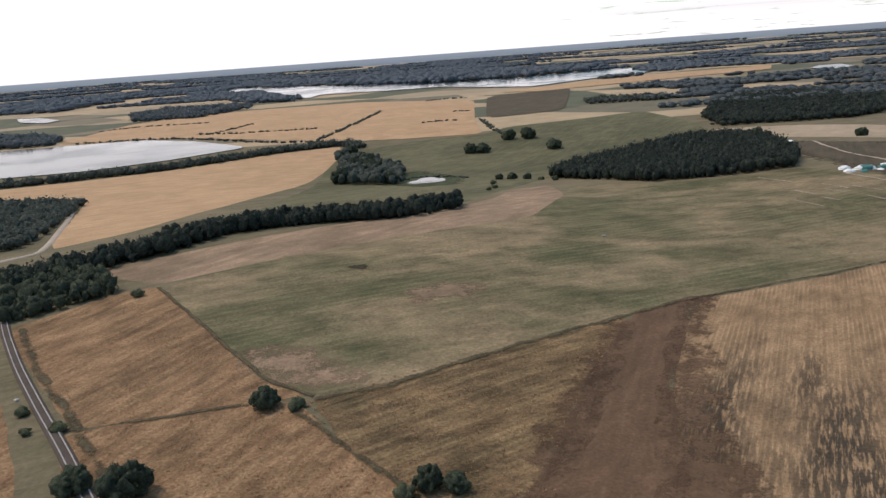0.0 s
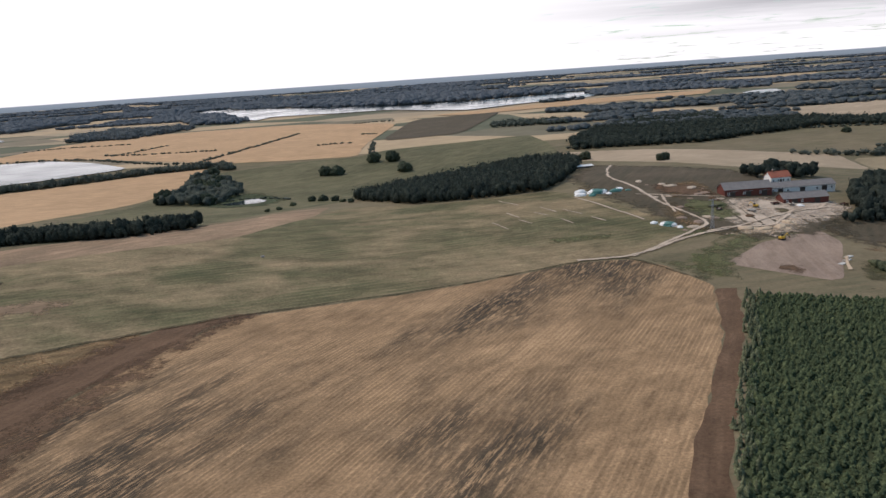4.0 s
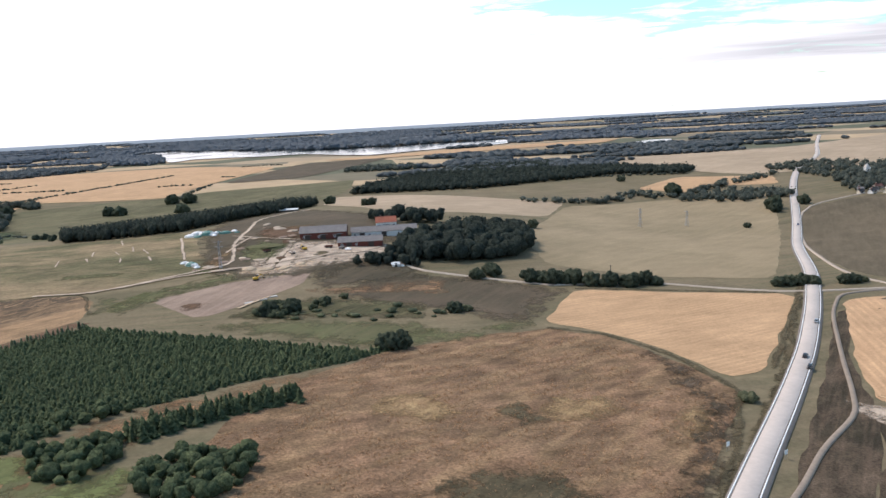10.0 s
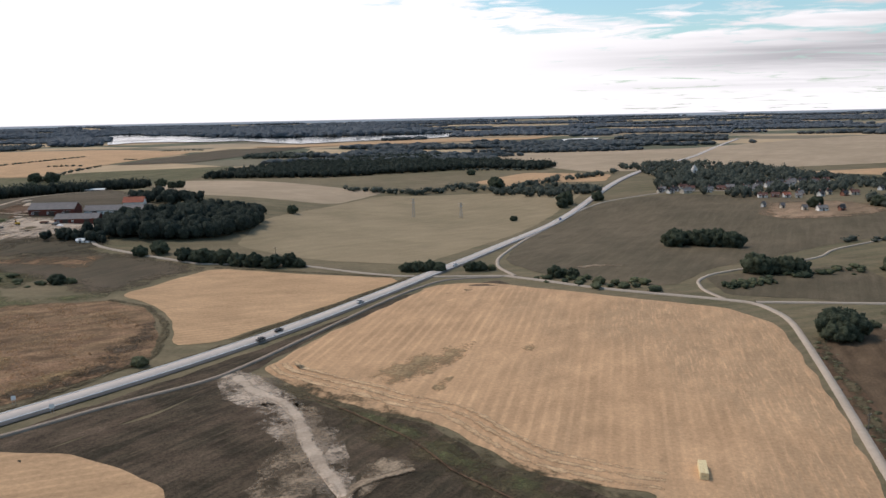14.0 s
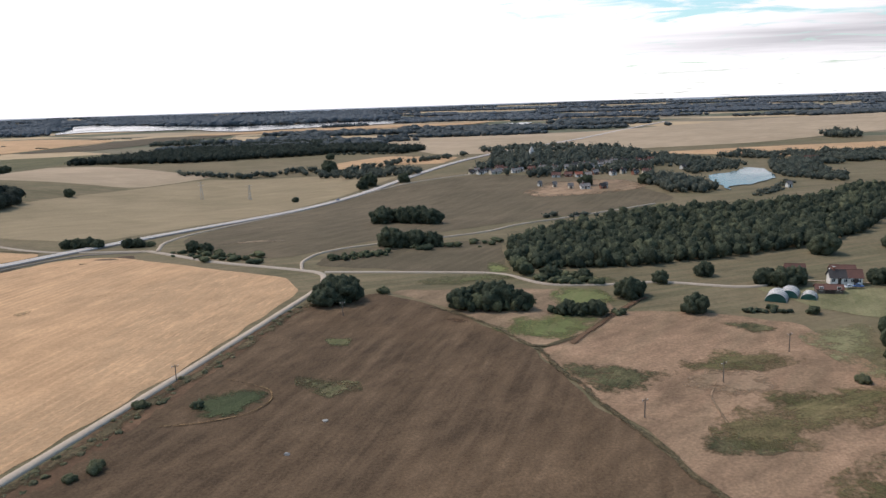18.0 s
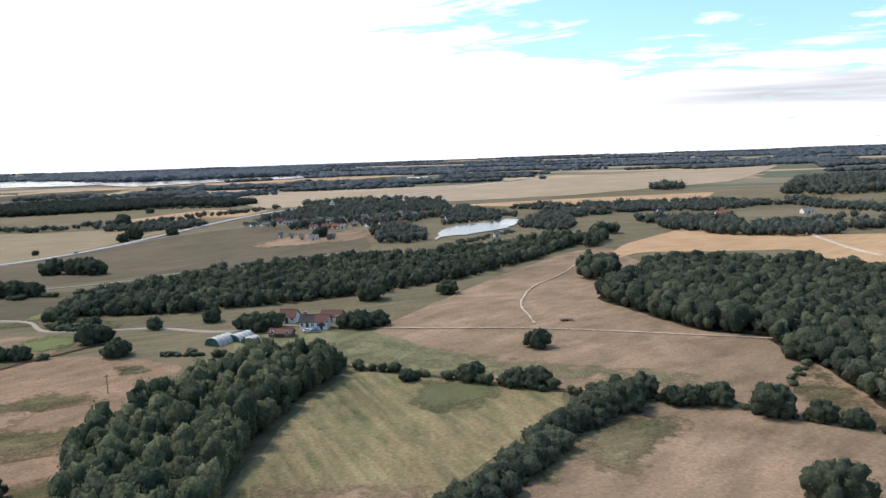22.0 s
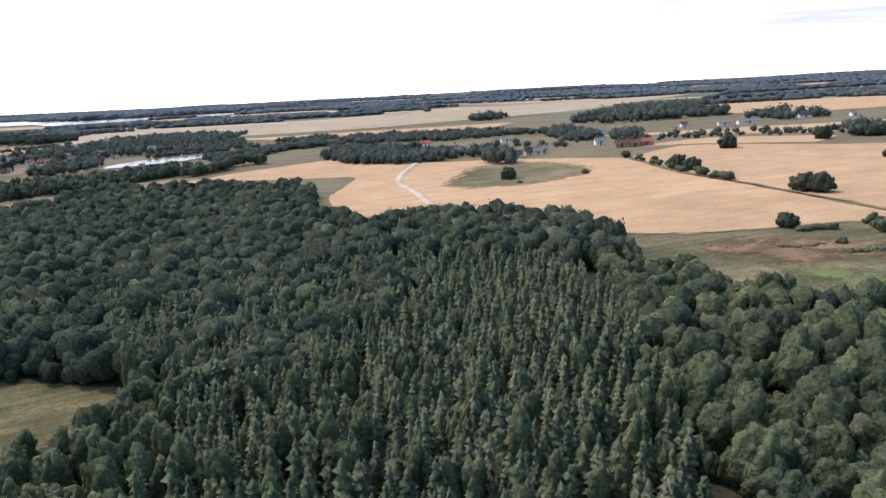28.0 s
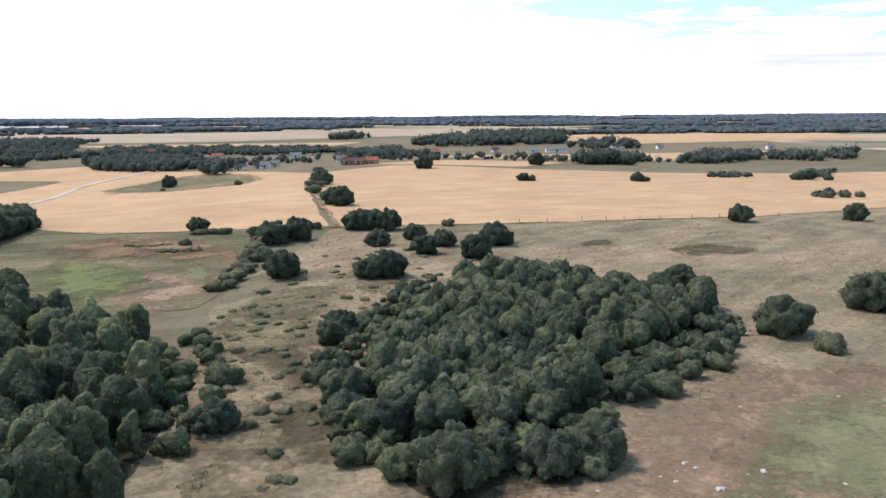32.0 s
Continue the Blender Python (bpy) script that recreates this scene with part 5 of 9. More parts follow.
    wood("scrub_south", "dense green bushes at the hill's foot", "sapling", scatter([(247.8, 97.5), (254.8, 85.9), (261.5, 87.2), (264.3, 98.9), (259.1, 105.8), (252.7, 100.6)], 1.7, 17), NEAR, 1.35, 1.1, 17, 0.5)
    wood("scrub_south", "green bushes and young conifers at the hill's foot", "sapling", scatter([(268.1, 93.4), (272.2, 84.2), (279, 80), (286.6, 85.1), (285.8, 98.9), (273.0, 98.3)], 1.8, 19), NEAR, 1.3, 1.1, 19, 0.5)
    wood("wood_east", "wide broadleaf wood north of the lane", "deepwood", scatter([(598.3, 195.5), (634, 195.5), (682.6, 210.1), (700.4, 217.6), (731.7, 241.9), (765.7, 285.1), (800.3, 341.3), (777.6, 345.6), (745.2, 313.2), (712.8, 298.1), (672.3, 294.3), (642.6, 280.8), (615.6, 256.5), (600.5, 232.2)], 2.05, 18, 0.75), FAR + MID[:3], 2.5, 1.6, 18, 0.55)
    wood("trees_village_east", "dark tree line beyond the lake", "darkwood", belt([(810, 486), (863.7, 518.4), (925.1, 545.4), (995.1, 550.8)], 21.6, 5.4, 21), FAR, 3.2, 3.8, 21)
    wood("wood_spur", "broadleaf copse running down between two fields", "oak", scatter([(662, 81), (671.2, 59.4), (676.1, 21.6), (692.3, 21.6), (690.7, 82.1), (695.5, 106.9), (703.1, 125.8), (693.9, 132.3), (678.2, 129.6), (668.5, 110.7)], 2.1, 22), NEAR, 3.3, 1.6, 22, 0.5)
    wood("hedge_tunnels", "low clipped dark hedge before polytunnels", "deepwood", belt([(653.5, 145.2), (658.5, 144.4), (663.5, 143.8)], 1.2, 0.8, 91), NEAR, 0.75, 1.0, 91, 0.25, category="hedge")
    hedge = [(724.7, 54), (730.6, 62.6), (734.4, 68), (739.8, 75.6), (746.3, 86.4), (753.8, 94), (760.9, 102.1)]
    wood("hedge_hay", "thick green hedge of small trees", "deepwood", belt(hedge, 5.4, 1.05, 23), NEAR, 1.75, 1.5, 23, 0.5, category="hedge")
    wood("hedge_north", "hedge of small trees along a meadow", "oak", belt([(705.2, 126.4), (723.6, 116.6), (734.9, 111.2), (744.1, 106.9), (752.2, 102.6), (761.9, 101.5)], 2.2, 2.7, 24), NEAR, 1.4, 1.4, 24, category="hedge")
    wood("hedge_oaks", "low hedge joining field trees", "oak", belt([(761.9, 100.4), (774.4, 95.6), (785.2, 87.5), (793.8, 82.6), (801.4, 75.6)], 1.6, 1.9, 25), NEAR, 0.9, 1.1, 25, category="hedge")
    wood("hedge_south", "low overgrown hedge between dry fields", "oak", belt([(817, 65.9), (824, 59.9), (826.7, 51.8), (828.4, 42.1), (831.1, 32.4), (832.7, 10.8)], 2.2, 1.7, 26), NEAR, 1.1, 1.1, 26, category="hedge")
    wood("hedge_up", "low hedge climbing to the wood", "oak", belt([(790, 99.4), (793.8, 104.8), (799.2, 112.3), (803, 117.7)], 1.4, 1.6, 27), NEAR, 0.8, 0.9, 27, category="hedge")
    big = [(773.3, 195.5), (790, 150.1), (803.5, 141.5), (805.7, 116.6), (802.4, 76.7), (817, 70.2), (831.6, 72.4), (852.1, 55), (866.8, 46), (883.7, 43), (897.7, 39), (907.1, 29), (914.7, 32.4), (933, 81), (909.6, 96.1), (884.3, 70.2), (863.7, 108), (889.3, 178.2), (876.6, 245.7), (828.9, 265.7), (810, 253.8), (785.7, 216)]
    wood("wood_great", "great broadleaf forest with rounded dark crowns", "deepwood", scatter(big, 2.5, 28, 0.75), NEAR, 2.9, 1.9, 28, 0.5)
    wood("wood_conifer", "spruce forest within the broadleaf forest", "spruce", scatter([(863.7, 108), (884.3, 70.2), (909.6, 94.5), (930.3, 96.1), (958.4, 84.2), (961.6, 56.2), (962.1, 23.8), (958.1, 0), (956.1, -24), (909.6, -21.6), (906.5, 27), (886.8, 48.6), (868.9, 81)], 2.1, 29), SPRUCE, 6.0, 6.4, 29, 0.26)
    wood("wood_birch_edge", "pale birch wood mixed among spruces", "birch", scatter([(896.8, 36), (906.5, 28.1), (910.9, -24), (867.6, -24), (859.9, 0), (873.3, 7), (886.5, 11), (895.9, 18)], 2.4, 30), BIRCH, 2.7, 1.45, 30)
    wood("wood_birch_scatter", "pale birches standing among spruces", "birch", scatter([(889.3, 51.3), (925.1, 81), (960, 64.8), (962.7, 16.2), (951.9, -21.6), (909.6, -21.6)], 5.0, 31), BIRCH, 3.0, 1.15, 31)
    wood("wood_back", "dark broadleaf forest behind the spruces", "deepwood", scatter([(863.7, 108), (889.3, 175.5), (909.6, 141.5), (931.9, 146.9), (951.9, 139.3), (968.1, 126.9), (972.4, 86.4), (960, 85.3), (930.3, 98.3), (909.6, 97.2)], 2.5, 32), NEAR, 3.2, 2.0, 32, 0.4)
    wood("wood_inner", "dark broadleaf trees deep in the forest", "deepwood", scatter([(857.5, 122.5), (875.7, 130.6), (901.8, 112.0), (913.9, 99.8), (910.1, 68.5), (892.7, 69.2), (871.2, 77.3)], 2.7, 41), NEAR, 3.1, 2.2, 41, 0.4)
    wood("wood_last", "mixed broadleaf forest with pale crowns", "birch", scatter([(963.8, 84.2), (974.6, 86.4), (982.1, 70.2), (999.4, 58.3), (1011.3, 43.2), (1024.8, 35.6), (1032.9, 33.5), (1039.4, 21.6), (1044.8, 9.7), (1049.1, -21.6), (954.6, -21.6), (960, 21.6)], 3.8, 33, 0.45), BIRCH, 2.6, 1.75, 33, 0.42)
    wood("wood_last_dark", "dark oaks within the mixed forest", "oak", scatter([(965.4, 81), (982.1, 69.1), (999.4, 56.2), (1011.3, 41), (1031.8, 31.3), (1042.6, 5.4), (1046.4, -21.6), (962.7, -21.6)], 4.3, 34, 0.5), NEAR, 2.75, 2.05, 34, 0.42)
    wood("copse_last", "thick copse of dark broadleaf trees on the common", "oak", scatter([(1063, 14), (1065.5, 28), (1069, 46), (1074, 62), (1082, 69), (1092, 62), (1101, 53), (1109.5, 51), (1109, 43), (1100, 33), (1092, 24), (1087, 16), (1084, 6), (1078, 2), (1068, 4)], 2.0, 35, 0.75), NEAR, 2.2, 1.45, 35, 0.5)
    wood("hedge_common", "hedge of shrubs running up to grain fields", "bramble", belt([(1034.6, 60), (1034.0, 75.5), (1033.3, 88.5), (1030.8, 98.6), (1030.5, 106)], 3.6, 1.5, 36), NEAR, 0.95, 1.15, 36, 0.4, category="hedge")
    wood("hedge_common_trees", "dark small trees at a hedge's head beside grain", "oak", belt([(1029.0, 106), (1029.4, 112), (1033, 115.5), (1040, 117)], 3.2, 1.7, 37), NEAR, 1.5, 1.4, 37, 0.35, category="hedge")
    wood("scrub_meadow", "low pale green shrubs in a dry meadow", "bramble", belt([(1003.2, 97.0), (1007, 96), (1011.5, 97.6)], 1.5, 0.8, 38), NEAR, 0.5, 0.95, 38, 0.3, category="shrub")
    wood("scrub_meadow", "low pale green shrubs in a dry meadow", "bramble", belt([(1012.5, 90.6), (1016, 89.6), (1019.4, 91.6)], 1.6, 0.8, 39), NEAR, 0.55, 0.95, 39, 0.3, category="shrub")
    wood("scrub_meadow", "spreading grey-green scrub beside grain", "bramble", belt([(1013.6, 111.0), (1016, 111.8), (1020, 111.4)], 2.2, 0.9, 40), NEAR, 0.85, 1.1, 40, 0.3, category="shrub")
    wood("hedge_grain", "line of bushes between grain fields", "oak", belt([(1024.8, 194.4), (1019.9, 226.8), (1014.5, 270), (1011.3, 286.2)], 4.3, 3.8, 37), NEAR, 1.7, 1.9, 37, category="hedge")
    wood("scrub_common", "low scrub bushes on a dry common", "bramble", scatter([(1044, 20), (1062, 30), (1072, 60), (1066, 92), (1046.4, 86.4), (1040, 48)], 3.4, 38, 0.9), HALF, 0.34, 0.62, 38, 0.7, "scrub")
    # floors coloured dark so that gaps between trees look shaded
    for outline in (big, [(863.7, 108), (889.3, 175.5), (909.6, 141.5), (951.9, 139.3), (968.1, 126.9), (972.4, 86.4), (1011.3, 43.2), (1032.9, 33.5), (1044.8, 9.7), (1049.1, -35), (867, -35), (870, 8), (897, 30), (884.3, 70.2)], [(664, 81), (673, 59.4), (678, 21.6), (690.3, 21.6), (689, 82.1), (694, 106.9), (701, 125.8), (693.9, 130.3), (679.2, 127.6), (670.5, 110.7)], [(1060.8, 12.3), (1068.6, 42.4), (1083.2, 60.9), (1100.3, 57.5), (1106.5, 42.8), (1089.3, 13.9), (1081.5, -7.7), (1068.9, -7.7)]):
        patch("forest_floor", "leaf litter under dense trees, darkened for their shade", "litter", outline, wobble=1.6, category="forest floor")
    for k, (label, outline, gap, tall) in enumerate((
            ("dark wood between far grain fields", [(-493.6, 1182.0), (-386.5, 1166.8), (-345.4, 1318.1), (-363.4, 1420), (-440, 1440), (-540, 1470), (-560, 1340)], 9.0, 5.2),
            ("dark wood beyond a lake", [(-516.3, 868), (-464.7, 872), (-484.7, 946.0), (-561.2, 1030), (-700, 1060), (-720, 900)], 7.0, 4.6),
            ("dark wooded spit before a far lake", [(-579.7, 1900), (-403.0, 1500), (-290, 1440), (-285, 1500), (-340.0, 1600), (-540, 1960)], 11.0, 5.0),
            ("dark wood along a far shore", [(-382.5, 2266.2), (-196.8, 1935), (-4.7, 1775), (180, 1760), (320, 1850), (420, 1900), (380, 2100), (-4.3, 2400), (-277.9, 2600)], 17.0, 6.5),
            ("dark wood far off beyond fields", [(-1029.7, 1737.1), (-867.4, 1677.3), (-900, 2150), (-704.1, 2330), (-760, 2600), (-1300, 2500), (-1352.0, 2200)], 17.0, 6.0))):
        # leaf colours here carry the haze of distance
        wood("wood_northwest", label, "farwood" if k < 2 else "hazewood", scatter(outline, gap, 60 + k, 0.7), FAR if k < 2 else TINY, tall, gap * 0.72, 60 + k, 0.35)
    # the distance
    rng = np.random.default_rng(77)
    for k in range(420):
        d = 800 * (4850 / 800) ** rng.uniform(0, 1)
        x = rng.uniform(-0.66 * d - 150, 0.68 * d + 1080)
        if d < 1700 and x < 180:
            d = 1700 + (d - 800) * 2.2
        w, h = rng.uniform(25, 135) * (0.6 + d / 2200), rng.uniform(10, 42) * (0.6 + d / 2200)
        out = [(x + w * math.cos(a) * rng.uniform(0.7, 1.2), d + h * math.sin(a) * rng.uniform(0.7, 1.2)) for a in np.arange(0, 6.28, 0.6)]
        gap = 6.5 + d / 260
        px, py = scatter(out, gap, 100 + k)
        free = np.ones(len(px), bool)
        for o in CLEARINGS:
            free &= ~inside(px, py - gap * 1.5, o) & ~inside(px, py, o)
        # haze is in the leaf colour, stronger beyond 1500 m
        wood("far_wood", "wood far off in open country, haze put into its colour", "farwood" if d < 1500 else "hazewood", (px[free], py[free]), TINY, 2.6 + d / 1500, gap * 0.70, 100 + k)
    for k in range(14):
        if k % 3 == 1:
            continue
        x = -3900 + k * 760
        # horizon trees, paled in colour as if by haze
        wood("far_ridge_wood", "wooded ridge on the horizon, its colour paled for haze", "hazewood", scatter([(x, 4650), (x + 800, 4620), (x + 800, 4880), (x, 4880)], 26, 300 + k), TINY, 3.0, 16.0, 300 + k)


woods()


# ---- where houses stand: x, y, turn, length, wall, roof ----
VILLAGE = [(588, 484, 14, 4.3, "cream_wall", "dark_roof"), (594, 481, 28, 5.0, "white_wall", "dark_roof"), (607, 484, 32, 4.1, "cream_wall", "grey_roof"), (622, 485, 30, 4.3, "white_wall", "grey_roof"), (630, 487, -25, 5.7, "brick_wall", "maroon_roof"), (638, 492, -14, 6.3, "brick_wall", "grey_roof"), (646, 486, 23, 5.9, "white_wall", "grey_roof"), (655, 490, -17, 4.0, "white_wall", "grey_roof"), (672, 492, 24, 4.2, "white_wall", "grey_roof"), (680, 500, -7, 4.5, "white_wall", "grey_roof"), (688, 512, -14, 6.3, "white_wall", "grey_roof"), (706, 516, -6, 3.7, "brick_wall", "grey_roof"), (716, 520, 34, 4.0, "white_wall", "maroon_roof"), (642, 446, -6, 6.0, "white_wall", "maroon_roof"), (662, 440, -21, 4.5, "cream_wall", "grey_roof"), (668, 452, 19, 4.5, "brick_wall", "grey_roof"), (686, 452, 20, 4.1, "cream_wall", "dark_roof"), (692, 444, 22, 4.6, "brick_wall", "dark_roof"), (644, 392, 10, 3.0, "cream_wall", "grey_roof"), (661, 385, 12, 3.4, "brick_wall", "dark_roof"), (599, 488, 10, 5.5, "white_wall", "dark_roof"), (604, 479, 30, 9, "cream_wall", "grey_roof"), (611, 491, -10, 5, "white_wall", "maroon_roof"), (618, 479, 15, 6, "white_wall", "grey_roof"), (662, 503, 0, 5, "white_wall", "dark_roof"), (666, 497, 20, 5.5, "white_wall", "grey_roof"), (650, 446, -15, 5.5, "brick_wall", "maroon_roof"), (656, 444, 10, 5, "white_wall", "red_roof"), (651.5, 387.5, 4, 6.0, "white_wall", "grey_roof"), (678, 445, 25, 4.5, "white_wall", "dark_roof"), (694, 524, 5, 6, "white_wall", "grey_roof"), (701, 523, -8, 6, "cream_wall", "dark_roof"), (700, 448, 0, 6, "cream_wall", "maroon_roof"), (628, 409, 30, 2.4, "white_wall", "grey_roof"), (636, 402, 15, 2.6, "cream_wall", "grey_roof"), (663, 388, 10, 2.4, "white_wall", "grey_roof"), (723, 533, 0, 5, "white_wall", "maroon_roof"), (730, 472, 30, 4, "white_wall", "dark_roof"), (592, 492, -20, 4.4, "white_wall", "grey_roof"), (608, 500, 10, 6.5, "cream_wall", "maroon_roof"), (647, 479, 0, 5, "white_wall", "grey_roof"), (670, 503, 15, 5, "white_wall", "grey_roof"), (683, 520, 0, 6, "white_wall", "dark_roof"), (712, 526, 12, 5, "cream_wall", "maroon_roof"), (755, 364, 20, 3.2, "white_wall", "grey_roof")]
FARMS = [(964.3, 319.5, -5, 5, "white_wall", "dark_roof"), (971.3, 328, 10, 4.5, "cream_wall", "dark_roof"), (975.8, 326.5, -8, 4.4, "white_wall", "grey_roof"), (979.3, 334, 0, 4, "cream_wall", "grey_roof"), (1011.3, 353, 5, 5, "white_wall", "grey_roof"), (1017.8, 328.5, 2, 5.2, "brick_wall", "maroon_roof"), (1024.3, 327, -4, 5.4, "brick_wall", "maroon_roof"), (1030.8, 330, 0, 6.0, "brick_wall", "red_roof"), (1038.3, 510, 5, 8, "white_wall", "grey_roof"), (883.5, 493, 10, 5, "cream_wall", "dark_roof"), (837, 522, 0, 9, "brick_wall", "maroon_roof"), (1059.8, 509, 0, 7, "brick_wall", "red_roof"), (1106.3, 528, 6, 5, "white_wall", "maroon_roof"), (1135.3, 523.5, -5, 9, "white_wall", "grey_roof"), (966.3, 448, 5, 7, "white_wall", "grey_roof"), (1153.3, 523, 3, 16, "white_wall", "grey_roof"), (1205.3, 546, 0, 9, "white_wall", "dark_roof"), (1235.3, 531, 10, 5, "white_wall", "grey_roof"), (1305.3, 493, 0, 5, "white_wall", "grey_roof"), (911.3, 453.5, 10, 7, "white_wall", "red_roof"), (934.7, 369.5, 15, 4, "white_wall", "grey_roof"), (954.1, 324, -5, 3, "white_wall", "grey_roof")]


def clear_of_houses(places):
    """Leaves out trees on a house or close before its front."""
    px, py = places
    free = np.ones(len(px), bool)
    for x, y, turn, length, wall, roof in VILLAGE + FARMS:
        free &= ~((np.abs(px - x) < length * 0.5 + 2.5) & (py > y - 16) & (py < y + 4))
    free &= np.array([noise.noise((x / 15, y / 15, 4.0)) > -0.2 for x, y in zip(px, py)], bool)
    return px[free], py[free]


# ---- more woods round the village and the far farms ----
def more_woods():
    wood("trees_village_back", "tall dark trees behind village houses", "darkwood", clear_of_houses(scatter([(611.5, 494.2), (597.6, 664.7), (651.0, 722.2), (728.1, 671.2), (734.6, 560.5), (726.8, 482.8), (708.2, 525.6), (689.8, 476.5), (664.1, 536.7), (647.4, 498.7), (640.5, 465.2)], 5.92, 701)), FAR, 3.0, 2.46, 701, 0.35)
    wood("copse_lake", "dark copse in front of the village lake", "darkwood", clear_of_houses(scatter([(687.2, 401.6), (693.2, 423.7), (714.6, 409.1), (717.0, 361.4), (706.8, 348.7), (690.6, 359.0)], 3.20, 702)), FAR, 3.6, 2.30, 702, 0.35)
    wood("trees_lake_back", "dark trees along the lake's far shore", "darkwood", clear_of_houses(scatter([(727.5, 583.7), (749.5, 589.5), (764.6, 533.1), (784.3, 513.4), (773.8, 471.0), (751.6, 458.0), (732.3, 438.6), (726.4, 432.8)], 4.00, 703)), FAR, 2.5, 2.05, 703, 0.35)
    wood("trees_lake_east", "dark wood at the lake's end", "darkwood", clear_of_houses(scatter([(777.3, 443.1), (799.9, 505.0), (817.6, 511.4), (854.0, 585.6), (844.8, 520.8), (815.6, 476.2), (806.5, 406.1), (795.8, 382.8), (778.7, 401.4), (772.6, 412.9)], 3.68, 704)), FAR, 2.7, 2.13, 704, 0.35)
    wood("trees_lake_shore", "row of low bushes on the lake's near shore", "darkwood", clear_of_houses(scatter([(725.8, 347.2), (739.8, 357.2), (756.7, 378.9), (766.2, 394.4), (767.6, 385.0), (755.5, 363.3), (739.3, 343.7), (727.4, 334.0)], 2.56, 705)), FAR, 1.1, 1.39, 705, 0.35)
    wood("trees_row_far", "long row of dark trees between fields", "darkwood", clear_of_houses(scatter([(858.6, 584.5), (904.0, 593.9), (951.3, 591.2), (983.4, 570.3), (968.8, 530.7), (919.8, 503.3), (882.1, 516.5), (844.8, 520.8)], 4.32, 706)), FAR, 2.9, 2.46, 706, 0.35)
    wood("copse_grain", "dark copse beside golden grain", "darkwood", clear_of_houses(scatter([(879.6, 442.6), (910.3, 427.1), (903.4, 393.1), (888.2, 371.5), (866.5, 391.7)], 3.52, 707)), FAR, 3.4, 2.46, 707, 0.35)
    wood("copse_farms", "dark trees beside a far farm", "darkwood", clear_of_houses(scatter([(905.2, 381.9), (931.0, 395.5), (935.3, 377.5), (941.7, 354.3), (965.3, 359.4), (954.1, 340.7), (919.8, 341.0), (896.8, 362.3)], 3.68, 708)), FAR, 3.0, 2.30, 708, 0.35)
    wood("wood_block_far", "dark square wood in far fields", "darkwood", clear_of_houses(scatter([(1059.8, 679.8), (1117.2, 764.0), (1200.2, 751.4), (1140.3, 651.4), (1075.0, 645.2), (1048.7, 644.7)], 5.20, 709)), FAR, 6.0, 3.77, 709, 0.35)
    wood("copse_corner", "dark copse at a field corner", "deepwood", clear_of_houses(scatter([(793.4, 314.8), (807.5, 364.7), (825.7, 389.4), (822.7, 367.4), (803.3, 325.2)], 2.88, 710)), MID, 3.2, 2.05, 710, 0.35)
    wood("copse_hollow", "dark thicket beside a dry hollow", "deepwood", clear_of_houses(scatter([(773.2, 240.0), (782.5, 263.6), (795.2, 268.3), (793.3, 245.8), (781.5, 226.7)], 2.72, 711)), MID, 3.2, 2.05, 711, 0.35)
    wood("copse_far_field", "dark copse in a wide tan field", "darkwood", clear_of_houses(scatter([(950.3, 757.3), (986.6, 757.0), (971.2, 706.8), (937.0, 706.4)], 4.80, 712)), FAR, 5.0, 3.28, 712, 0.35)
    wood("trees_road_far", "dark trees along the far road", "darkwood", clear_of_houses(scatter([(470.3, 518.8), (496.9, 526.9), (524.8, 546.6), (554.3, 511.2), (549.8, 483.6), (515.6, 489.5), (481.2, 503.6)], 4.00, 713)), FAR, 3.2, 2.46, 713, 0.35)
    wood("trees_gardens", "garden trees among village houses", "darkwood", clear_of_houses(scatter([(585, 478), (640, 440), (700, 440), (735, 540), (722, 621), (637, 594), (599, 545)], 4.32, 719)), FAR, 3.4, 2.13, 719, 0.6)
    wood("trees_farms", "trees round far farms", "darkwood", clear_of_houses(scatter([(891, 378), (950, 410), (1026, 378), (1107, 410), (1215, 378), (1188, 346), (1053, 351), (972, 356)], 8.80, 739)), FAR, 2.6, 2.13, 739, 0.4)
    wood("wood_grain_corner", "tall dark trees at a golden field's corner", "darkwood", clear_of_houses(scatter([(855.7, 378.6), (851.0, 444.4), (870.8, 433.6), (892.1, 372.9), (919.2, 349.1), (928.8, 331.5), (902.1, 333.9), (875.9, 349.9)], 3.04, 714)), FAR, 3.8, 2.38, 714, 0.35)
    wood("trees_line_farms", "dark tree line behind green pasture", "darkwood", clear_of_houses(scatter([(778.3, 561.5), (808.7, 598.5), (879.3, 585.1), (920.4, 561.3), (946.4, 565.2), (944.2, 530.9), (883.3, 539.9), (821.4, 533.5)], 4.48, 715)), FAR, 2.6, 2.30, 715, 0.35)
    wood("copse_farmyard", "dark trees beside a white farm", "darkwood", clear_of_houses(scatter([(947.2, 308.1), (952.1, 329.1), (961.0, 332.7), (963.7, 309.2), (961.1, 290.4)], 2.72, 716)), MID, 3.6, 2.21, 716, 0.35)
    wood("wood_ridge_farms", "long dark wood on a far rise", "darkwood", clear_of_houses(scatter([(1032.0, 632.8), (1068.0, 677.7), (1144.2, 680.2), (1182.2, 649.9), (1171.5, 618.7), (1115.4, 611.8), (1065.0, 605.1)], 4.80, 717)), FAR, 5.2, 3.44, 717, 0.35)
    wood("trees_manor", "dark trees round a far farm", "darkwood", clear_of_houses(scatter([(1166.8, 578.1), (1211.2, 608.0), (1224.9, 564.4), (1220.5, 527.0), (1187.8, 529.5)], 5.20, 718)), FAR, 4.6, 3.28, 718, 0.35)
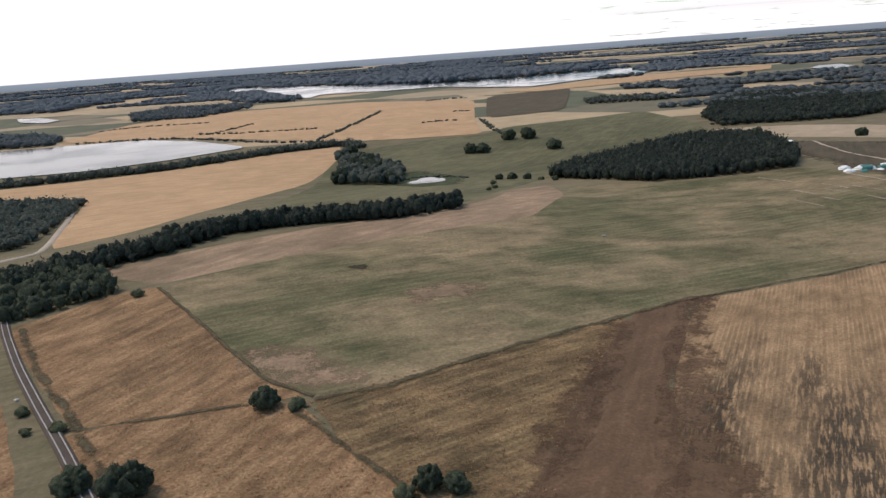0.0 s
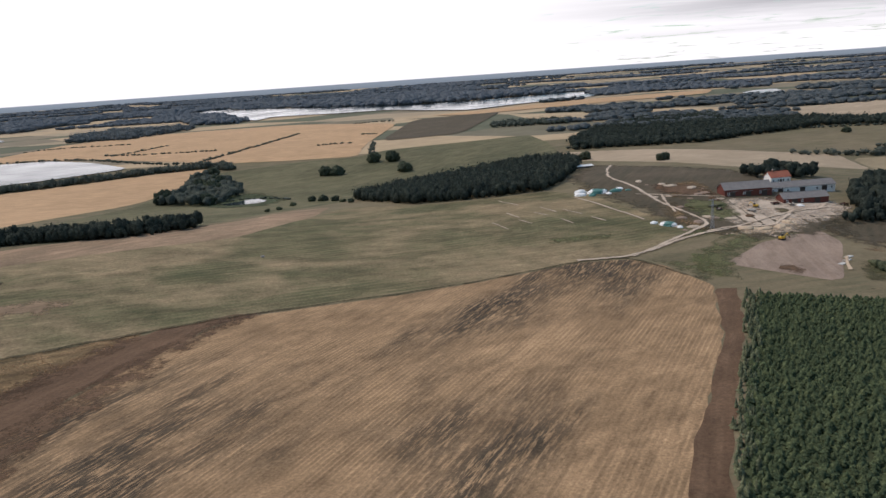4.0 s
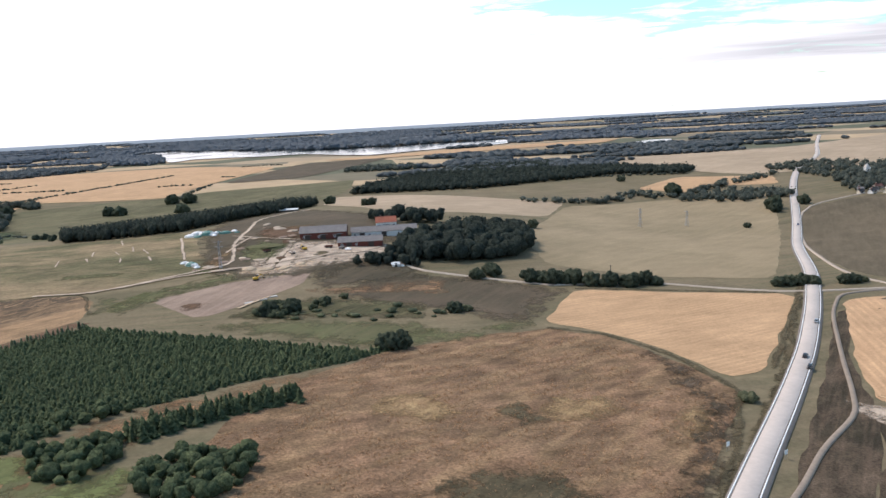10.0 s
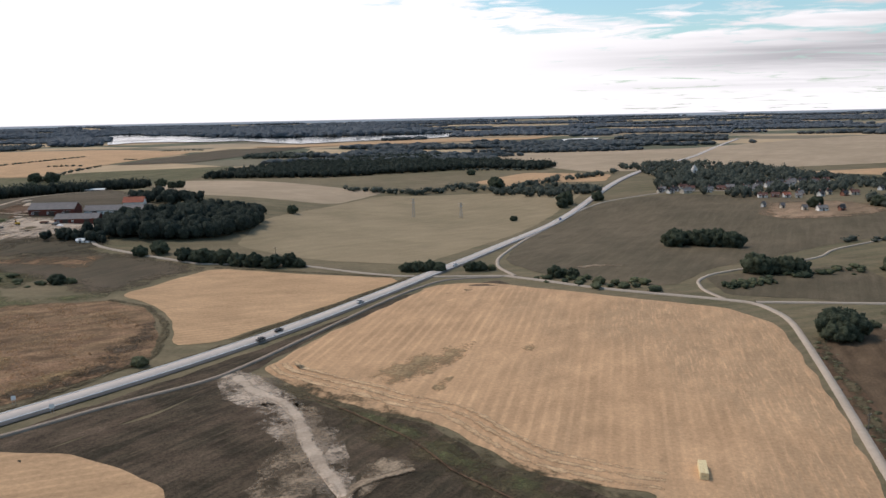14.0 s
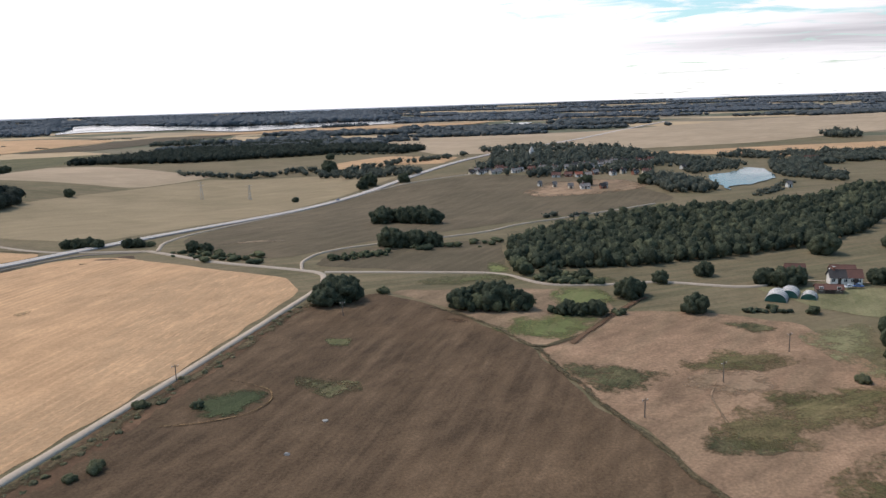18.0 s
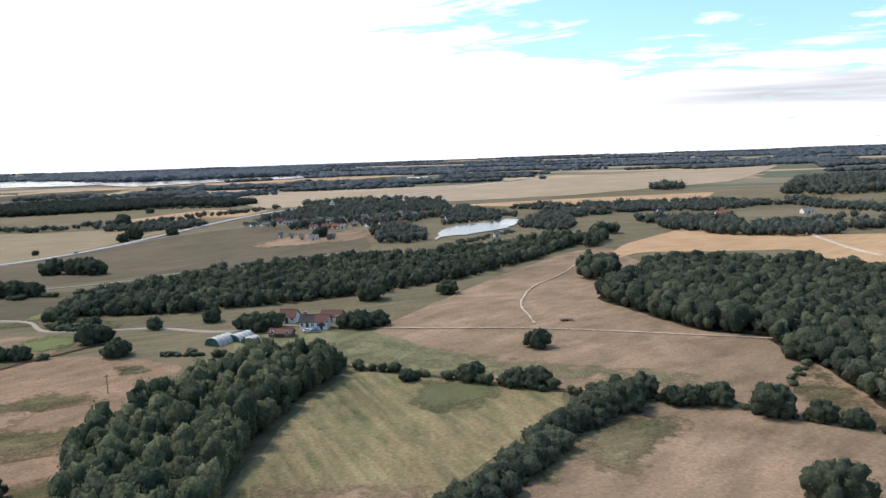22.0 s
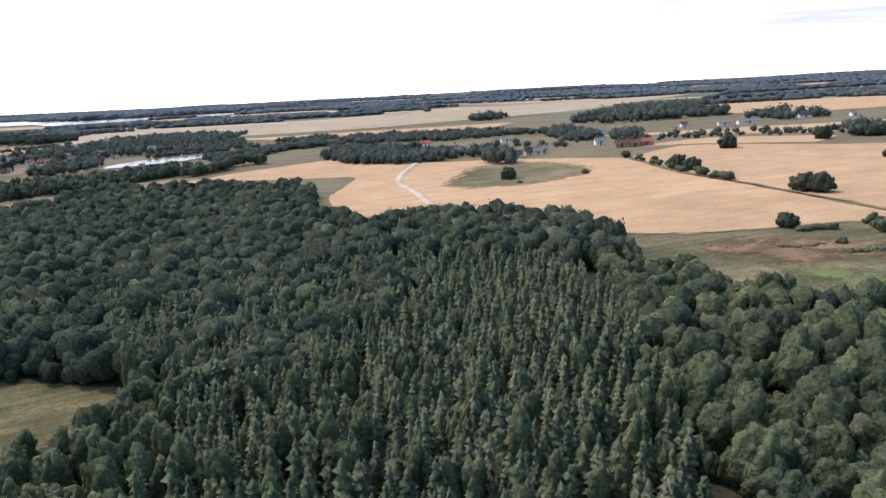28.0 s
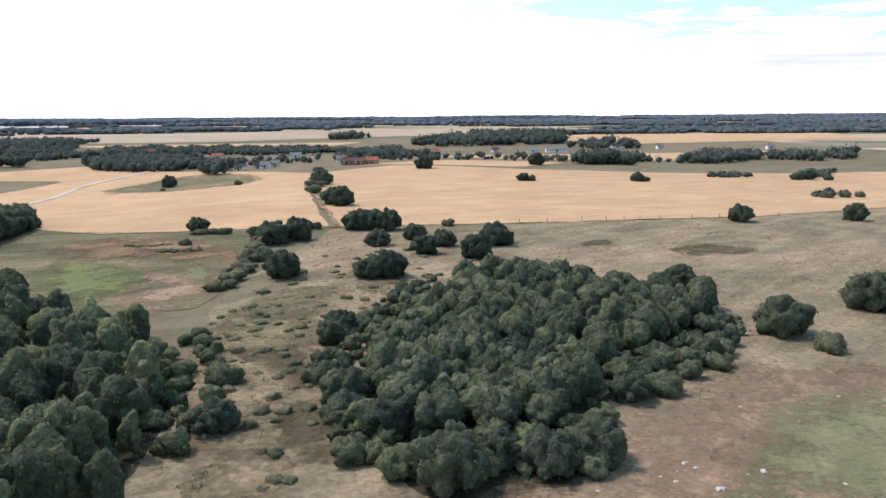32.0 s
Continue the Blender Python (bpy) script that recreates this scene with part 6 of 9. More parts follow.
    wood("copse_right_far", "dark clump in far grain", "darkwood", clear_of_houses(scatter([(1132.6, 332.3), (1170.9, 403.1), (1178.7, 395.8), (1146.7, 336.8)], 4.00, 719)), FAR, 4.4, 2.79, 719, 0.35)
    wood("trees_hamlet", "garden trees round red farm buildings", "darkwood", clear_of_houses(scatter([(1001.2, 556.8), (1025.3, 601.0), (1035.6, 544.5), (1020.5, 388.6), (1000.7, 388.8), (997.4, 480.1)], 5.12, 720)), FAR, 3.4, 2.46, 720, 0.35)
    wood("trees_hamlet_east", "dark trees beside grain fields", "darkwood", clear_of_houses(scatter([(1037.0, 458.3), (1059.7, 474.5), (1040.4, 375.5), (1022.3, 372.2)], 4.16, 721)), FAR, 3.2, 2.38, 721, 0.35)
    wood("trees_far_right", "dark copse beyond golden grain", "darkwood", clear_of_houses(scatter([(1141.3, 337.6), (1175.3, 428.1), (1189.4, 401.0), (1175.6, 342.8)], 4.00, 722)), FAR, 3.4, 2.62, 722, 0.35)
    wood("trees_far_right", "dark copse beyond golden grain", "darkwood", clear_of_houses(scatter([(1197.6, 358.8), (1246.1, 452.0), (1268.9, 434.1), (1257.7, 392.3), (1219.3, 354.3)], 4.00, 723)), FAR, 3.6, 2.79, 723, 0.35)
    wood("trees_far_right", "dark copse beyond golden grain", "darkwood", clear_of_houses(scatter([(1257.7, 392.3), (1291.8, 428.4), (1334.3, 428.1), (1309.0, 383.4), (1280.2, 370.9)], 4.32, 724)), FAR, 3.6, 2.79, 724, 0.35)
    wood("copse_in_grain", "low dark copse in golden grain", "darkwood", clear_of_houses(scatter([(1182.9, 267.8), (1201.3, 288.4), (1211.2, 285.0), (1203.7, 270.3)], 2.56, 725)), FAR, 1.3, 1.48, 725, 0.35)
    wood("copse_in_grain", "low dark copse in golden grain", "darkwood", clear_of_houses(scatter([(1216.0, 258.0), (1252.0, 316.2), (1256.1, 300.8), (1239.8, 278.0)], 2.56, 726)), FAR, 1.5, 1.56, 726, 0.35)
    wood("copse_in_grain", "low dark copse in golden grain", "darkwood", clear_of_houses(scatter([(1194.7, 196.2), (1208.5, 214.2), (1211.3, 210.9), (1200.7, 192.2)], 2.40, 727)), FAR, 1.2, 1.39, 727, 0.35)
    wood("hedge_lane", "low dark hedge across brown fields", "oak", clear_of_houses(scatter([(536.6, 213.5), (554.8, 224.9), (574.7, 239.3), (576.3, 234.0), (556.8, 218.3), (539.1, 208.3)], 1.76, 728)), MID, 1.0, 1.15, 728, 0.35)
    wood("thicket_field", "dark thicket of hawthorn in a field hollow", "oak", clear_of_houses(scatter([(581.8, 151.5), (583.8, 159.2), (591.7, 161.5), (601.7, 152.4), (600.4, 149.0), (583.9, 148.7)], 1.84, 729)), MID, 2.2, 1.48, 729, 0.35)
    wood("hedge_hollow", "low dark hedge round a green hollow", "oak", clear_of_houses(scatter([(605.3, 149.2), (611.4, 150.2), (620.9, 147.8), (626.4, 154.5), (627.3, 150.9), (622.5, 144.4), (612.0, 145.7), (606.0, 146.9)], 1.52, 730)), MID, 1.0, 1.07, 730, 0.35)
    wood("scrub_wood_edge", "low scrub at the wood's southern edge", "oak", clear_of_houses(scatter([(605.1, 181.0), (609.6, 189.1), (618.0, 183.5), (624.3, 181.4), (624.7, 174.2), (614.9, 174.9), (607.4, 175.3)], 1.92, 731)), MID, 1.0, 1.23, 731, 0.35)
    wood("scrub_corner", "dark bushes at the wood's corner", "oak", clear_of_houses(scatter([(599.9, 187.2), (599.3, 198.6), (602.7, 198.5), (604.8, 185.9)], 1.92, 732)), MID, 2.2, 1.48, 732, 0.35)
    wood("hedge_pasture", "low dark hedge above a tan pasture", "oak", clear_of_houses(scatter([(655.0, 145.7), (660.4, 147.5), (665.1, 145.4), (670.9, 143.6), (670.9, 141.3), (655.6, 142.9)], 1.44, 733)), MID, 1.1, 1.15, 733, 0.35)
    wood("scrub_slope", "thin dark scrub on the farm slope", "oak", clear_of_houses(scatter([(255.9, 205.5), (256.0, 221.6), (262.6, 223.1), (266.6, 208.4), (264.1, 203.8)], 1.92, 734)), MID, 1.3, 1.07, 734, 0.35)
    wood("scrub_slope", "thin dark scrub on the farm slope", "oak", clear_of_houses(scatter([(270.1, 218.1), (276.1, 224.5), (279.1, 211.5), (272.8, 209.9)], 2.08, 735)), MID, 1.2, 1.07, 735, 0.35)
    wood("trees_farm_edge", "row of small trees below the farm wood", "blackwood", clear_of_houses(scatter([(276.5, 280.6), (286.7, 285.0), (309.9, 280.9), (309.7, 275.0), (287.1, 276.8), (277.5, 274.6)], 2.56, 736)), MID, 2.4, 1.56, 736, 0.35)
    wood("scrub_gap", "low shrubs and brambles between wood and copse", "bramble", scatter([(1037.7, 38.6), (1042.5, 56.8), (1054.9, 33.3), (1059.9, 5.5), (1060.0, -8.7), (1052.9, -8.6), (1047.8, 14.1)], 2.2, 737, 0.95), HALF, 0.36, 0.55, 737, 0.65, "scrub")
    wood("scrub_copse_west", "leafy shrubs along the copse edge", "oak", scatter([(1056, 24), (1058, 40), (1064, 58), (1070, 66), (1069, 48), (1065, 28), (1063, 12), (1058, 14)], 2.1, 738, 0.7), NEAR, 1.0, 0.95, 738, 0.5, "scrub")
    wood("scrub_copse_south", "pale green shrubs before the copse", "birch", scatter([(1060, 8), (1066, 14), (1074, 12), (1084, 12), (1089, 14), (1085, -4), (1064, -5)], 2.4, 748, 0.7), NEAR, 1.15, 1.15, 748, 0.5, "scrub")
    wood("scrub_copse_east", "rounded shrubs thinning out from the copse", "oak", scatter([(1088, 14), (1096, 16), (1104, 24), (1112, 40), (1108, 44), (1098, 30), (1090, 22)], 2.3, 749, 0.75), NEAR, 1.1, 1.1, 749, 0.5, "scrub")
    wood("scrub_gap_edge", "green bushes thinning out from the wood", "birch", clear_of_houses(scatter([(1035.7, 25.0), (1034.2, 44.2), (1041.7, 33.6), (1049.0, 14.1), (1052.6, -5.2), (1048.9, -6.0)], 2.9, 739)), HALF, 1.1, 1.1, 739, 0.35)


more_woods()


# ---- the worked land round the farm ----
def farm_land():
    patch("weed_patch", "dark green weeds on disturbed farm soil", "lush", [(222.9, 294.9), (224.0, 308.8), (238.4, 313.3), (243.8, 301.1), (240.8, 288.9), (230.5, 281.8)], wobble=1.2, step=2.5, over=True)
    patch("yard_ruts", "churned brown soil beside the yard", "rough", [(213.5, 279.0), (212.9, 316.5), (221.5, 323.4), (224.3, 301.7), (222.2, 278.6), (225.7, 263.3), (216.9, 265.1)], wobble=1.5, step=2.5, over=True)
    patch("yard_rubble", "pale rubble spread behind the barns", "rough", [(217.5, 323.9), (226.8, 356.9), (246.8, 361.3), (245.7, 327.8), (230.6, 322.5)], wobble=1.5, step=2.5, over=True)
    patch("yard_front", "pale dusty ground before the barns", "dirt", [(243.7, 294.4), (248.6, 318.6), (265.1, 317.3), (286.2, 313.7), (289.2, 299.9), (275.6, 287.0), (260.9, 275.5), (250.1, 285.4)], wobble=1.2, step=2.5, over=True)
    patch("yard_bank", "brown grassed bank below the yard", "darksoil", [(260.5, 254.5), (264.2, 274.9), (286.0, 294.6), (299.4, 290.1), (305.8, 276.6), (298.7, 253.5), (280.4, 255.8)], wobble=1.5, step=2.5, over=True)
    patch("scrub_bank", "dark weedy scrub below the farm", "ditch", [(256.1, 205.6), (259.9, 221.6), (272.8, 229.3), (287.5, 226.7), (287.5, 213.0), (270.7, 200.0)], wobble=1.6, step=2.5, over=True)
    patch("green_corner", "fresh green grass between stubble and site", "fresh", [(203.3, 212.4), (201.7, 234.8), (210.1, 247.6), (218.5, 244.4), (214.8, 225.2), (210.4, 212.4)], wobble=1.2, step=2.5, over=True)
    patch("green_streak", "dark green streak in the meadow", "lush", [(158.1, 260.9), (160.6, 271.6), (184.8, 274.0), (187.2, 266.7), (167.3, 262.9)], wobble=1.2, step=2.5, over=True)
    ribbon("bare_scar", "short pale scar in the meadow turf", "dirt", [(147.1, 354.2), (155.3, 336.6)], 1.1, 0.22, 0.6, soft=True)
    ribbon("bare_scar", "short pale scar in the meadow turf", "dirt", [(164.9, 327.4), (170.0, 315.6)], 1.1, 0.22, 0.6, soft=True)
    ribbon("bare_scar", "short pale scar in the meadow turf", "dirt", [(173.5, 318.4), (180.1, 307.5)], 1.1, 0.22, 0.6, soft=True)
    ribbon("bare_scar", "short pale scar in the meadow turf", "dirt", [(160.7, 317.9), (166.2, 309.2)], 1.1, 0.22, 0.6, soft=True)
    ribbon("bare_scar", "short pale scar in the meadow turf", "dirt", [(148.6, 321.3), (153.5, 309.7)], 1.1, 0.22, 0.6, soft=True)
    ribbon("bare_scar", "short pale scar in the meadow turf", "dirt", [(141.1, 303.8), (147.1, 290.2)], 1.1, 0.22, 0.6, soft=True)
    ribbon("bare_scar", "short pale scar in the meadow turf", "dirt", [(153.2, 305.0), (157.7, 297.3)], 1.1, 0.22, 0.6, soft=True)
    ribbon("bare_scar", "short pale scar in the meadow turf", "dirt", [(183.4, 301.4), (187.6, 292.6)], 1.1, 0.22, 0.6, soft=True)
    ribbon("bare_scar", "short pale scar in the meadow turf", "dirt", [(170.4, 301.6), (174.2, 292.5)], 1.1, 0.22, 0.6, soft=True)
    ribbon("track_bare", "white scraped streak on graded ground", "sand", [(247.4, 216.2), (250.2, 223.2), (254.4, 231.9)], 1.6, 0.34, 0.6, soft=True)
    patch("dirt_spread", "pale trodden ground round a field gate", "dirt", [(399.6, 133.7), (412.5, 126.3), (422.0, 114.2), (430.3, 98.6), (435.6, 82.4), (427.0, 82.1), (421.4, 94.1), (412.4, 105.0), (404.3, 115.4)], wobble=1.0, step=1.6, over=True)
    patch("grass_foot", "dark green grass at the foot of a brown slope", "lush", [(283.9, 182.0), (285.6, 196.3), (303.1, 193.1), (323.4, 190.0), (341.7, 204.5), (342.6, 193.6), (324.4, 180.0), (308.5, 173.1), (293.7, 166.2)], wobble=1.5, step=3.5, over=True)
    patch("slope_dark", "dark brown worn slope", "darksoil", [(273.7, 239.1), (289.6, 267.4), (325.8, 260.4), (350.0, 247), (359, 241), (351, 225), (344.5, 205), (341, 197), (328, 199), (319.6, 213.0), (291.6, 217.3)], wobble=2.0, step=3.0, over=True)
    patch("straw_patch", "pale straw patch on a brown hill", "blond", [(335.1, 121.9), (338.1, 131.0), (350.2, 134.3), (353.9, 124.8), (346.4, 119.5), (338.7, 117.1)], wobble=2.0, step=1.6, over=True)
    patch("straw_patch", "pale straw patch on a brown hill", "blond", [(301.1, 119.5), (304.0, 131.8), (315.9, 132.1), (320.8, 121.3), (314.8, 114.7)], wobble=2.0, step=1.6, over=True)
    patch("straw_patch", "pale straw patch on a brown hill", "blond", [(359.2, 115.1), (367.7, 134.2), (372.5, 125.4), (365.8, 108.6)], wobble=1.2, step=1.4, over=True)
    patch("weed_patch", "dark weeds on a brown hill", "ditch", [(326.2, 124.3), (331.8, 130.1), (338.0, 118.0), (331.2, 114.8)], wobble=1.2, step=1.4, over=True)
    patch("weed_patch", "dark green weeds on a brown hill", "ditch", [(314.5, 92.4), (334.8, 98.0), (344.7, 81.0), (338, 70), (318.4, 76)], wobble=2.0, step=1.8, over=True)
    patch("hill_rim", "dark rough grass bank between a hill and the road", "darkrough", [(350, 72), (357.8, 82.2), (364.9, 96.3), (372.0, 111.7), (378.1, 129.6), (375.6, 151.3), (368.9, 169.1), (365.2, 165), (367.0, 147.0), (367.8, 127.3), (360.4, 104.8), (351.6, 90.7), (344, 76)], wobble=1.2, step=1.4, over=True)
    patch("grass_strip", "green grass at the foot of the farm slope", "lush", [(240.4, 195.2), (259.8, 201.7), (308.2, 201.8), (313.7, 187.1), (296.2, 171.0), (271.3, 178.7), (252.2, 187.4)], wobble=1.2, step=2.5, over=True)
    patch("grass_band", "green rough grass beside the graded site", "lush", [(201.2, 221.5), (206.6, 239.8), (221.1, 260.2), (233.2, 267.8), (236.6, 253.4), (225.9, 243.4), (215.3, 225.4), (211.8, 207.6)], wobble=1.0, step=2.0, over=True)
    patch("scrub_zone", "dark scrubby slope with stones", "swale", [(246.6, 204.2), (253.5, 225.6), (271.7, 232.9), (309.4, 222.5), (309.7, 201.8), (275.3, 203.3), (256.2, 199.9)], wobble=1.4, step=2.2, over=True)
    patch("green_nook", "bright green grass beside a grass track", "fresh", [(238.7, 88.0), (241.1, 95.7), (249.4, 97.0), (253.2, 88.0), (245.7, 82.3)], wobble=1.2, step=1.4, over=True)
    patch("green_nook", "green grass among bushes", "fresh", [(255.0, 82.3), (263.0, 88.5), (267.2, 97.5), (270.1, 82.5), (262, 72)], wobble=1.2, step=1.4, over=True)
    patch("slope_red", "reddish brown dry slope below the farm wood", "hill", [(263.3, 241.6), (279.5, 244.8), (297.9, 252.1), (317.0, 256.2), (315.9, 234.3), (289.2, 236.1), (271.4, 234.6)], wobble=1.4, step=2.5, over=True)
    patch("slope_brown_dark", "brown grassed slope below the yard", "darksoil", [(263.6, 252.2), (265.1, 270.8), (281.7, 280.7), (307.7, 275.7), (307.4, 256.0), (283.9, 248.4), (269.0, 239.7)], wobble=1.4, step=2.5, over=True)
    patch("site_stain", "darker wet stain on graded gravel", "strip", [(226.7, 219.7), (230.8, 226.0), (236.1, 224.1), (234.9, 217.6), (230.4, 212.9)], wobble=0.6, step=1.5, over=True)
    patch("yard_sand", "yellow sand spread along the yard track", "sand", [(231.2, 274.5), (237.9, 279.1), (246.4, 273.0), (253.8, 278.1), (258.5, 289.0), (261.6, 281.9), (253.6, 266.5), (240.4, 262.3)], wobble=0.8, step=1.5, over=True)
    patch("yard_dust", "pale dust before the barns", "dirt", [(244.5, 298.3), (250.3, 315.2), (263.8, 319.7), (273.1, 300.6), (284.4, 307.1), (275.6, 291.0), (263.2, 285.9), (255.8, 292.9)], wobble=0.8, step=1.5, over=True)
    patch("yard_weeds", "dark weeds within the yard", "lush", [(226.7, 298.0), (225.5, 321.3), (242.6, 318.8), (243.4, 301.5), (236.7, 290.3)], wobble=0.8, step=1.5, over=True)
    patch("yard_weeds", "dark island of weeds in the yard", "ditch", [(257.2, 291.1), (258.2, 299.8), (264.2, 300.6), (263.9, 288.8)], wobble=0.5, step=1.2, over=True)
    patch("yard_litter", "brown littered ground behind the barns", "strip", [(218.5, 341.5), (222.7, 357.7), (242.0, 352.7), (245.2, 324.8), (229.7, 324.3)], wobble=1.0, step=2.0, over=True)
    ribbon("track_yard_main", "pale dusty track into the yard", "dirt", [(220.7, 268.9), (231.6, 274.5), (246.4, 273.0), (257.9, 286.1), (265.2, 297.0), (276.2, 297.1), (285.5, 309.6)], 2.2, 0.34, 0.6, soft=True)
    ribbon("track_back", "pale dirt track behind the yard", "dirt", [(210.3, 336.5), (229.1, 327.1), (246.9, 322.0)], 1.8, 0.34, 0.6, soft=True)
    ribbon("track_rut", "pale rut across trampled soil", "dirt", [(218.0, 299.3), (219.0, 318.4), (220.7, 331.8)], 1.6, 0.34, 0.6, soft=True)
    ribbon("bare_strip", "bare pale strip in meadow turf", "dirt", [(182.7, 342.2), (195.7, 308.7), (202.9, 290.8)], 1.6, 0.24, 0.6, soft=True)
    patch("green_corridor", "fresh green grass below a lane", "fresh", [(607.0, 167.5), (611.5, 172.1), (622.7, 170.8), (624.1, 159.8), (619.2, 152.6), (610.7, 155.5)], wobble=0.8, step=1.6, over=True)
    patch("green_corridor", "fresh green grass beside a brown track", "fresh", [(590.1, 134.7), (596.6, 144.7), (608.0, 146.3), (618.0, 143.6), (615.8, 135.4), (608.5, 127.3), (596.6, 127.9)], wobble=0.8, step=1.6, over=True)
    patch("green_corridor", "green grass at the wood's corner", "fresh", [(591.1, 189.9), (590.7, 204.8), (596.4, 206.6), (599.4, 190.6)], wobble=0.8, step=2.0, over=True)
    patch("green_corridor", "olive grass between wood and lane", "lush", [(602.3, 184.4), (608.5, 198.2), (624.0, 186.4), (633.5, 179.1), (624.6, 175.1), (609.6, 176.1)], wobble=0.8, step=2.0, over=True)
    patch("earth_bare", "dark bare earth beside scrub", "strip", [(578.3, 143.2), (582.2, 145.2), (585.1, 141.9), (581.8, 140.0)], wobble=0.6, step=1.5, over=True)
    ribbon("track_brown", "brown field track between hollow and pasture", "strip", [(607.8, 124.7), (613.6, 133.6), (620.0, 143.4), (627.1, 154.5), (632.4, 159.6)], 1.8, 0.3, 0.6, soft=True)
    patch("common_green", "green rough grass between wood and copse", "meadow", [(1038.0, 33.6), (1041.6, 56.8), (1053.2, 64.2), (1057.8, 33.3), (1058.9, 5.5), (1060.8, -8.7), (1051.6, -8.6)], wobble=1.5, step=2.0, over=True)
    patch("common_straw", "dry tan grass at the copse edge", "tan", [(1091.9, 4.9), (1104.8, 19.8), (1122.0, 23.2), (1108.7, -0.2), (1096.8, -9.2), (1086.7, -9.1)], wobble=1.5, step=2.0, over=True)
    patch("ditch_weeds", "dark green weedy ditch round cut grain", "ditch", [(408.2, 128.1), (422.3, 122.5), (441.9, 110.1), (458.8, 92.6), (478.9, 81.7), (482.4, 72.6), (458.7, 71.3), (445.1, 88.4), (434.6, 98.9), (415.4, 113.7)], wobble=1.2, step=2.0, over=True)
    patch("ditch_weeds", "green weeds in a ditch beside cut grain", "lush", [(429.8, 112.0), (443.3, 104.7), (456.4, 89.2), (469.0, 80.3), (466.0, 76.6), (452.2, 86.8), (439.6, 99.3)], wobble=1.2, step=1.6, over=True)
    patch("bare_rough", "pale stony ground beside a dirt drive", "stony", [(417.7, 107.3), (419.4, 92.6), (418.8, 80.8), (416.8, 73.1), (419.9, 68.0), (436.2, 69.5), (426.9, 91.7)], wobble=1.6, step=1.8, over=True)
    patch("bare_rough", "pale stony ground at a dirt drive", "stony", [(418.0, 114.3), (426.1, 110.8), (429.2, 96.7), (428.5, 90.3)], wobble=1.2, step=1.5, over=True)
    patch("bare_rough", "pale stony ground at a side track", "stony", [(436.1, 76.3), (435.2, 89.4), (439.4, 92.2), (447.1, 88.9), (444.2, 86.0), (439.1, 82.3)], wobble=1.2, step=1.5, over=True)
    patch("drive_pad", "pale trampled pad where a drive meets the lane", "dirt", [(403.4, 124.6), (404.7, 129.2), (418.2, 116.5), (420.4, 108.8), (412.6, 110.0)], wobble=0.8, step=1.2, over=True)
    ribbon("track_side", "faint dirt track turning off a drive", "stony", [(433.8, 76.1), (435.4, 81.0), (439.0, 84.2), (443.7, 87.4)], 1.9, 0.3, 0.6, soft=True)
    ribbon("ditch_cut", "narrow dark ditch between weeds", "strip", [(419.9, 116.4), (430.4, 109.4), (441.9, 99.5), (448.1, 89.9), (455.2, 82.7), (461.0, 78.2)], 0.55, 0.34, 0.6, soft=True)
    patch("grain_worn", "dull lodged grain in a cut field", "dullgrain", [(428.5, 128.7), (434.8, 136.8), (445.0, 148.3), (455.9, 154.6), (453.3, 143.9), (446.5, 132.9), (438.7, 123.2)], wobble=1.5, step=1.8, over=True)
    patch("grain_worn", "dull spot in a cut field", "dullgrain", [(465.7, 149.0), (469.3, 153.1), (470.6, 150.0), (468.3, 146.9)], wobble=0.8, step=1.2, over=True)
    patch("grain_worn", "dull spot in a cut field", "dullgrain", [(445.3, 123.3), (447.4, 128.5), (450.4, 130.5), (449.2, 124.5), (447.3, 120.1)], wobble=0.8, step=1.2, over=True)
    patch("scrub_hollow", "dark green scrub in a dry pasture hollow", "swale", [(602.5, 112.5), (609.4, 113.4), (617.7, 110.2), (627.5, 106.4), (619.5, 99.4), (615.8, 94.5), (609.3, 98.4), (604.4, 105.8)], wobble=1.0, step=1.4, over=True)
    patch("scrub_hollow", "brown and green scrub in a dry pasture", "roughmeadow", [(627.5, 113.0), (638.1, 119.4), (650.8, 117.6), (654.6, 111.9), (643.7, 105.8), (627.2, 105.6)], wobble=1.0, step=1.6, over=True)
    patch("scrub_hollow", "dark weeds in a dry pasture", "swale", [(619.8, 74.8), (622.2, 79.6), (628.0, 81.2), (637.5, 77.4), (634.8, 72.9), (624.4, 72.0)], wobble=1.2, step=1.3, over=True)
    patch("hollow_olive", "olive grass swale in a tan pasture", "roughmeadow", [(623.6, 80.5), (631.9, 90.5), (639.6, 96.6), (650.1, 98.2), (663.8, 99.2), (662.3, 85.0), (647.3, 79.6), (637.3, 73.0), (626.1, 74.1)], wobble=1.5, step=1.8, over=True)
    patch("hollow_olive", "olive grass swale in a tan pasture", "roughmeadow", [(631.2, 60.4), (642.7, 70.6), (650.4, 74.6), (666.7, 75.6), (669.0, 66.4), (660.1, 52.0), (631.7, 52.1)], wobble=1.5, step=1.8, over=True)
    patch("hollow_olive", "olive grass bank in a tan pasture", "grass", [(657.3, 127.1), (676.6, 134.8), (666.4, 95.1), (660.8, 100.7), (658.0, 117.7)], wobble=1.5, step=1.8, over=True)
    patch("scrub_hollow", "small green weedy hollow in a dry pasture", "swale", [(644.0, 137.6), (650.6, 136.5), (656.2, 131.4), (649.7, 127.6)], wobble=0.8, step=1.0, over=True)
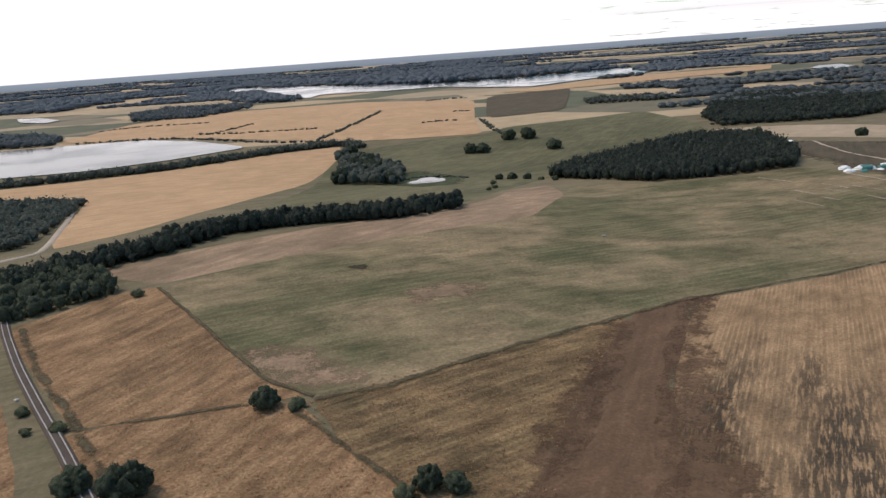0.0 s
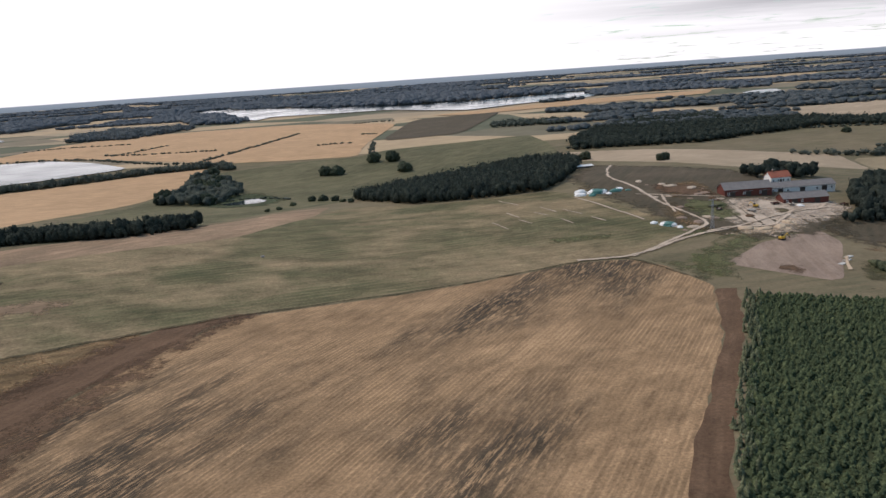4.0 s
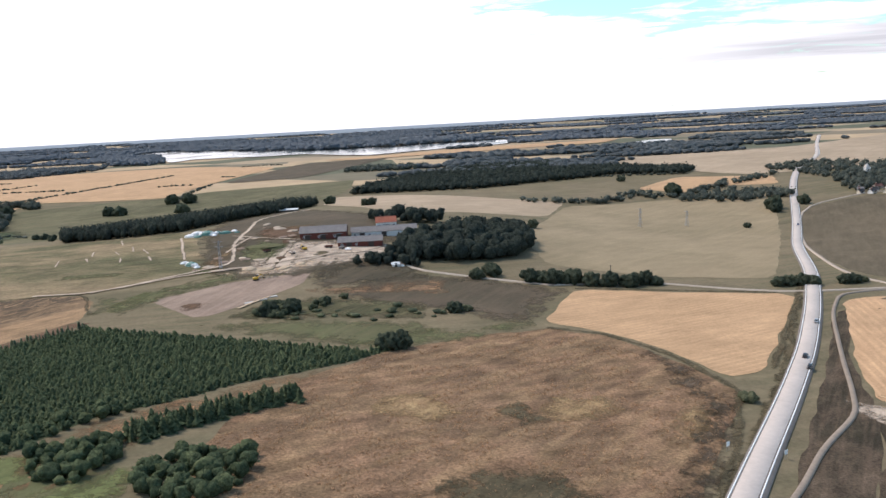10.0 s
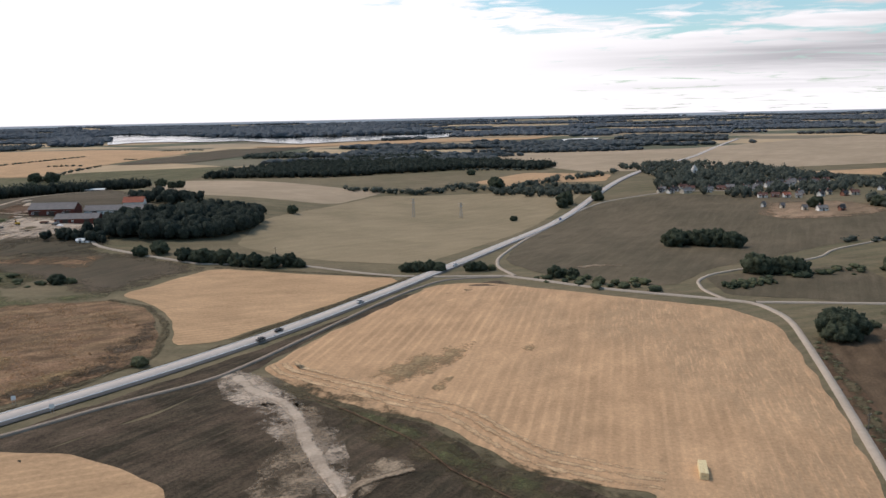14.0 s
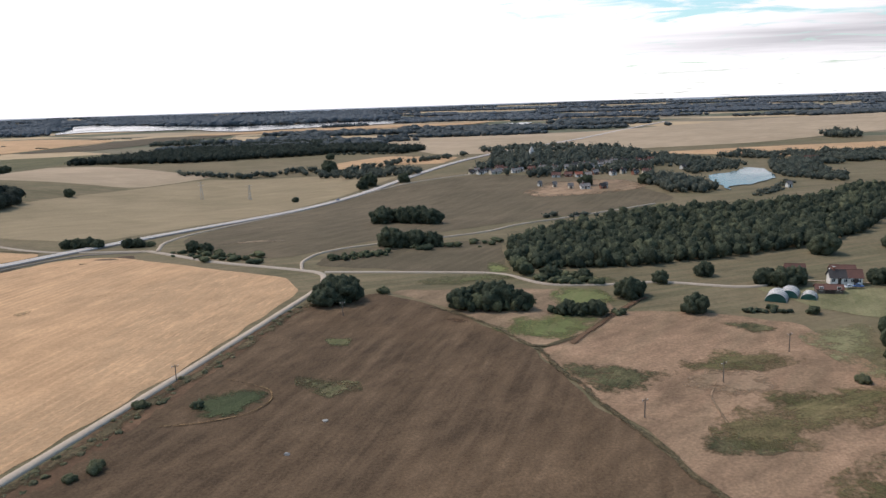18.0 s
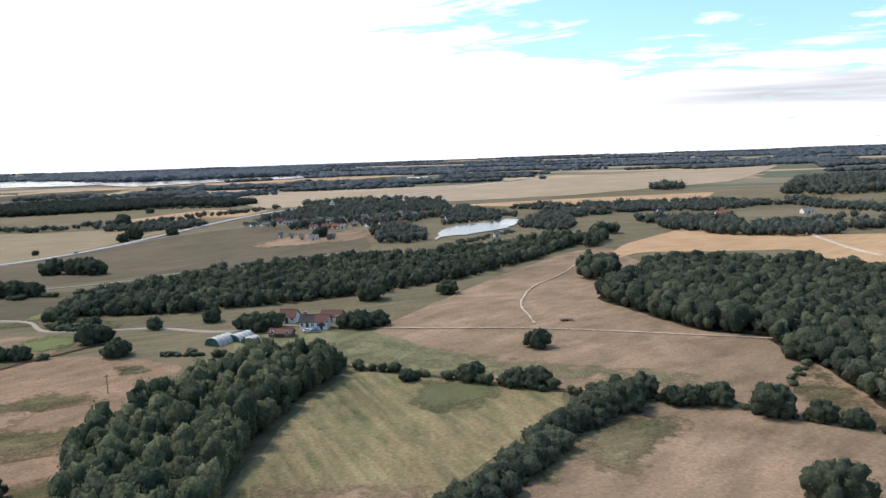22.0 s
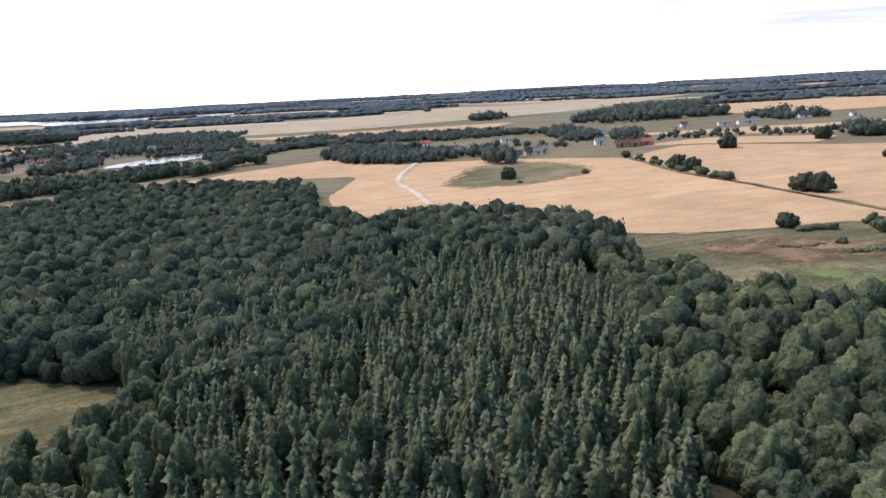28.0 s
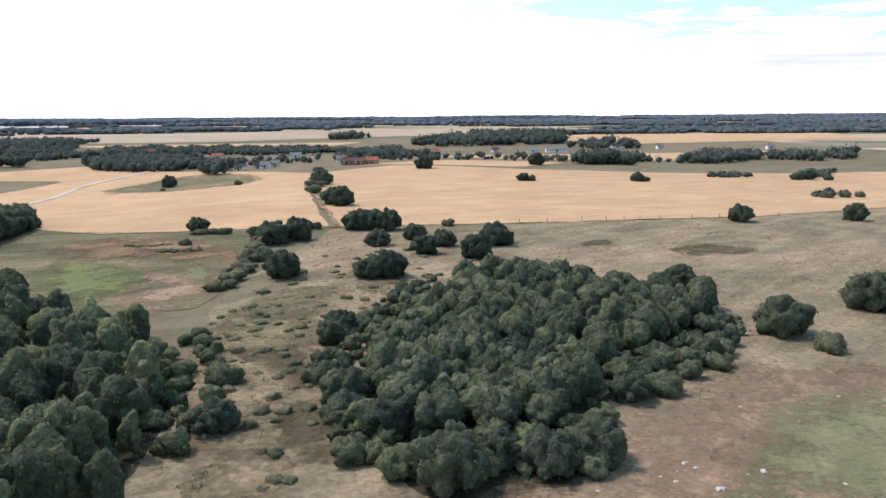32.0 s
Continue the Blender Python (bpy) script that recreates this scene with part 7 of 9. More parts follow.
    patch("grass_pocket", "dark green wet hollow in ploughed land", "darkgrass", [(532.9, 93.8), (536.9, 101.2), (543.9, 101.6), (547.0, 98.6), (546.6, 94.2), (543.9, 88.8), (537.2, 86.8)], wobble=0.8, step=1.2, over=True)
    patch("grass_pocket", "green wet spot in ploughed land", "swale", [(549.5, 107.4), (557.1, 106.0), (563.4, 104.6), (565.0, 98.2), (558.9, 96.2), (550.9, 101.4)], wobble=1.0, step=1.2, over=True)
    patch("grass_pocket", "faint green spot in ploughed land", "lush", [(551.6, 129.9), (559.2, 130.0), (558.6, 123.5), (553.5, 123.9)], wobble=0.8, step=1.2, over=True)
    ribbon("path_loop", "pale worn edge round a wet hollow", "rough", [(531.5, 84.6), (539.1, 86.2), (545.2, 89.4), (548.1, 94.7), (547.4, 100.4), (541.1, 103.8), (536.7, 105.6)], 0.5, 0.26, 0.5, soft=True, dense=0.5)
    patch("green_hollow", "fresh green grass below field bushes", "fresh", [(589.6, 135.4), (596.3, 140.7), (607.2, 144.5), (613.7, 139.8), (610.2, 128.7), (600.4, 129.6)], wobble=1.0, step=2.0, over=True)
    patch("green_hollow", "fresh green grass between bushes", "fresh", [(605.2, 161.8), (611.9, 170.9), (623.1, 167.7), (624.1, 157.8), (618.5, 149.4), (609.6, 152.5)], wobble=1.0, step=2.0, over=True)
    patch("green_hollow", "green grass beside a lane", "lush", [(565.2, 176.2), (576.5, 187.2), (598.7, 191.7), (601.2, 182.8), (585.1, 176.9)], wobble=1.0, step=2.5, over=True)
    patch("worn_pole_ground", "bare pinkish ground round a pole", "tan", [(625.6, 99.1), (630.3, 108.4), (641.3, 106.8), (643.8, 98.8), (633.4, 93.6)], wobble=1.4, step=1.5, over=True)
    ribbon("path_cattle", "narrow pale path worn in dry grass", "tan", [(632.6, 101.9), (628.3, 94.3), (627.9, 83.5)], 0.6, 0.26, 0.5, soft=True, dense=0.5)
    patch("hay_green", "green end of a hay meadow", "lush", [(716.4, 101.9), (719.6, 115.5), (730.5, 116.7), (736.8, 107.6), (731.7, 96.8), (722.1, 95.9)], wobble=1.5, step=1.8, over=True)
    patch("hay_bare", "worn tan end of a hay meadow", "tan", [(694.6, 69.0), (704.0, 69.2), (722.7, 65.9), (722.2, 59.0), (696.0, 61.3)], wobble=1.2, step=1.8, over=True)
    patch("hedge_grass", "olive grass along a thick hedge", "hay", [(734.4, 66.7), (742.2, 78.5), (753.7, 91.4), (763.1, 94.7), (758.9, 84.1), (748.5, 75.6), (739.5, 64.4)], wobble=1.4, step=1.8, over=True)
    patch("bank_green", "green grass bank below a hedge", "meadow", [(742.9, 71.4), (747.0, 86.1), (762.9, 93.5), (768.4, 87.0), (759.4, 74.6), (751.9, 64.3)], wobble=1.5, step=2.0, over=True)
    patch("straw_nook", "straw and olive grass in a nook of the wood", "roughmeadow", [(788.8, 95.0), (795.2, 84.0), (800.5, 78.0), (803.1, 96.3), (805, 114), (801.9, 116.0)], wobble=1.0, step=2.0, over=True)
    patch("field_green_band", "green grass between hedges and a tan field", "grass", [(693.0, 134.4), (701.6, 159.3), (715.8, 147.3), (735, 133), (752, 123.5), (775.9, 114), (786, 104), (770, 105), (748, 113), (726, 121)], wobble=2.0, step=2.5, over=True)
    patch("common_corner", "green and tan rough grass on the common", "grass", [(1091, -9), (1096.2, 0.1), (1101.0, 8.7), (1107.8, 12.9), (1122, 16), (1116, -4), (1108, -12)], wobble=2.0, step=2.0, over=True)
    patch("worn_patch", "worn pinkish ground on a tan field", "tan", [(778.0, 62.2), (791.5, 65.2), (803.0, 58.4), (797.7, 48.5), (784.1, 51.0)], wobble=1.5, step=2.0, over=True)
    patch("meadow_fresh", "fresh green grass in a dry meadow", "fresh", [(994, 84.5), (1001.5, 83.5), (1007.7, 81.4), (1018.4, 70), (1022.6, 61.5), (1017, 49), (1006.5, 54), (998, 68)], wobble=1.5, step=1.6, over=True)
    patch("meadow_dry", "tan dry grass with worn spots", "tan", [(1017.3, 70.2), (1026.5, 80), (1033, 73.5), (1035.4, 58.1), (1030.7, 42.7), (1020.5, 50.6)], wobble=1.5, step=1.6, over=True)
    patch("meadow_yellow", "yellowish grass in a dry meadow", "grass", [(1022.0, 81.1), (1030.5, 72.4), (1031.8, 61.7), (1024.0, 66.5)], wobble=1.2, step=1.4, over=True)
    patch("scrub_grass", "green and brown scrubby grass on the common", "meadow", [(1037.7, 40.7), (1042.9, 43.4), (1053.2, 43.5), (1052.6, 38.3), (1043.8, 35.8)], wobble=1.2, step=1.5, over=True)
    patch("scrub_grass", "green rough grass on the common", "meadow", [(1052.3, 79.8), (1062.3, 90.4), (1066.5, 59.4), (1059.9, 52.5), (1053.6, 66.7)], wobble=1.2, step=1.8, over=True)
    patch("scrub_grass", "green rough grass among shrubs", "ditch", [(1044.6, 29.1), (1052.9, 31.3), (1059.5, 21.4), (1058.0, 13.4), (1052.0, 19.7)], wobble=1.2, step=1.5, over=True)
    patch("scrub_grass", "green rough grass among shrubs", "ditch", [(1054.6, 10.5), (1059.2, 13.4), (1063.9, 5.4), (1063.9, -2.9), (1059.4, -2.9)], wobble=1.2, step=1.5, over=True)
    patch("meadow_tan", "tan dry grass across a meadow", "hill", [(983.0, 97.2), (994.3, 109.8), (1015.0, 105.2), (1031.4, 89.7), (1030.7, 74.9), (1011.1, 84.6), (997.4, 80.0)], wobble=1.5, step=2.0, over=True)
    patch("scrub_grass", "dark weeds on the common", "ditch", [(1115.8, 93.1), (1128.1, 100.0), (1137.2, 94.4), (1131.9, 88.3), (1120.0, 86.6)], wobble=1.0, step=1.8, over=True)
    patch("scrub_grass", "dark weeds on the common", "ditch", [(1097.7, 99.2), (1106.3, 103.7), (1107.2, 98.6), (1100.0, 94.5)], wobble=1.0, step=1.8, over=True)


farm_land()


# ---- things: common builders ----
def part(name, bm, material, parent, label=""):
    """Links a bmesh as one mesh object under a thing or a part."""
    me = bpy.data.meshes.new(name)
    bm.to_mesh(me)
    bm.free()
    me.materials.append(material)
    ob = new(name, me)
    ob.parent = parent
    if label:
        ob["label"] = label
    return ob


def share(name, me, parent, m=None, label=""):
    ob = new(name, me)
    ob.parent = parent
    if m is not None:
        ob.matrix_local = m
    if label:
        ob["label"] = label
    return ob


def thing(name, x, y, angle, label, category, group="", up=0.0, size=1.0):
    ob = new(name)
    ob.empty_display_size = 0.3
    ob.matrix_world = Matrix.Translation(at(x, y, up)) @ pose(0, 0, 0, 0, 0, angle) @ Matrix.Diagonal((size, size, size, 1))
    return tagged(ob, label, category, group)


def box(bm, x0, x1, y0, y1, z0, z1, bevel=0.0):
    made = bmesh.ops.create_cube(bm, size=1.0, matrix=Matrix.Translation(((x0 + x1) / 2, (y0 + y1) / 2, (z0 + z1) / 2)) @ Matrix.Diagonal((x1 - x0, y1 - y0, z1 - z0, 1)))
    if bevel:
        edges = {e for v in made["verts"] for e in v.link_edges}
        bmesh.ops.bevel(bm, geom=list(edges), offset=bevel, segments=1, affect="EDGES")
    return bm


def boxes(*dims, bevel=0.0):
    bm = bmesh.new()
    for d in dims:
        box(bm, *d, bevel=bevel)
    return bm


def rod(bm, a, b, r0, r1=None, n=7):
    a, b = Vector(a), Vector(b)
    turn = (b - a).to_track_quat("Z", "Y").to_matrix().to_4x4()
    bmesh.ops.create_cone(bm, cap_ends=True, segments=n, radius1=r0, radius2=r0 if r1 is None else r1, depth=(b - a).length, matrix=Matrix.Translation((a + b) / 2) @ turn)
    return bm


def rods(*lines, n=7):
    bm = bmesh.new()
    for line in lines:
        rod(bm, *line, n=n)
    return bm


MAT.update({
    "red_wall": ribbed_mat("red_brown_boards", (0.16, 0.055, 0.042), (0.11, 0.040, 0.032), 0, 0.18, 0.85),
    "white_wall": plain_mat("white_render", (0.78, 0.76, 0.72), (0.66, 0.64, 0.60), 1.5, 0.85),
    "cream_wall": plain_mat("cream_render", (0.62, 0.55, 0.44), (0.52, 0.46, 0.37), 1.5, 0.85),
    "brick_wall": plain_mat("red_brick_wall", (0.27, 0.12, 0.08), (0.21, 0.09, 0.065), 3.0, 0.9),
    "grey_roof": ribbed_mat("grey_fibre_cement", (0.25, 0.225, 0.21), (0.17, 0.155, 0.147), 0, 0.25, 0.95),
    "dark_roof": ribbed_mat("dark_roof_tiles", (0.075, 0.07, 0.07), (0.05, 0.046, 0.046), 1, 0.22, 0.8),
    "red_roof": ribbed_mat("orange_red_tiles", (0.38, 0.135, 0.085), (0.28, 0.10, 0.066), 1, 0.22, 0.8),
    "maroon_roof": ribbed_mat("dull_red_tiles", (0.17, 0.088, 0.070), (0.12, 0.066, 0.055), 1, 0.22, 0.8),
    "white_sheet": plain_mat("white_tarpaulin", (0.82, 0.80, 0.77), (0.68, 0.66, 0.63), 1.2, 0.9, spec=0.05),
    "green_sheet": plain_mat("green_tarpaulin", (0.07, 0.19, 0.16), (0.05, 0.14, 0.12), 1.2, 0.5),
    "glass": plain_mat("window_glass", (0.03, 0.035, 0.04), (0.04, 0.045, 0.05), 1.0, 0.08, 0.0, 0.6),
    "frame": plain_mat("white_window_paint", (0.80, 0.80, 0.78), (0.72, 0.72, 0.70), 3.0, 0.6),
    "door": plain_mat("dark_door_boards", (0.07, 0.05, 0.042), (0.05, 0.038, 0.032), 3.0, 0.8),
    "wood": plain_mat("grey_weathered_wood", (0.17, 0.14, 0.115), (0.115, 0.095, 0.08), 4.0, 0.9),
    "zinc": plain_mat("galvanised_steel", (0.42, 0.43, 0.44), (0.32, 0.33, 0.34), 3.0, 0.5, 0.7),
    "bale": plain_mat("straw_bale", (0.74, 0.61, 0.37), (0.60, 0.47, 0.25), 6.0, 0.95, rise=0.03),
    "rubber": plain_mat("black_rubber", (0.022, 0.022, 0.022), (0.03, 0.03, 0.03), 5.0, 0.9),
    "rim": plain_mat("wheel_metal", (0.45, 0.45, 0.46), (0.38, 0.38, 0.39), 3.0, 0.35, 0.8),
    "carblack": plain_mat("black_car_paint", (0.016, 0.016, 0.018), (0.02, 0.02, 0.022), 1.0, 0.25, 0.0, 0.6),
    "carwhite": plain_mat("white_car_paint", (0.75, 0.76, 0.77), (0.72, 0.73, 0.74), 1.0, 0.25, 0.0, 0.6),
    "carblue": plain_mat("blue_car_paint", (0.07, 0.14, 0.34), (0.06, 0.12, 0.30), 1.0, 0.25, 0.0, 0.6),
    "carsilver": plain_mat("silver_car_paint", (0.42, 0.43, 0.44), (0.40, 0.41, 0.42), 1.0, 0.3, 0.5, 0.6),
    "lamp_glass": plain_mat("lamp_glass", (0.75, 0.75, 0.72), (0.7, 0.7, 0.68), 1.0, 0.1),
    "yellow": plain_mat("yellow_machine_paint", (0.60, 0.36, 0.04), (0.50, 0.29, 0.035), 2.0, 0.45),
    "stone": plain_mat("pale_limestone", (0.50, 0.455, 0.40), (0.36, 0.33, 0.285), 3.0, 0.9, rise=0.05),
    "greystone": plain_mat("grey_field_stone", (0.30, 0.28, 0.26), (0.22, 0.205, 0.19), 3.0, 0.9, rise=0.05),
    "concrete": plain_mat("pale_concrete", (0.50, 0.47, 0.43), (0.40, 0.375, 0.34), 1.5, 0.9),
    "tuft": leaf_mat("dry_grass_blades", (0.36, 0.25, 0.13), (0.28, 0.20, 0.10), (0.45, 0.33, 0.18), 6),
    "greentuft": leaf_mat("green_grass_blades", (0.19, 0.185, 0.08), (0.15, 0.155, 0.065), (0.27, 0.24, 0.12), 6),
})


# ---- single trees and bushes ----
def tree_meshes():
    rng = np.random.default_rng(41)
    made = []
    for k in range(8):
        v, f = broad_crown(rng, 46, 22, 0.056, rng.uniform(0.80, 0.96), 3, 0.34, 0.92, 1.18, 0.72)
        v[:, 2] -= 0.30
        crown = tri_mesh("crown", v, f, MAT["single"])
        bm = bmesh.new()
        rod(bm, (0, 0, -0.15), (0.02, 0.01, 0.75), 0.085, 0.055, 8)
        for j in range(6):
            a = j * 1.05 + rng.uniform(-0.3, 0.3)
            z = 0.32 + 0.07 * j
            rod(bm, (0.01, 0.0, z), (math.cos(a) * 0.5, math.sin(a) * 0.5, z + rng.uniform(0.3, 0.55)), 0.035, 0.012, 5)
        trunk = bpy.data.meshes.new("trunk")
        bm.to_mesh(trunk)
        bm.free()
        trunk.materials.append(MAT["bark"])
        made.append((trunk, crown))
    bushes = []
    for k in range(5):
        v, f = broad_crown(rng, 12, 34, 0.075, 0.66, 2, 0.2, 0.95, 1.16)
        v = v * (1, 1, 1)
        v[:, 2] -= 0.18
        crown = tri_mesh("foliage", v, f, MAT["shrub"])
        bm = bmesh.new()
        for j in range(5):
            a = j * 1.3
            rod(bm, (0.03 * math.cos(a), 0.03 * math.sin(a), -0.1), (math.cos(a) * 0.45, math.sin(a) * 0.45, 0.7), 0.03, 0.01, 5)
        stems = bpy.data.meshes.new("stems")
        bm.to_mesh(stems)
        bm.free()
        stems.materials.append(MAT["bark"])
        bushes.append((stems, crown))
    return made, bushes


TREES, BUSHES = tree_meshes()
COUNT = [0]


def plant(places, label, bush_label, group):
    for x, y, r in places:
        COUNT[0] += 1
        k = COUNT[0]
        rng = random.Random(k)
        bush = r < 1.9
        size = min(r, 6.5) * 1.12
        ob = thing("bush" if bush else "tree", x, y, rng.uniform(0, 360), bush_label if bush else label, "bush" if bush else "tree", group)
        tall = rng.uniform(0.9, 1.12)
        ob.scale = (size, size, size * tall * (1.0 if bush else 1.05))
        a, b = (BUSHES[k % 5] if bush else TREES[k % 8])
        share("stems" if bush else "trunk", a, ob)
        share("foliage" if bush else "crown", b, ob)


def single_trees():
    plant([(-101.1, 223.1, 1.8), (-96.3, 146.7, 1.5), (-90.7, 137.6, 1.2), (-70.1, 115.6, 3.0), (-59.3, 112.7, 3.9), (-41.9, 141.6, 2.7), (-35.1, 140.1, 1.8), (-7.1, 109.4, 2.2), (-2.6, 108.5, 2.0), (-11, 107.5, 1.7), (-84, 138, 1.7)], "dark green tree at a field corner", "dark bush beside the railway", "trees by the railway")
    plant([(-70, 560, 6), (-58, 548, 6), (-66, 585, 6), (-84, 631, 6), (-73.3, 491.4, 6), (-40.5, 481.5, 5), (17.2, 611.1, 4.8), (27.4, 611.2, 5.2), (52.9, 663.0, 5.5), (70.2, 661.0, 6.0), (84.4, 603.7, 6), (20.1, 401.7, 1.5), (23.8, 413.8, 1.7), (25.0, 444.5, 1.8), (30.9, 476, 2.4), (38.9, 473.2, 2.8), (47.9, 466.0, 2.5), (55, 452, 1.8), (62, 440, 2.0), (206.2, 534.4, 4.2), (222, 540, 4), (258, 470, 3), (262, 474, 3)], "round dark tree in rough pasture", "low bush on a bank", "trees in the pasture")
    plant([(259.8, 208.0, 2.9), (266.6, 211.4, 2.6), (275.0, 222.0, 1.9), (280.4, 229.3, 1.7), (301.2, 169.7, 3.0), (304.5, 171, 2.6), (318.2, 211.6, 2.4), (322, 213, 1.8), (326.3, 257.7, 2.7), (332.3, 262.4, 3.2), (346.3, 252.5, 3.4), (351, 251.5, 3.0), (354.0, 250.0, 3.6), (358, 250.5, 3.0), (361.2, 250.1, 3.8), (367.6, 247.4, 3.1), (374.1, 246.6, 3.5), (381.1, 245.4, 3.4), (387.0, 248.3, 3.0), (391, 247, 2.4)], "tall dark tree in a line along a farm lane", "rounded bush on a slope", "trees along the farm lane")
    plant([(359.4, 378.4, 2.8), (380.3, 131.4, 1.8), (432.0, 240.2, 2.3), (436, 241, 2.5), (440.3, 241.3, 2.6), (444, 240, 2.2), (455.5, 241.2, 2.3), (459, 242, 2.5), (463, 243, 1.8), (484.8, 229.5, 2.4), (487.6, 231, 2.0), (490.5, 227.5, 2.2), (498.0, 218.6, 1.8), (503, 216.5, 1.5), (509, 213.5, 1.4), (493, 222, 1.2), (516.7, 446.6, 3.6), (519.9, 457.5, 5.0), (482.6, 402.9, 2.0), (542.3, 465.8, 3.7), (461.5, 637.6, 3.5), (479.0, 537.3, 5.5)], "dark roadside tree with a round crown", "dark shrub by the roadside", "roadside trees")
    plant([(545.8, 299.9, 5.0), (553.2, 304.1, 4.4), (557.9, 298.1, 5.0), (563, 297, 4.5), (569.0, 293.2, 4.6), (556.2, 235.0, 4.4), (561, 235, 3.6), (566.2, 235.0, 3.8), (572, 236, 3.4), (546.6, 156.8, 3.6), (549.4, 159.2, 4.6), (552.4, 161.6, 4.0), (548.6, 162.2, 4.5), (561.1, 167.9, 1.6), (524.7, 92.8, 1.3), (527.9, 69.5, 1.4), (535.3, 92.8, 1.2), (525.5, 66.5, 1.0)], "dense dark tree in a clump in open fields", "dark shrub in open fields", "field clump")
    plant([(583.3, 153.0, 3.6), (588, 155, 3.4), (592.4, 153.2, 4.4), (598.1, 151.7, 2.9), (609.5, 185.2, 2.6), (609.6, 146.8, 2.3), (613, 146, 2.2), (616.6, 145.8, 2.6), (619.3, 181.4, 2.1), (627.6, 160.2, 3.2), (630, 163, 3), (640.0, 175.4, 2.1), (641.4, 146.3, 3.2), (654.6, 182.6, 2.5), (669.0, 142.9, 1.3), (654.5, 62, 2.5), (655.9, 66.8, 2.3), (658.4, 99.7, 1.3), (654.0, 400.1, 4.0), (687.3, 396.4, 4.0)], "broad green tree by a country lane", "green bush in a dry hollow", "trees by the lane")
    plant([(699.4, 129.5, 2.3), (700.7, 207.4, 4.2), (701.5, 166.5, 3.6), (706, 168, 3.2), (697, 168, 2.8), (672, 168, 3.4), (668, 171, 3), (676, 170, 3), (716.8, 116.2, 1.9), (730.0, 114.5, 2.6), (726.3, 213.0, 3.3), (739.1, 109.9, 2.6), (743.5, 108.8, 2.7), (747.4, 138.1, 3.0), (752.7, 91.4, 3.2), (758.2, 94.1, 3.4), (762.7, 100.5, 3.0), (767.7, 96.0, 2.2), (770.7, 95.4, 2.5), (775.6, 95.6, 3.0), (776.6, 55.4, 4.1), (782.6, 88.7, 3.4), (789.1, 99.8, 1.4), (789.9, 85.2, 2.3), (794.2, 82.3, 2.1), (804.1, 121.6, 3.6), (823.6, 59.0, 2.6), (818.7, 64.7, 1.6), (827.0, 48.7, 2.0), (829.6, 43.7, 1.5), (825.6, 53.5, 1.5)], "broad dark oak in a dry tan field", "low green bush on a field edge", "field oaks")
    plant([(955.8, 245.8, 2.9), (959.3, 230, 1.0), (985.8, 240.8, 1.6), (1012.0, 115.6, 2.3), (1015.4, 97.5, 1.1), (1020.4, 234.8, 3.2), (1023.3, 227, 3), (1034, 98.8, 3.2), (1038.3, 103, 2.8), (1031.3, 105, 2.6), (1035.8, 82.1, 1.8), (1036.9, 164.0, 3.6), (1039.8, 160.0, 3.4), (1042.9, 67.8, 3.0), (1049.8, 116.1, 3.0), (1053.8, 117, 3.2), (1057.3, 115.5, 2.8), (1056.7, 96.7, 2.4), (1058.1, 67.8, 2.5), (1061.5, 68.4, 2.7), (1064.2, 103.2, 2.4), (1067.1, 88, 2.6), (1070.7, 95.8, 2.2), (1071.6, 121.2, 1.4), (1077.3, 84, 2.8), (1082, 98.3, 3.2)], "dark spreading tree on a dry common", "green shrub on a dry common", "trees on the common")
    plant([(1057.7, 36, 2.0), (1057.2, 17.9, 1.3), (1047.6, 17.5, 1.8), (1050.5, 6.1, 1.9), (1062.1, 10.6, 2.3), (1066.3, 4, 2.4), (1072.3, -5.5, 2.6), (1080.3, -2.5, 2.2), (1084, -1.5, 2.3), (1090.3, 12.3, 1.9), (1093.8, 13.8, 1.8), (1088.3, 22, 1.7), (1104.3, 26, 1.6), (1110.4, 63.5, 2.0), (1115.1, 34.3, 3.1), (1117.7, 27.2, 1.8), (1133.1, 46.7, 3.3), (1136.3, 44, 2.6), (1147.2, 133.3, 2.9), (1178.9, 137.4, 2.9), (1110.5, 62.2, 2.1), (1094.6, 14.1, 1.7), (1102.1, 21.5, 1.6), (1062.6, 7.9, 2.1), (1057.4, 31.3, 1.9), (1050.6, 5.4, 2.0), (1080.2, -3, 2.3), (1076.5, -2, 1.9)], "bushy green tree at the edge of a copse", "low green shrub in rough grass", "copse edge")
    plant([(1059.2, 292.9, 3.8), (1100.5, 235.9, 2.2), (1103.8, 236.5, 1.8), (1147.2, 242.4, 2.4), (1150.8, 243.5, 1.8), (1115.3, 322.0, 3.8), (1144.3, 335, 4), (1150.3, 338, 4), (1158.3, 340, 4), (1164.3, 338, 3.6), (1188.3, 275, 1.7), (1193.3, 277, 1.8), (1199.3, 278, 1.8), (1205.3, 277, 1.7), (1200, 194.2, 1.8), (1206.3, 196, 1.8), (1212.3, 197, 1.6), (1220.3, 262, 2.4), (1226.3, 264, 2.6), (1233.3, 262, 2.0)], "dark tree among golden grain", "low dark copse bush in golden grain", "copses in the grain")


single_trees()


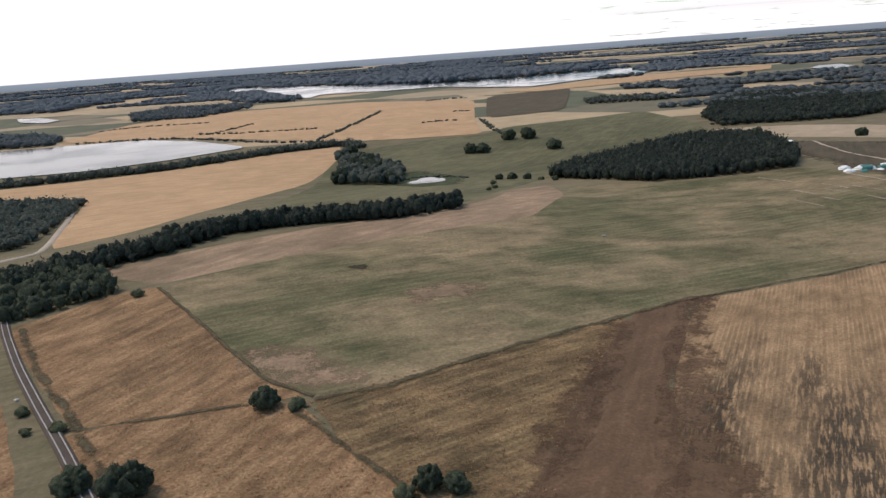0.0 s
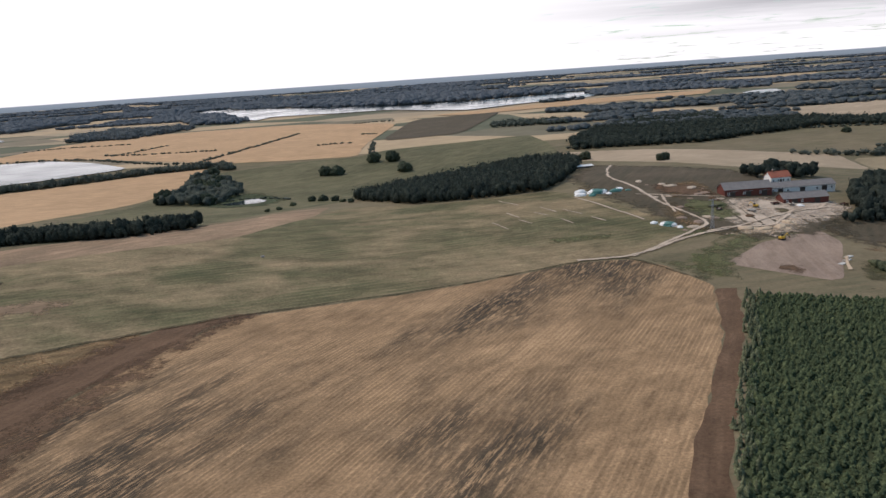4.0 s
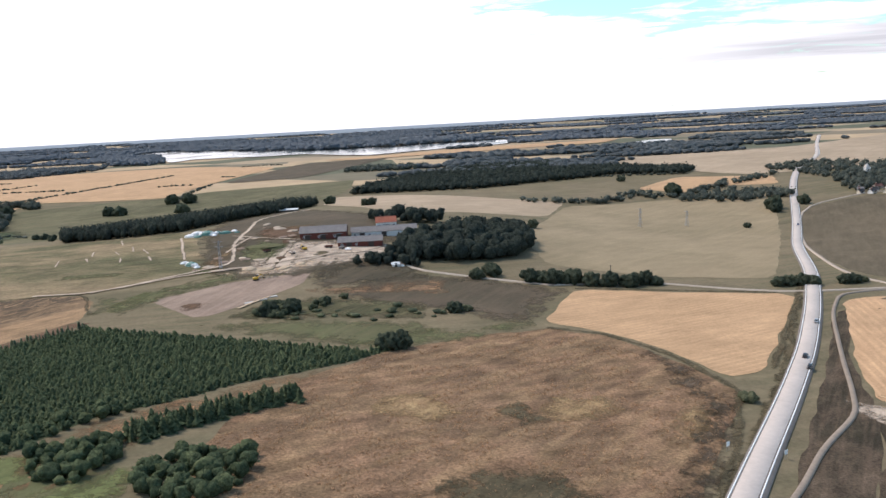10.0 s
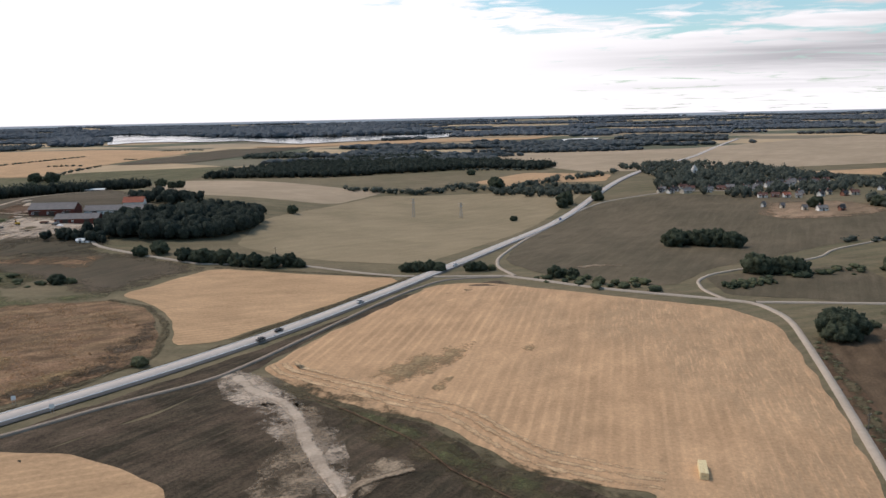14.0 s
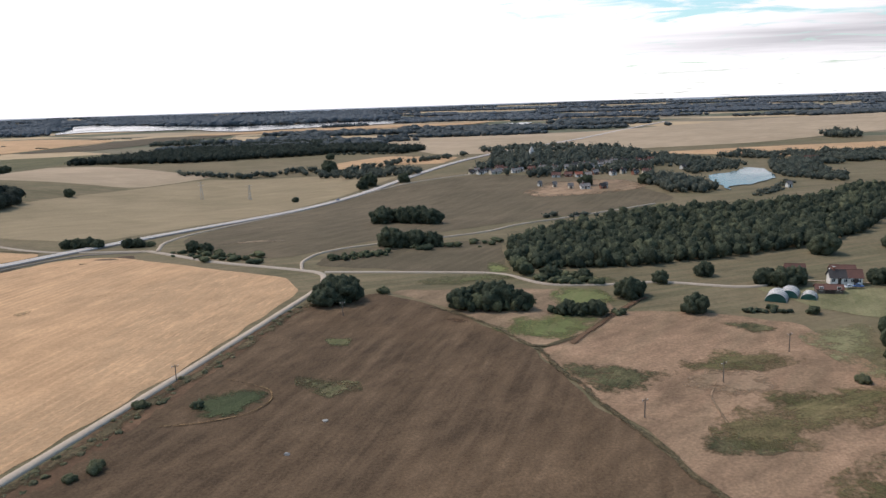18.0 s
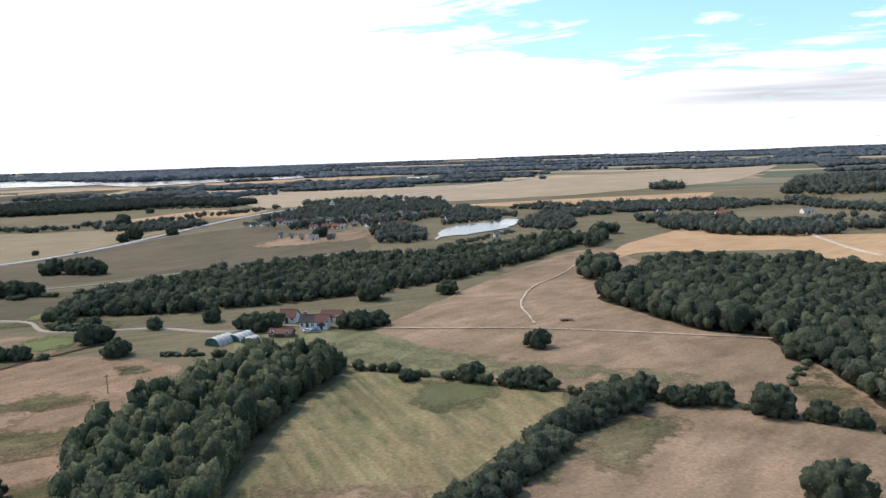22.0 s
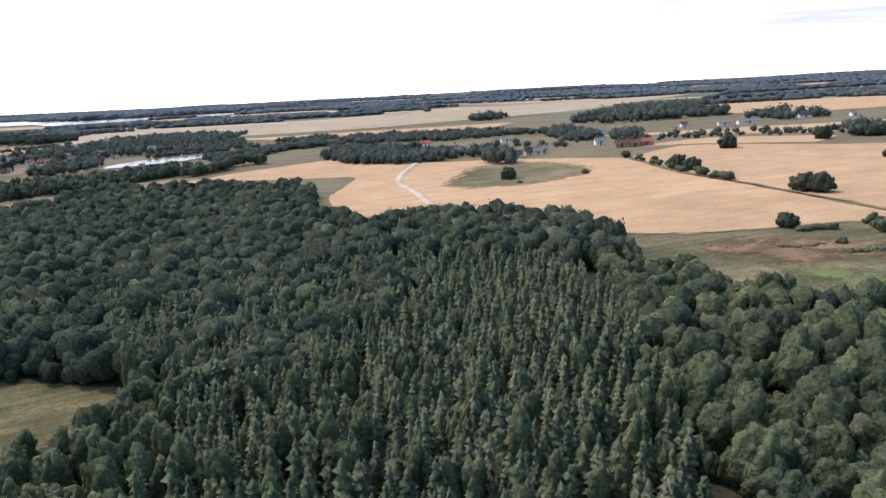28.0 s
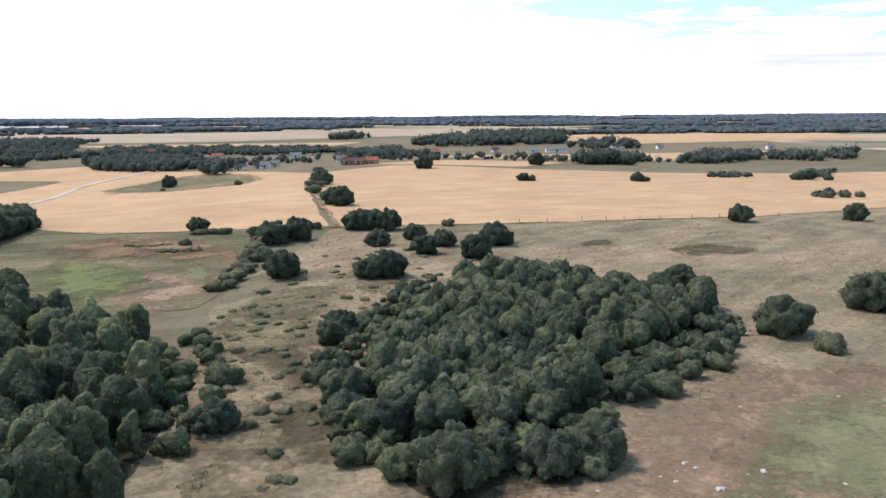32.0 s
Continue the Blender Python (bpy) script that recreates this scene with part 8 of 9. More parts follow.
# ---- buildings ----
def building(kind, label, x, y, angle, length, width, wall_h, roof_h, wall, roof, windows=4, chimneys=0, gates=0, floors=1):
    """A house or barn: walls with gables, two roof slopes with eaves, ridge, doors, windows with frames, sills and panes."""
    zs = [float(ter(x + dx, y + dy)) for dx in (-4, 4) for dy in (-3, 3)]
    ob = thing(kind, x, y, angle, label, kind, up=min(zs) - float(ter(x, y)))
    L, W = length / 2, width / 2
    bm = bmesh.new()
    v = [bm.verts.new(p) for p in ((-L, -W, -1), (L, -W, -1), (L, W, -1), (-L, W, -1), (-L, -W, wall_h), (L, -W, wall_h), (L, W, wall_h), (-L, W, wall_h), (-L, 0, wall_h + roof_h), (L, 0, wall_h + roof_h))]
    for f in ((0, 1, 5, 4), (2, 3, 7, 6), (1, 2, 6, 9, 5), (3, 0, 4, 8, 7), (3, 2, 1, 0)):
        bm.faces.new([v[i] for i in f])
    part("wall", bm, MAT[wall], ob)
    slope = math.hypot(W, roof_h)
    for side in (-1, 1):
        bm = bmesh.new()
        over, thick = 0.35, 0.12
        tilt = Matrix.Rotation(-side * math.atan2(roof_h, W), 4, "X")
        box(bm, -L - over, L + over, 0, (slope + over) , -thick / 2, thick / 2)
        if side < 0:
            bmesh.ops.scale(bm, vec=(1, -1, 1), verts=bm.verts)
            bmesh.ops.reverse_faces(bm, faces=bm.faces)
        bmesh.ops.transform(bm, matrix=Matrix.Translation((0, 0, wall_h + roof_h + 0.07)) @ tilt, verts=bm.verts)
        part("roof", bm, MAT[roof], ob)
    part("ridge", boxes((-L - 0.35, L + 0.35, -0.12, 0.12, wall_h + roof_h + 0.05, wall_h + roof_h + 0.19), bevel=0.03), MAT[roof], ob)
    for c in range(chimneys):
        cx = -L * 0.5 + c * L
        ch = part("chimney", boxes((cx - 0.3, cx + 0.3, -0.3, 0.3, wall_h + roof_h - 0.5, wall_h + roof_h + 0.9), bevel=0.02), MAT["brick_wall"], ob)
        part("chimney_cap", boxes((cx - 0.37, cx + 0.37, -0.37, 0.37, wall_h + roof_h + 0.9, wall_h + roof_h + 1.0)), MAT["concrete"], ch)
    for side in (-1, 1):
        for fl in range(floors):
            for i in range(windows):
                wx = -L + (i + 0.5 + (0.08 if fl else 0)) * 2 * L / windows
                wz = 0.9 + fl * 1.9
                if gates and side < 0 and i % 2:
                    continue
                yy = side * (W + 0.02)
                fr = part("window", boxes((wx - 0.5, wx + 0.5, yy - 0.05, yy + 0.05, wz + 1.0, wz + 1.1), (wx - 0.5, wx + 0.5, yy - 0.05, yy + 0.05, wz, wz + 0.1), (wx - 0.5, wx - 0.4, yy - 0.05, yy + 0.05, wz + 0.1, wz + 1.0), (wx + 0.4, wx + 0.5, yy - 0.05, yy + 0.05, wz + 0.1, wz + 1.0), (wx - 0.03, wx + 0.03, yy - 0.04, yy + 0.04, wz + 0.1, wz + 1.0)), MAT["frame"], ob)
                part("pane", boxes((wx - 0.4, wx + 0.4, yy - 0.02, yy + 0.02, wz + 0.1, wz + 1.0)), MAT["glass"], fr)
    for g in range(gates):
        gx = -L + (g + 0.5) * 2 * L / gates
        gt = part("gate", boxes((gx - 1.2, gx + 1.2, -W - 0.12, -W - 0.02, 0, min(2.4, wall_h - 0.2))), MAT["door"], ob, "dark boarded sliding gate")
        part("gate_rail", boxes((gx - 2.2, gx + 2.2, -W - 0.2, -W - 0.12, min(2.4, wall_h - 0.2), min(2.4, wall_h - 0.2) + 0.1)), MAT["zinc"], gt)
    if not gates:
        d = part("door", boxes((-0.45, 0.45, -W - 0.08, -W - 0.02, 0, 2.0)), MAT["door"], ob)
        part("door_handle", boxes((0.28, 0.36, -W - 0.14, -W - 0.08, 0.95, 1.05)), MAT["zinc"], d)
    return ob


def farm():
    building("barn", "long barn with a grey roof and dark red boarded walls", 256.5, 326.5, 3, 21.5, 8.5, 3.4, 2.6, "red_wall", "grey_roof", 6, gates=3)
    building("barn", "lower red-walled barn with a pale grey roof", 275.6, 311.5, 3, 19.6, 7.0, 2.6, 2.0, "red_wall", "grey_roof", 6, gates=2)
    building("barn", "long white-walled stable with a grey roof", 284.0, 334.0, 5, 31.0, 7.5, 2.8, 2.0, "white_wall", "grey_roof", 9, gates=3)
    building("house", "farmhouse with a bright orange-red tiled roof", 283.0, 354.5, 8, 10.0, 6.5, 3.0, 2.4, "white_wall", "red_roof", 4, chimneys=1)
    building("shed", "white-roofed open shed beside the dark wood", 206.0, 466.0, 10, 15.0, 5.0, 2.0, 0.6, "wood", "white_sheet", 3, gates=2)
    building("house", "white villa with a red roof among tall trees", 334.0, 346.0, 20, 7.5, 5.5, 3.4, 2.4, "white_wall", "maroon_roof", 3, chimneys=1, floors=2)
    building("shed", "small white shed at the wood's edge", 324.0, 314.5, 10, 3.2, 2.2, 1.8, 0.7, "white_wall", "white_sheet", 1)
    building("shed", "small white hut below the farm wood", 294.2, 275.2, 12, 2.8, 2.0, 1.5, 0.6, "white_wall", "white_sheet", 1)


farm()


def heap(name, label, mat, x, y, rx, ry, h, angle=0.0, cap=None, category="heap", seed=1):
    """A rounded, uneven heap; cap: a sheet of another colour drawn over part of it."""
    ob = thing(name, x, y, angle, label, category)
    def mound(k, lo, hi, lift, sx, sy):
        bm = bmesh.new()
        bmesh.ops.create_icosphere(bm, subdivisions=3, radius=1.0)
        for vert in bm.verts:
            n = noise.noise(vert.co * 2.2 + Vector((seed, k, 0))) * 0.22
            vert.co = Vector((vert.co.x * rx * sx * (1 + n), vert.co.y * ry * sy * (1 + n), max(vert.co.z, -0.2) * h * (1 + n * 1.4) + lift))
        cut = [f for f in bm.faces if not lo <= f.calc_center_median().x / rx <= hi]
        bmesh.ops.delete(bm, geom=cut, context="FACES")
        return bm
    part("mound" if not cap else "cover", mound(0, -9, 9, 0, 1, 1), MAT[mat], ob)
    if cap:
        part("sheet", mound(0, -0.35, 0.55, 0.07, 1.02, 1.02), MAT[cap], ob, "sheet of another colour")
    return ob


def polytunnel(x, y, angle, length, radius, label, mat):
    ob = thing("polytunnel", x, y, angle, label, "polytunnel", "polytunnels")
    bm = bmesh.new()
    n, m = 14, 8
    rows = [[bm.verts.new((-length / 2 + length * j / m, math.cos(math.pi * i / n) * radius, math.sin(math.pi * i / n) * radius * 0.85)) for i in range(n + 1)] for j in range(m + 1)]
    for j in range(m):
        for i in range(n):
            bm.faces.new((rows[j][i], rows[j + 1][i], rows[j + 1][i + 1], rows[j][i + 1]))
    bmesh.ops.solidify(bm, geom=bm.faces[:], thickness=0.05)
    part("cover", bm, MAT[mat], ob)
    for s in (-1, 1):
        bm = bmesh.new()
        bm.faces.new([bm.verts.new((s * length / 2, math.cos(math.pi * i / n) * radius * 0.98, math.sin(math.pi * i / n) * radius * 0.83)) for i in range(n + 1)])
        bmesh.ops.solidify(bm, geom=bm.faces[:], thickness=0.06)
        part("end_wall", bm, MAT["green_sheet"], ob, "dark green end wall")
    for j in range(0, m + 1, 2):
        bm = bmesh.new()
        pts = [(-length / 2 + length * j / m, math.cos(math.pi * i / n) * (radius + 0.03), math.sin(math.pi * i / n) * (radius * 0.85 + 0.03)) for i in range(n + 1)]
        for a, b in zip(pts, pts[1:]):
            rod(bm, a, b, 0.05, n=5)
        part("rib", bm, MAT["zinc"], ob)
    return ob


def farm_clutter():
    heap("silage_heap", "silage heap under white and green sheets", "white_sheet", 194, 347, 5.0, 2.6, 1.86, -15, "green_sheet", seed=2)
    heap("silage_heap", "silage heap under a crumpled white sheet", "white_sheet", 187, 352, 3.2, 2.2, 1.49, 20, seed=3)
    heap("silage_heap", "low heap under a green sheet weighed down", "green_sheet", 203, 347, 3.2, 2.0, 1.36, 5, seed=4)
    heap("silage_heap", "single heap under white and green sheets by the track", "white_sheet", 209.5, 280.5, 3.8, 2.0, 1.49, -35, "green_sheet", seed=5)
    heap("soil_heap", "grown-over heap of dark green weeds", "lush", 233, 309, 9.5, 5.5, 1.2, 0, seed=6)
    for k, (x, y, rx, ry, h) in enumerate([(236, 271, 3.2, 2.2, 1.2), (243, 270, 3.6, 1.8, 0.9), (250, 273, 4, 2, 0.8), (255, 279, 3, 2, 0.7)]):
        heap("sand_heap", "tipped heap of yellow sand in the yard", "sand", x, y, rx, ry, h, 30 * k, seed=10 + k)
    for k, (x, y, rx, ry, h) in enumerate([(230, 350, 3.5, 2.0, 0.8), (238, 343, 3.0, 2, 0.8), (219, 367, 3.5, 1.6, 0.7), (228, 290, 3, 1.5, 0.6), (236, 286, 3, 1.4, 0.6), (242, 318, 3, 1.5, 0.6)]):
        heap("rubble_heap", "grey-brown heap of rubble and soil", "dirt", x, y, rx, ry, h, 40 * k, seed=20 + k)
    rng = random.Random(31)
    for k in range(34):
        x, y = rng.uniform(212, 262), rng.uniform(266, 372)
        if 244 < x < 300 and y > 304:
            continue
        r = rng.uniform(0.7, 2.0)
        kind = rng.choice(("dirt", "site", "strip", "site", "strip"))
        tone = {"dirt": "pale", "site": "grey-brown", "strip": "dark brown"}[kind]
        heap("soil_heap", "small " + tone + " heap of dug soil on trampled ground", kind, x, y, r * 1.3, r, r * 0.38, rng.uniform(0, 180), seed=60 + k)
    for k, (x, y, r, sheet, other) in enumerate([(186, 345, 2.2, "white_sheet", None), (191, 342, 1.6, "green_sheet", None), (198, 350, 1.8, "white_sheet", "green_sheet"), (199, 343, 1.4, "white_sheet", None), (206, 352, 1.5, "white_sheet", None), (209, 347, 1.2, "green_sheet", None), (205, 285, 1.4, "white_sheet", None), (213, 277, 1.2, "white_sheet", None), (296.5, 276, 1.2, "white_sheet", None), (271, 303, 1.3, "white_sheet", None)]):
        tone = "white" if sheet == "white_sheet" else "green"
        heap("covered_heap", "small heap under a crumpled " + tone + " sheet", sheet, x, y, r * 1.3, r, r * 0.6, 37 * k, other, seed=110 + k)
    for k, (x, y, a) in enumerate([(262, 306, 10), (268, 304.5, 80), (290, 304, 30), (248, 296, 120), (236, 300, 60)]):
        ob = thing("farm_trailer", x, y, a, "flat grey farm trailer parked in the dusty yard", "trailer", "farm trailers", size=0.75)
        part("bed", boxes((-2.4, 2.4, -1.1, 1.1, 0.7, 0.9), bevel=0.03), MAT["wood"], ob)
        for sy in (-1, 1):
            part("side_board", boxes((-2.4, 2.4, sy * 1.1 - 0.05, sy * 1.1 + 0.05, 0.92, 1.4)), MAT["concrete" if k % 2 else "red_wall"], ob)
            for wx in (-1.2, 1.2):
                part("wheel", rods(((wx, sy * 0.85, 0.4), (wx, sy * 1.08, 0.4), 0.4), n=12), MAT["rubber"], ob)
        part("drawbar", rods(((2.4, 0, 0.75), (3.8, 0, 0.5), 0.08)), MAT["zinc"], ob)
    for k, (x, y, a) in enumerate([(249, 224, 35), (252.5, 228, 40), (255, 232, 30)]):
        ob = thing("slab", x, y, a, "pale concrete slab lying on graded ground", "slab", "slabs")
        part("slab_body", boxes((-1.6, 1.6, -0.8, 0.8, -0.1, 0.22), bevel=0.04), MAT["concrete"], ob)
    polytunnel(665.0, 155.5, 62, 6.4, 2.6, "small polytunnel with a pale green cover", "white_sheet")
    polytunnel(669.6, 158.8, 62, 6.0, 2.3, "small white polytunnel beside a lane", "white_sheet")
    polytunnel(673.2, 155.4, 62, 4.0, 1.9, "low white polytunnel beside a lane", "white_sheet")
    # the east farmhouse
    building("house", "white house with a dark slate roof", 686.6, 168.6, -10, 4.6, 3.8, 2.3, 1.7, "white_wall", "dark_roof", 3, chimneys=1)
    building("house", "white house end with a red tiled roof", 690.6, 167.9, -10, 3.4, 3.8, 2.3, 1.8, "white_wall", "maroon_roof", 2)
    building("barn", "low brown barn with a dull rusty roof", 680.4, 160.4, -12, 6.4, 3.2, 1.3, 0.9, "wood", "maroon_roof", 3, gates=1)
    building("house", "white house with a hipped dark red roof", 679.0, 178.2, -14, 5.0, 4.0, 1.9, 1.9, "white_wall", "maroon_roof", 3)
    building("barn", "outbuilding with a dull red roof", 692.0, 177.2, -12, 6.2, 4.0, 1.7, 1.5, "white_wall", "maroon_roof", 3)


farm_clutter()


def village():
    for x, y, a, length, wall, roof in VILLAGE:
        tone = {"white_wall": "white", "cream_wall": "cream", "brick_wall": "red-brick"}[wall]
        top = {"dark_roof": "dark tiled", "grey_roof": "grey", "maroon_roof": "dull red tiled", "red_roof": "bright red tiled"}[roof]
        ob = building("house", tone + " village house with a " + top + " roof", x, y, a, length * 0.86, min(3.8, length * 0.7), 1.8, 1.5, wall, roof, max(1, int(length / 1.8)), chimneys=1 if length > 4 else 0)
        ob["group"] = "village houses"
    for x, y, a, length, wall, roof in FARMS:
        tone = {"white_wall": "white", "cream_wall": "cream", "brick_wall": "red-brick"}[wall]
        top = {"dark_roof": "dark tiled", "grey_roof": "grey", "maroon_roof": "dull red tiled", "red_roof": "bright red tiled"}[roof]
        ob = building("house", tone + " farm building with a " + top + " roof beside grain fields", x, y, a, length * 1.05, min(5.0, length * 0.75), 2.2, 1.7, wall, roof, max(1, int(length / 2.0)), chimneys=1 if 4 < length < 8 else 0)
        ob["group"] = "farm buildings"


village()


# ---- church spire among the village trees ----
def church():
    ob = thing("church", 637, 569, 10, "white church tower with a pointed roof above the trees", "church")
    part("tower", boxes((-1.8, 1.8, -1.8, 1.8, -1, 6.6), bevel=0.05), MAT["white_wall"], ob)
    bm = bmesh.new()
    bmesh.ops.create_cone(bm, cap_ends=True, segments=4, radius1=2.7, radius2=0.05, depth=3.6, matrix=Matrix.Translation((0, 0, 8.4)) @ Matrix.Rotation(radians(45), 4, "Z"))
    part("spire", bm, MAT["concrete"], ob)
    part("belfry_opening", boxes((-0.5, 0.5, -1.86, -1.78, 4.4, 5.8)), MAT["door"], ob)


church()


# ---- poles, masts, signs ----
def pole(x, y, h, angle, label):
    ob = thing("utility_pole", x, y, angle, label, "utility pole", "utility poles")
    part("post", rods(((0, 0, -0.4), (0, 0, h), 0.13, 0.09)), MAT["wood"], ob)
    arm = part("crossarm", boxes((-0.7, 0.7, -0.06, 0.06, h - 0.45, h - 0.33)), MAT["wood"], ob)
    for dx in (-0.6, 0.0, 0.6):
        part("insulator", rods(((dx, 0, h - 0.33), (dx, 0, h - 0.15), 0.05, 0.03)), MAT["frame"], arm)


def mast(x, y, h, w, angle, label):
    ob = thing("lattice_mast", x, y, angle, label, "mast", "lattice masts")
    tw = w * 0.3
    for sx in (-1, 1):
        for sy in (-1, 1):
            part("leg", rods(((sx * w, sy * w, -0.4), (sx * tw, sy * tw, h), 0.07, 0.05), n=5), MAT["zinc"], ob)
    n = 6
    for k in range(n):
        a, b = k / n, (k + 1) / n
        wa, wb = w + (tw - w) * a, w + (tw - w) * b
        ring = []
        for i, (p, q) in enumerate((((-1, -1), (1, -1)), ((1, -1), (1, 1)), ((1, 1), (-1, 1)), ((-1, 1), (-1, -1)))):
            ring.append(((p[0] * wa, p[1] * wa, a * h), (q[0] * wb, q[1] * wb, b * h), 0.035))
            ring.append(((q[0] * wa, q[1] * wa, a * h), (p[0] * wb, p[1] * wb, b * h), 0.035))
        part("brace", rods(*ring, n=4), MAT["zinc"], ob)
    for z in (h * 0.78, h * 0.95):
        part("crossarm", boxes((-1.6, 1.6, -0.08, 0.08, z, z + 0.14)), MAT["zinc"], ob)


def sign(x, y, angle, label):
    ob = thing("road_sign", x, y, angle, label, "road sign", "road signs")
    for dx in (-0.25, 0.25):
        part("post", rods(((dx, 0, -0.3), (dx, 0, 1.7), 0.04)), MAT["zinc"], ob)
    part("board", boxes((-0.4, 0.4, -0.05, -0.02, 0.9, 1.75)), MAT["frame"], ob)


def uprights():
    for x, y, h in [(526.6, 105.1, 3.6), (553.2, 147.2, 3.8), (633.1, 101.1, 4.3), (651.9, 116.7, 4.2), (615.0, 86.6, 3.6), (378.0, 264.5, 4)]:
        pole(x, y, h, 30, "weathered wooden utility pole in a dry field")
    mast(224.1, 272.9, 11.7, 0.55, 10, "slim steel lattice mast at the farm's edge")
    for x, y, h in [(424, 410, 11), (452, 414.3, 9.2)]:
        mast(x, y, h, 0.8, 25, "steel lattice power mast in a pale field")
    sign(367.0, 106.2, 30, "white road sign on two posts beside the main road")
    sign(375.9, 103.3, 30, "white road sign on the near verge")
    me = None
    for k, (x, y) in enumerate([(1083.4, 124.6), (1089.3, 126.5), (1096.6, 128.6), (1105.8, 131.5), (1112.3, 132.5), (1117.2, 133.6), (1121.8, 135.5), (1127.3, 136.3), (1136.3, 138.5), (1144.3, 140.2), (1152.1, 142.4), (1162.3, 145)]):
        ob = thing("fence_post", x, y, 20 * k, "short weathered fence post at the grain's edge", "fence post", "fence posts")
        part("stake", rods(((0, 0, -0.3), (0.03, 0, 1.15), 0.09, 0.07)), MAT["wood"], ob)


uprights()


# ---- vehicles, bales, stones ----
def car(x, y, angle, mat, label, lift=0.72):
    ob = thing("car", x, y, angle, label, "car", "cars on the road", up=lift, size=0.62)
    bm = boxes((-2.1, 2.1, -0.88, 0.88, 0.28, 0.92), bevel=0.14)
    part("body", bm, MAT[mat], ob)
    bm = bmesh.new()
    box(bm, -1.35, 0.95, -0.78, 0.78, 0.9, 1.45)
    for vert in bm.verts:
        if vert.co.z > 1.2:
            vert.co.x *= 0.72
            vert.co.y *= 0.85
    bmesh.ops.bevel(bm, geom=bm.edges[:], offset=0.06, segments=1, affect="EDGES")
    cabin = part("cabin", bm, MAT["glass"], ob)
    part("roof_panel", boxes((-0.98, 0.66, -0.62, 0.62, 1.43, 1.49), bevel=0.02), MAT[mat], cabin)
    for wx in (-1.3, 1.3):
        for s in (-1, 1):
            wh = part("wheel", rods(((wx, s * 0.72, 0.32), (wx, s * 0.92, 0.32), 0.32), n=14), MAT["rubber"], ob)
            part("rim", rods(((wx, s * 0.90, 0.32), (wx, s * 0.94, 0.32), 0.2), n=10), MAT["rim"], wh)
    for s in (-1, 1):
        part("headlight", boxes((2.02, 2.12, s * 0.62 - 0.16, s * 0.62 + 0.16, 0.58, 0.74)), MAT["lamp_glass"], ob)


def digger(x, y, angle):
    ob = thing("excavator", x, y, angle, "small yellow tracked excavator in the yard", "excavator", size=0.7)
    for s in (-1, 1):
        part("track", boxes((-1.6, 1.6, s * 0.95 - 0.25, s * 0.95 + 0.25, 0, 0.75), bevel=0.25), MAT["rubber"], ob)
    part("body", boxes((-1.5, 1.2, -1.1, 1.1, 0.85, 1.9), bevel=0.12), MAT["yellow"], ob)
    part("cab", boxes((0.0, 1.2, 0.1, 1.1, 1.9, 2.9), bevel=0.1), MAT["glass"], ob)
    part("boom", rods(((1.0, -0.3, 1.6), (3.0, -0.3, 3.4), 0.22, 0.18)), MAT["yellow"], ob)
    part("stick", rods(((3.0, -0.3, 3.4), (4.2, -0.3, 1.4), 0.16, 0.12)), MAT["yellow"], ob)
    part("bucket", boxes((3.9, 4.6, -0.7, 0.1, 0.7, 1.4), bevel=0.1), MAT["rubber"], ob)


def bale_stack():
    ob = thing("straw_stack", 491.2, 88.7, 78, "stack of pale yellow square straw bales on cut grain", "straw bales")
    bm = boxes((-0.58, 0.58, -0.33, 0.33, 0, 0.6), bevel=0.04)
    me = bpy.data.meshes.new("bale")
    bm.to_mesh(me)
    bm.free()
    me.materials.append(MAT["bale"])
    rng = random.Random(4)
    for i in range(4):
        for j in range(2):
            for k in range(2):
                share("bale", me, ob, pose(-1.8 + i * 1.2 + rng.uniform(-0.03, 0.03), -0.34 + j * 0.68, k * 0.61 + 0.02, 0, 0, rng.uniform(-1.5, 1.5)))


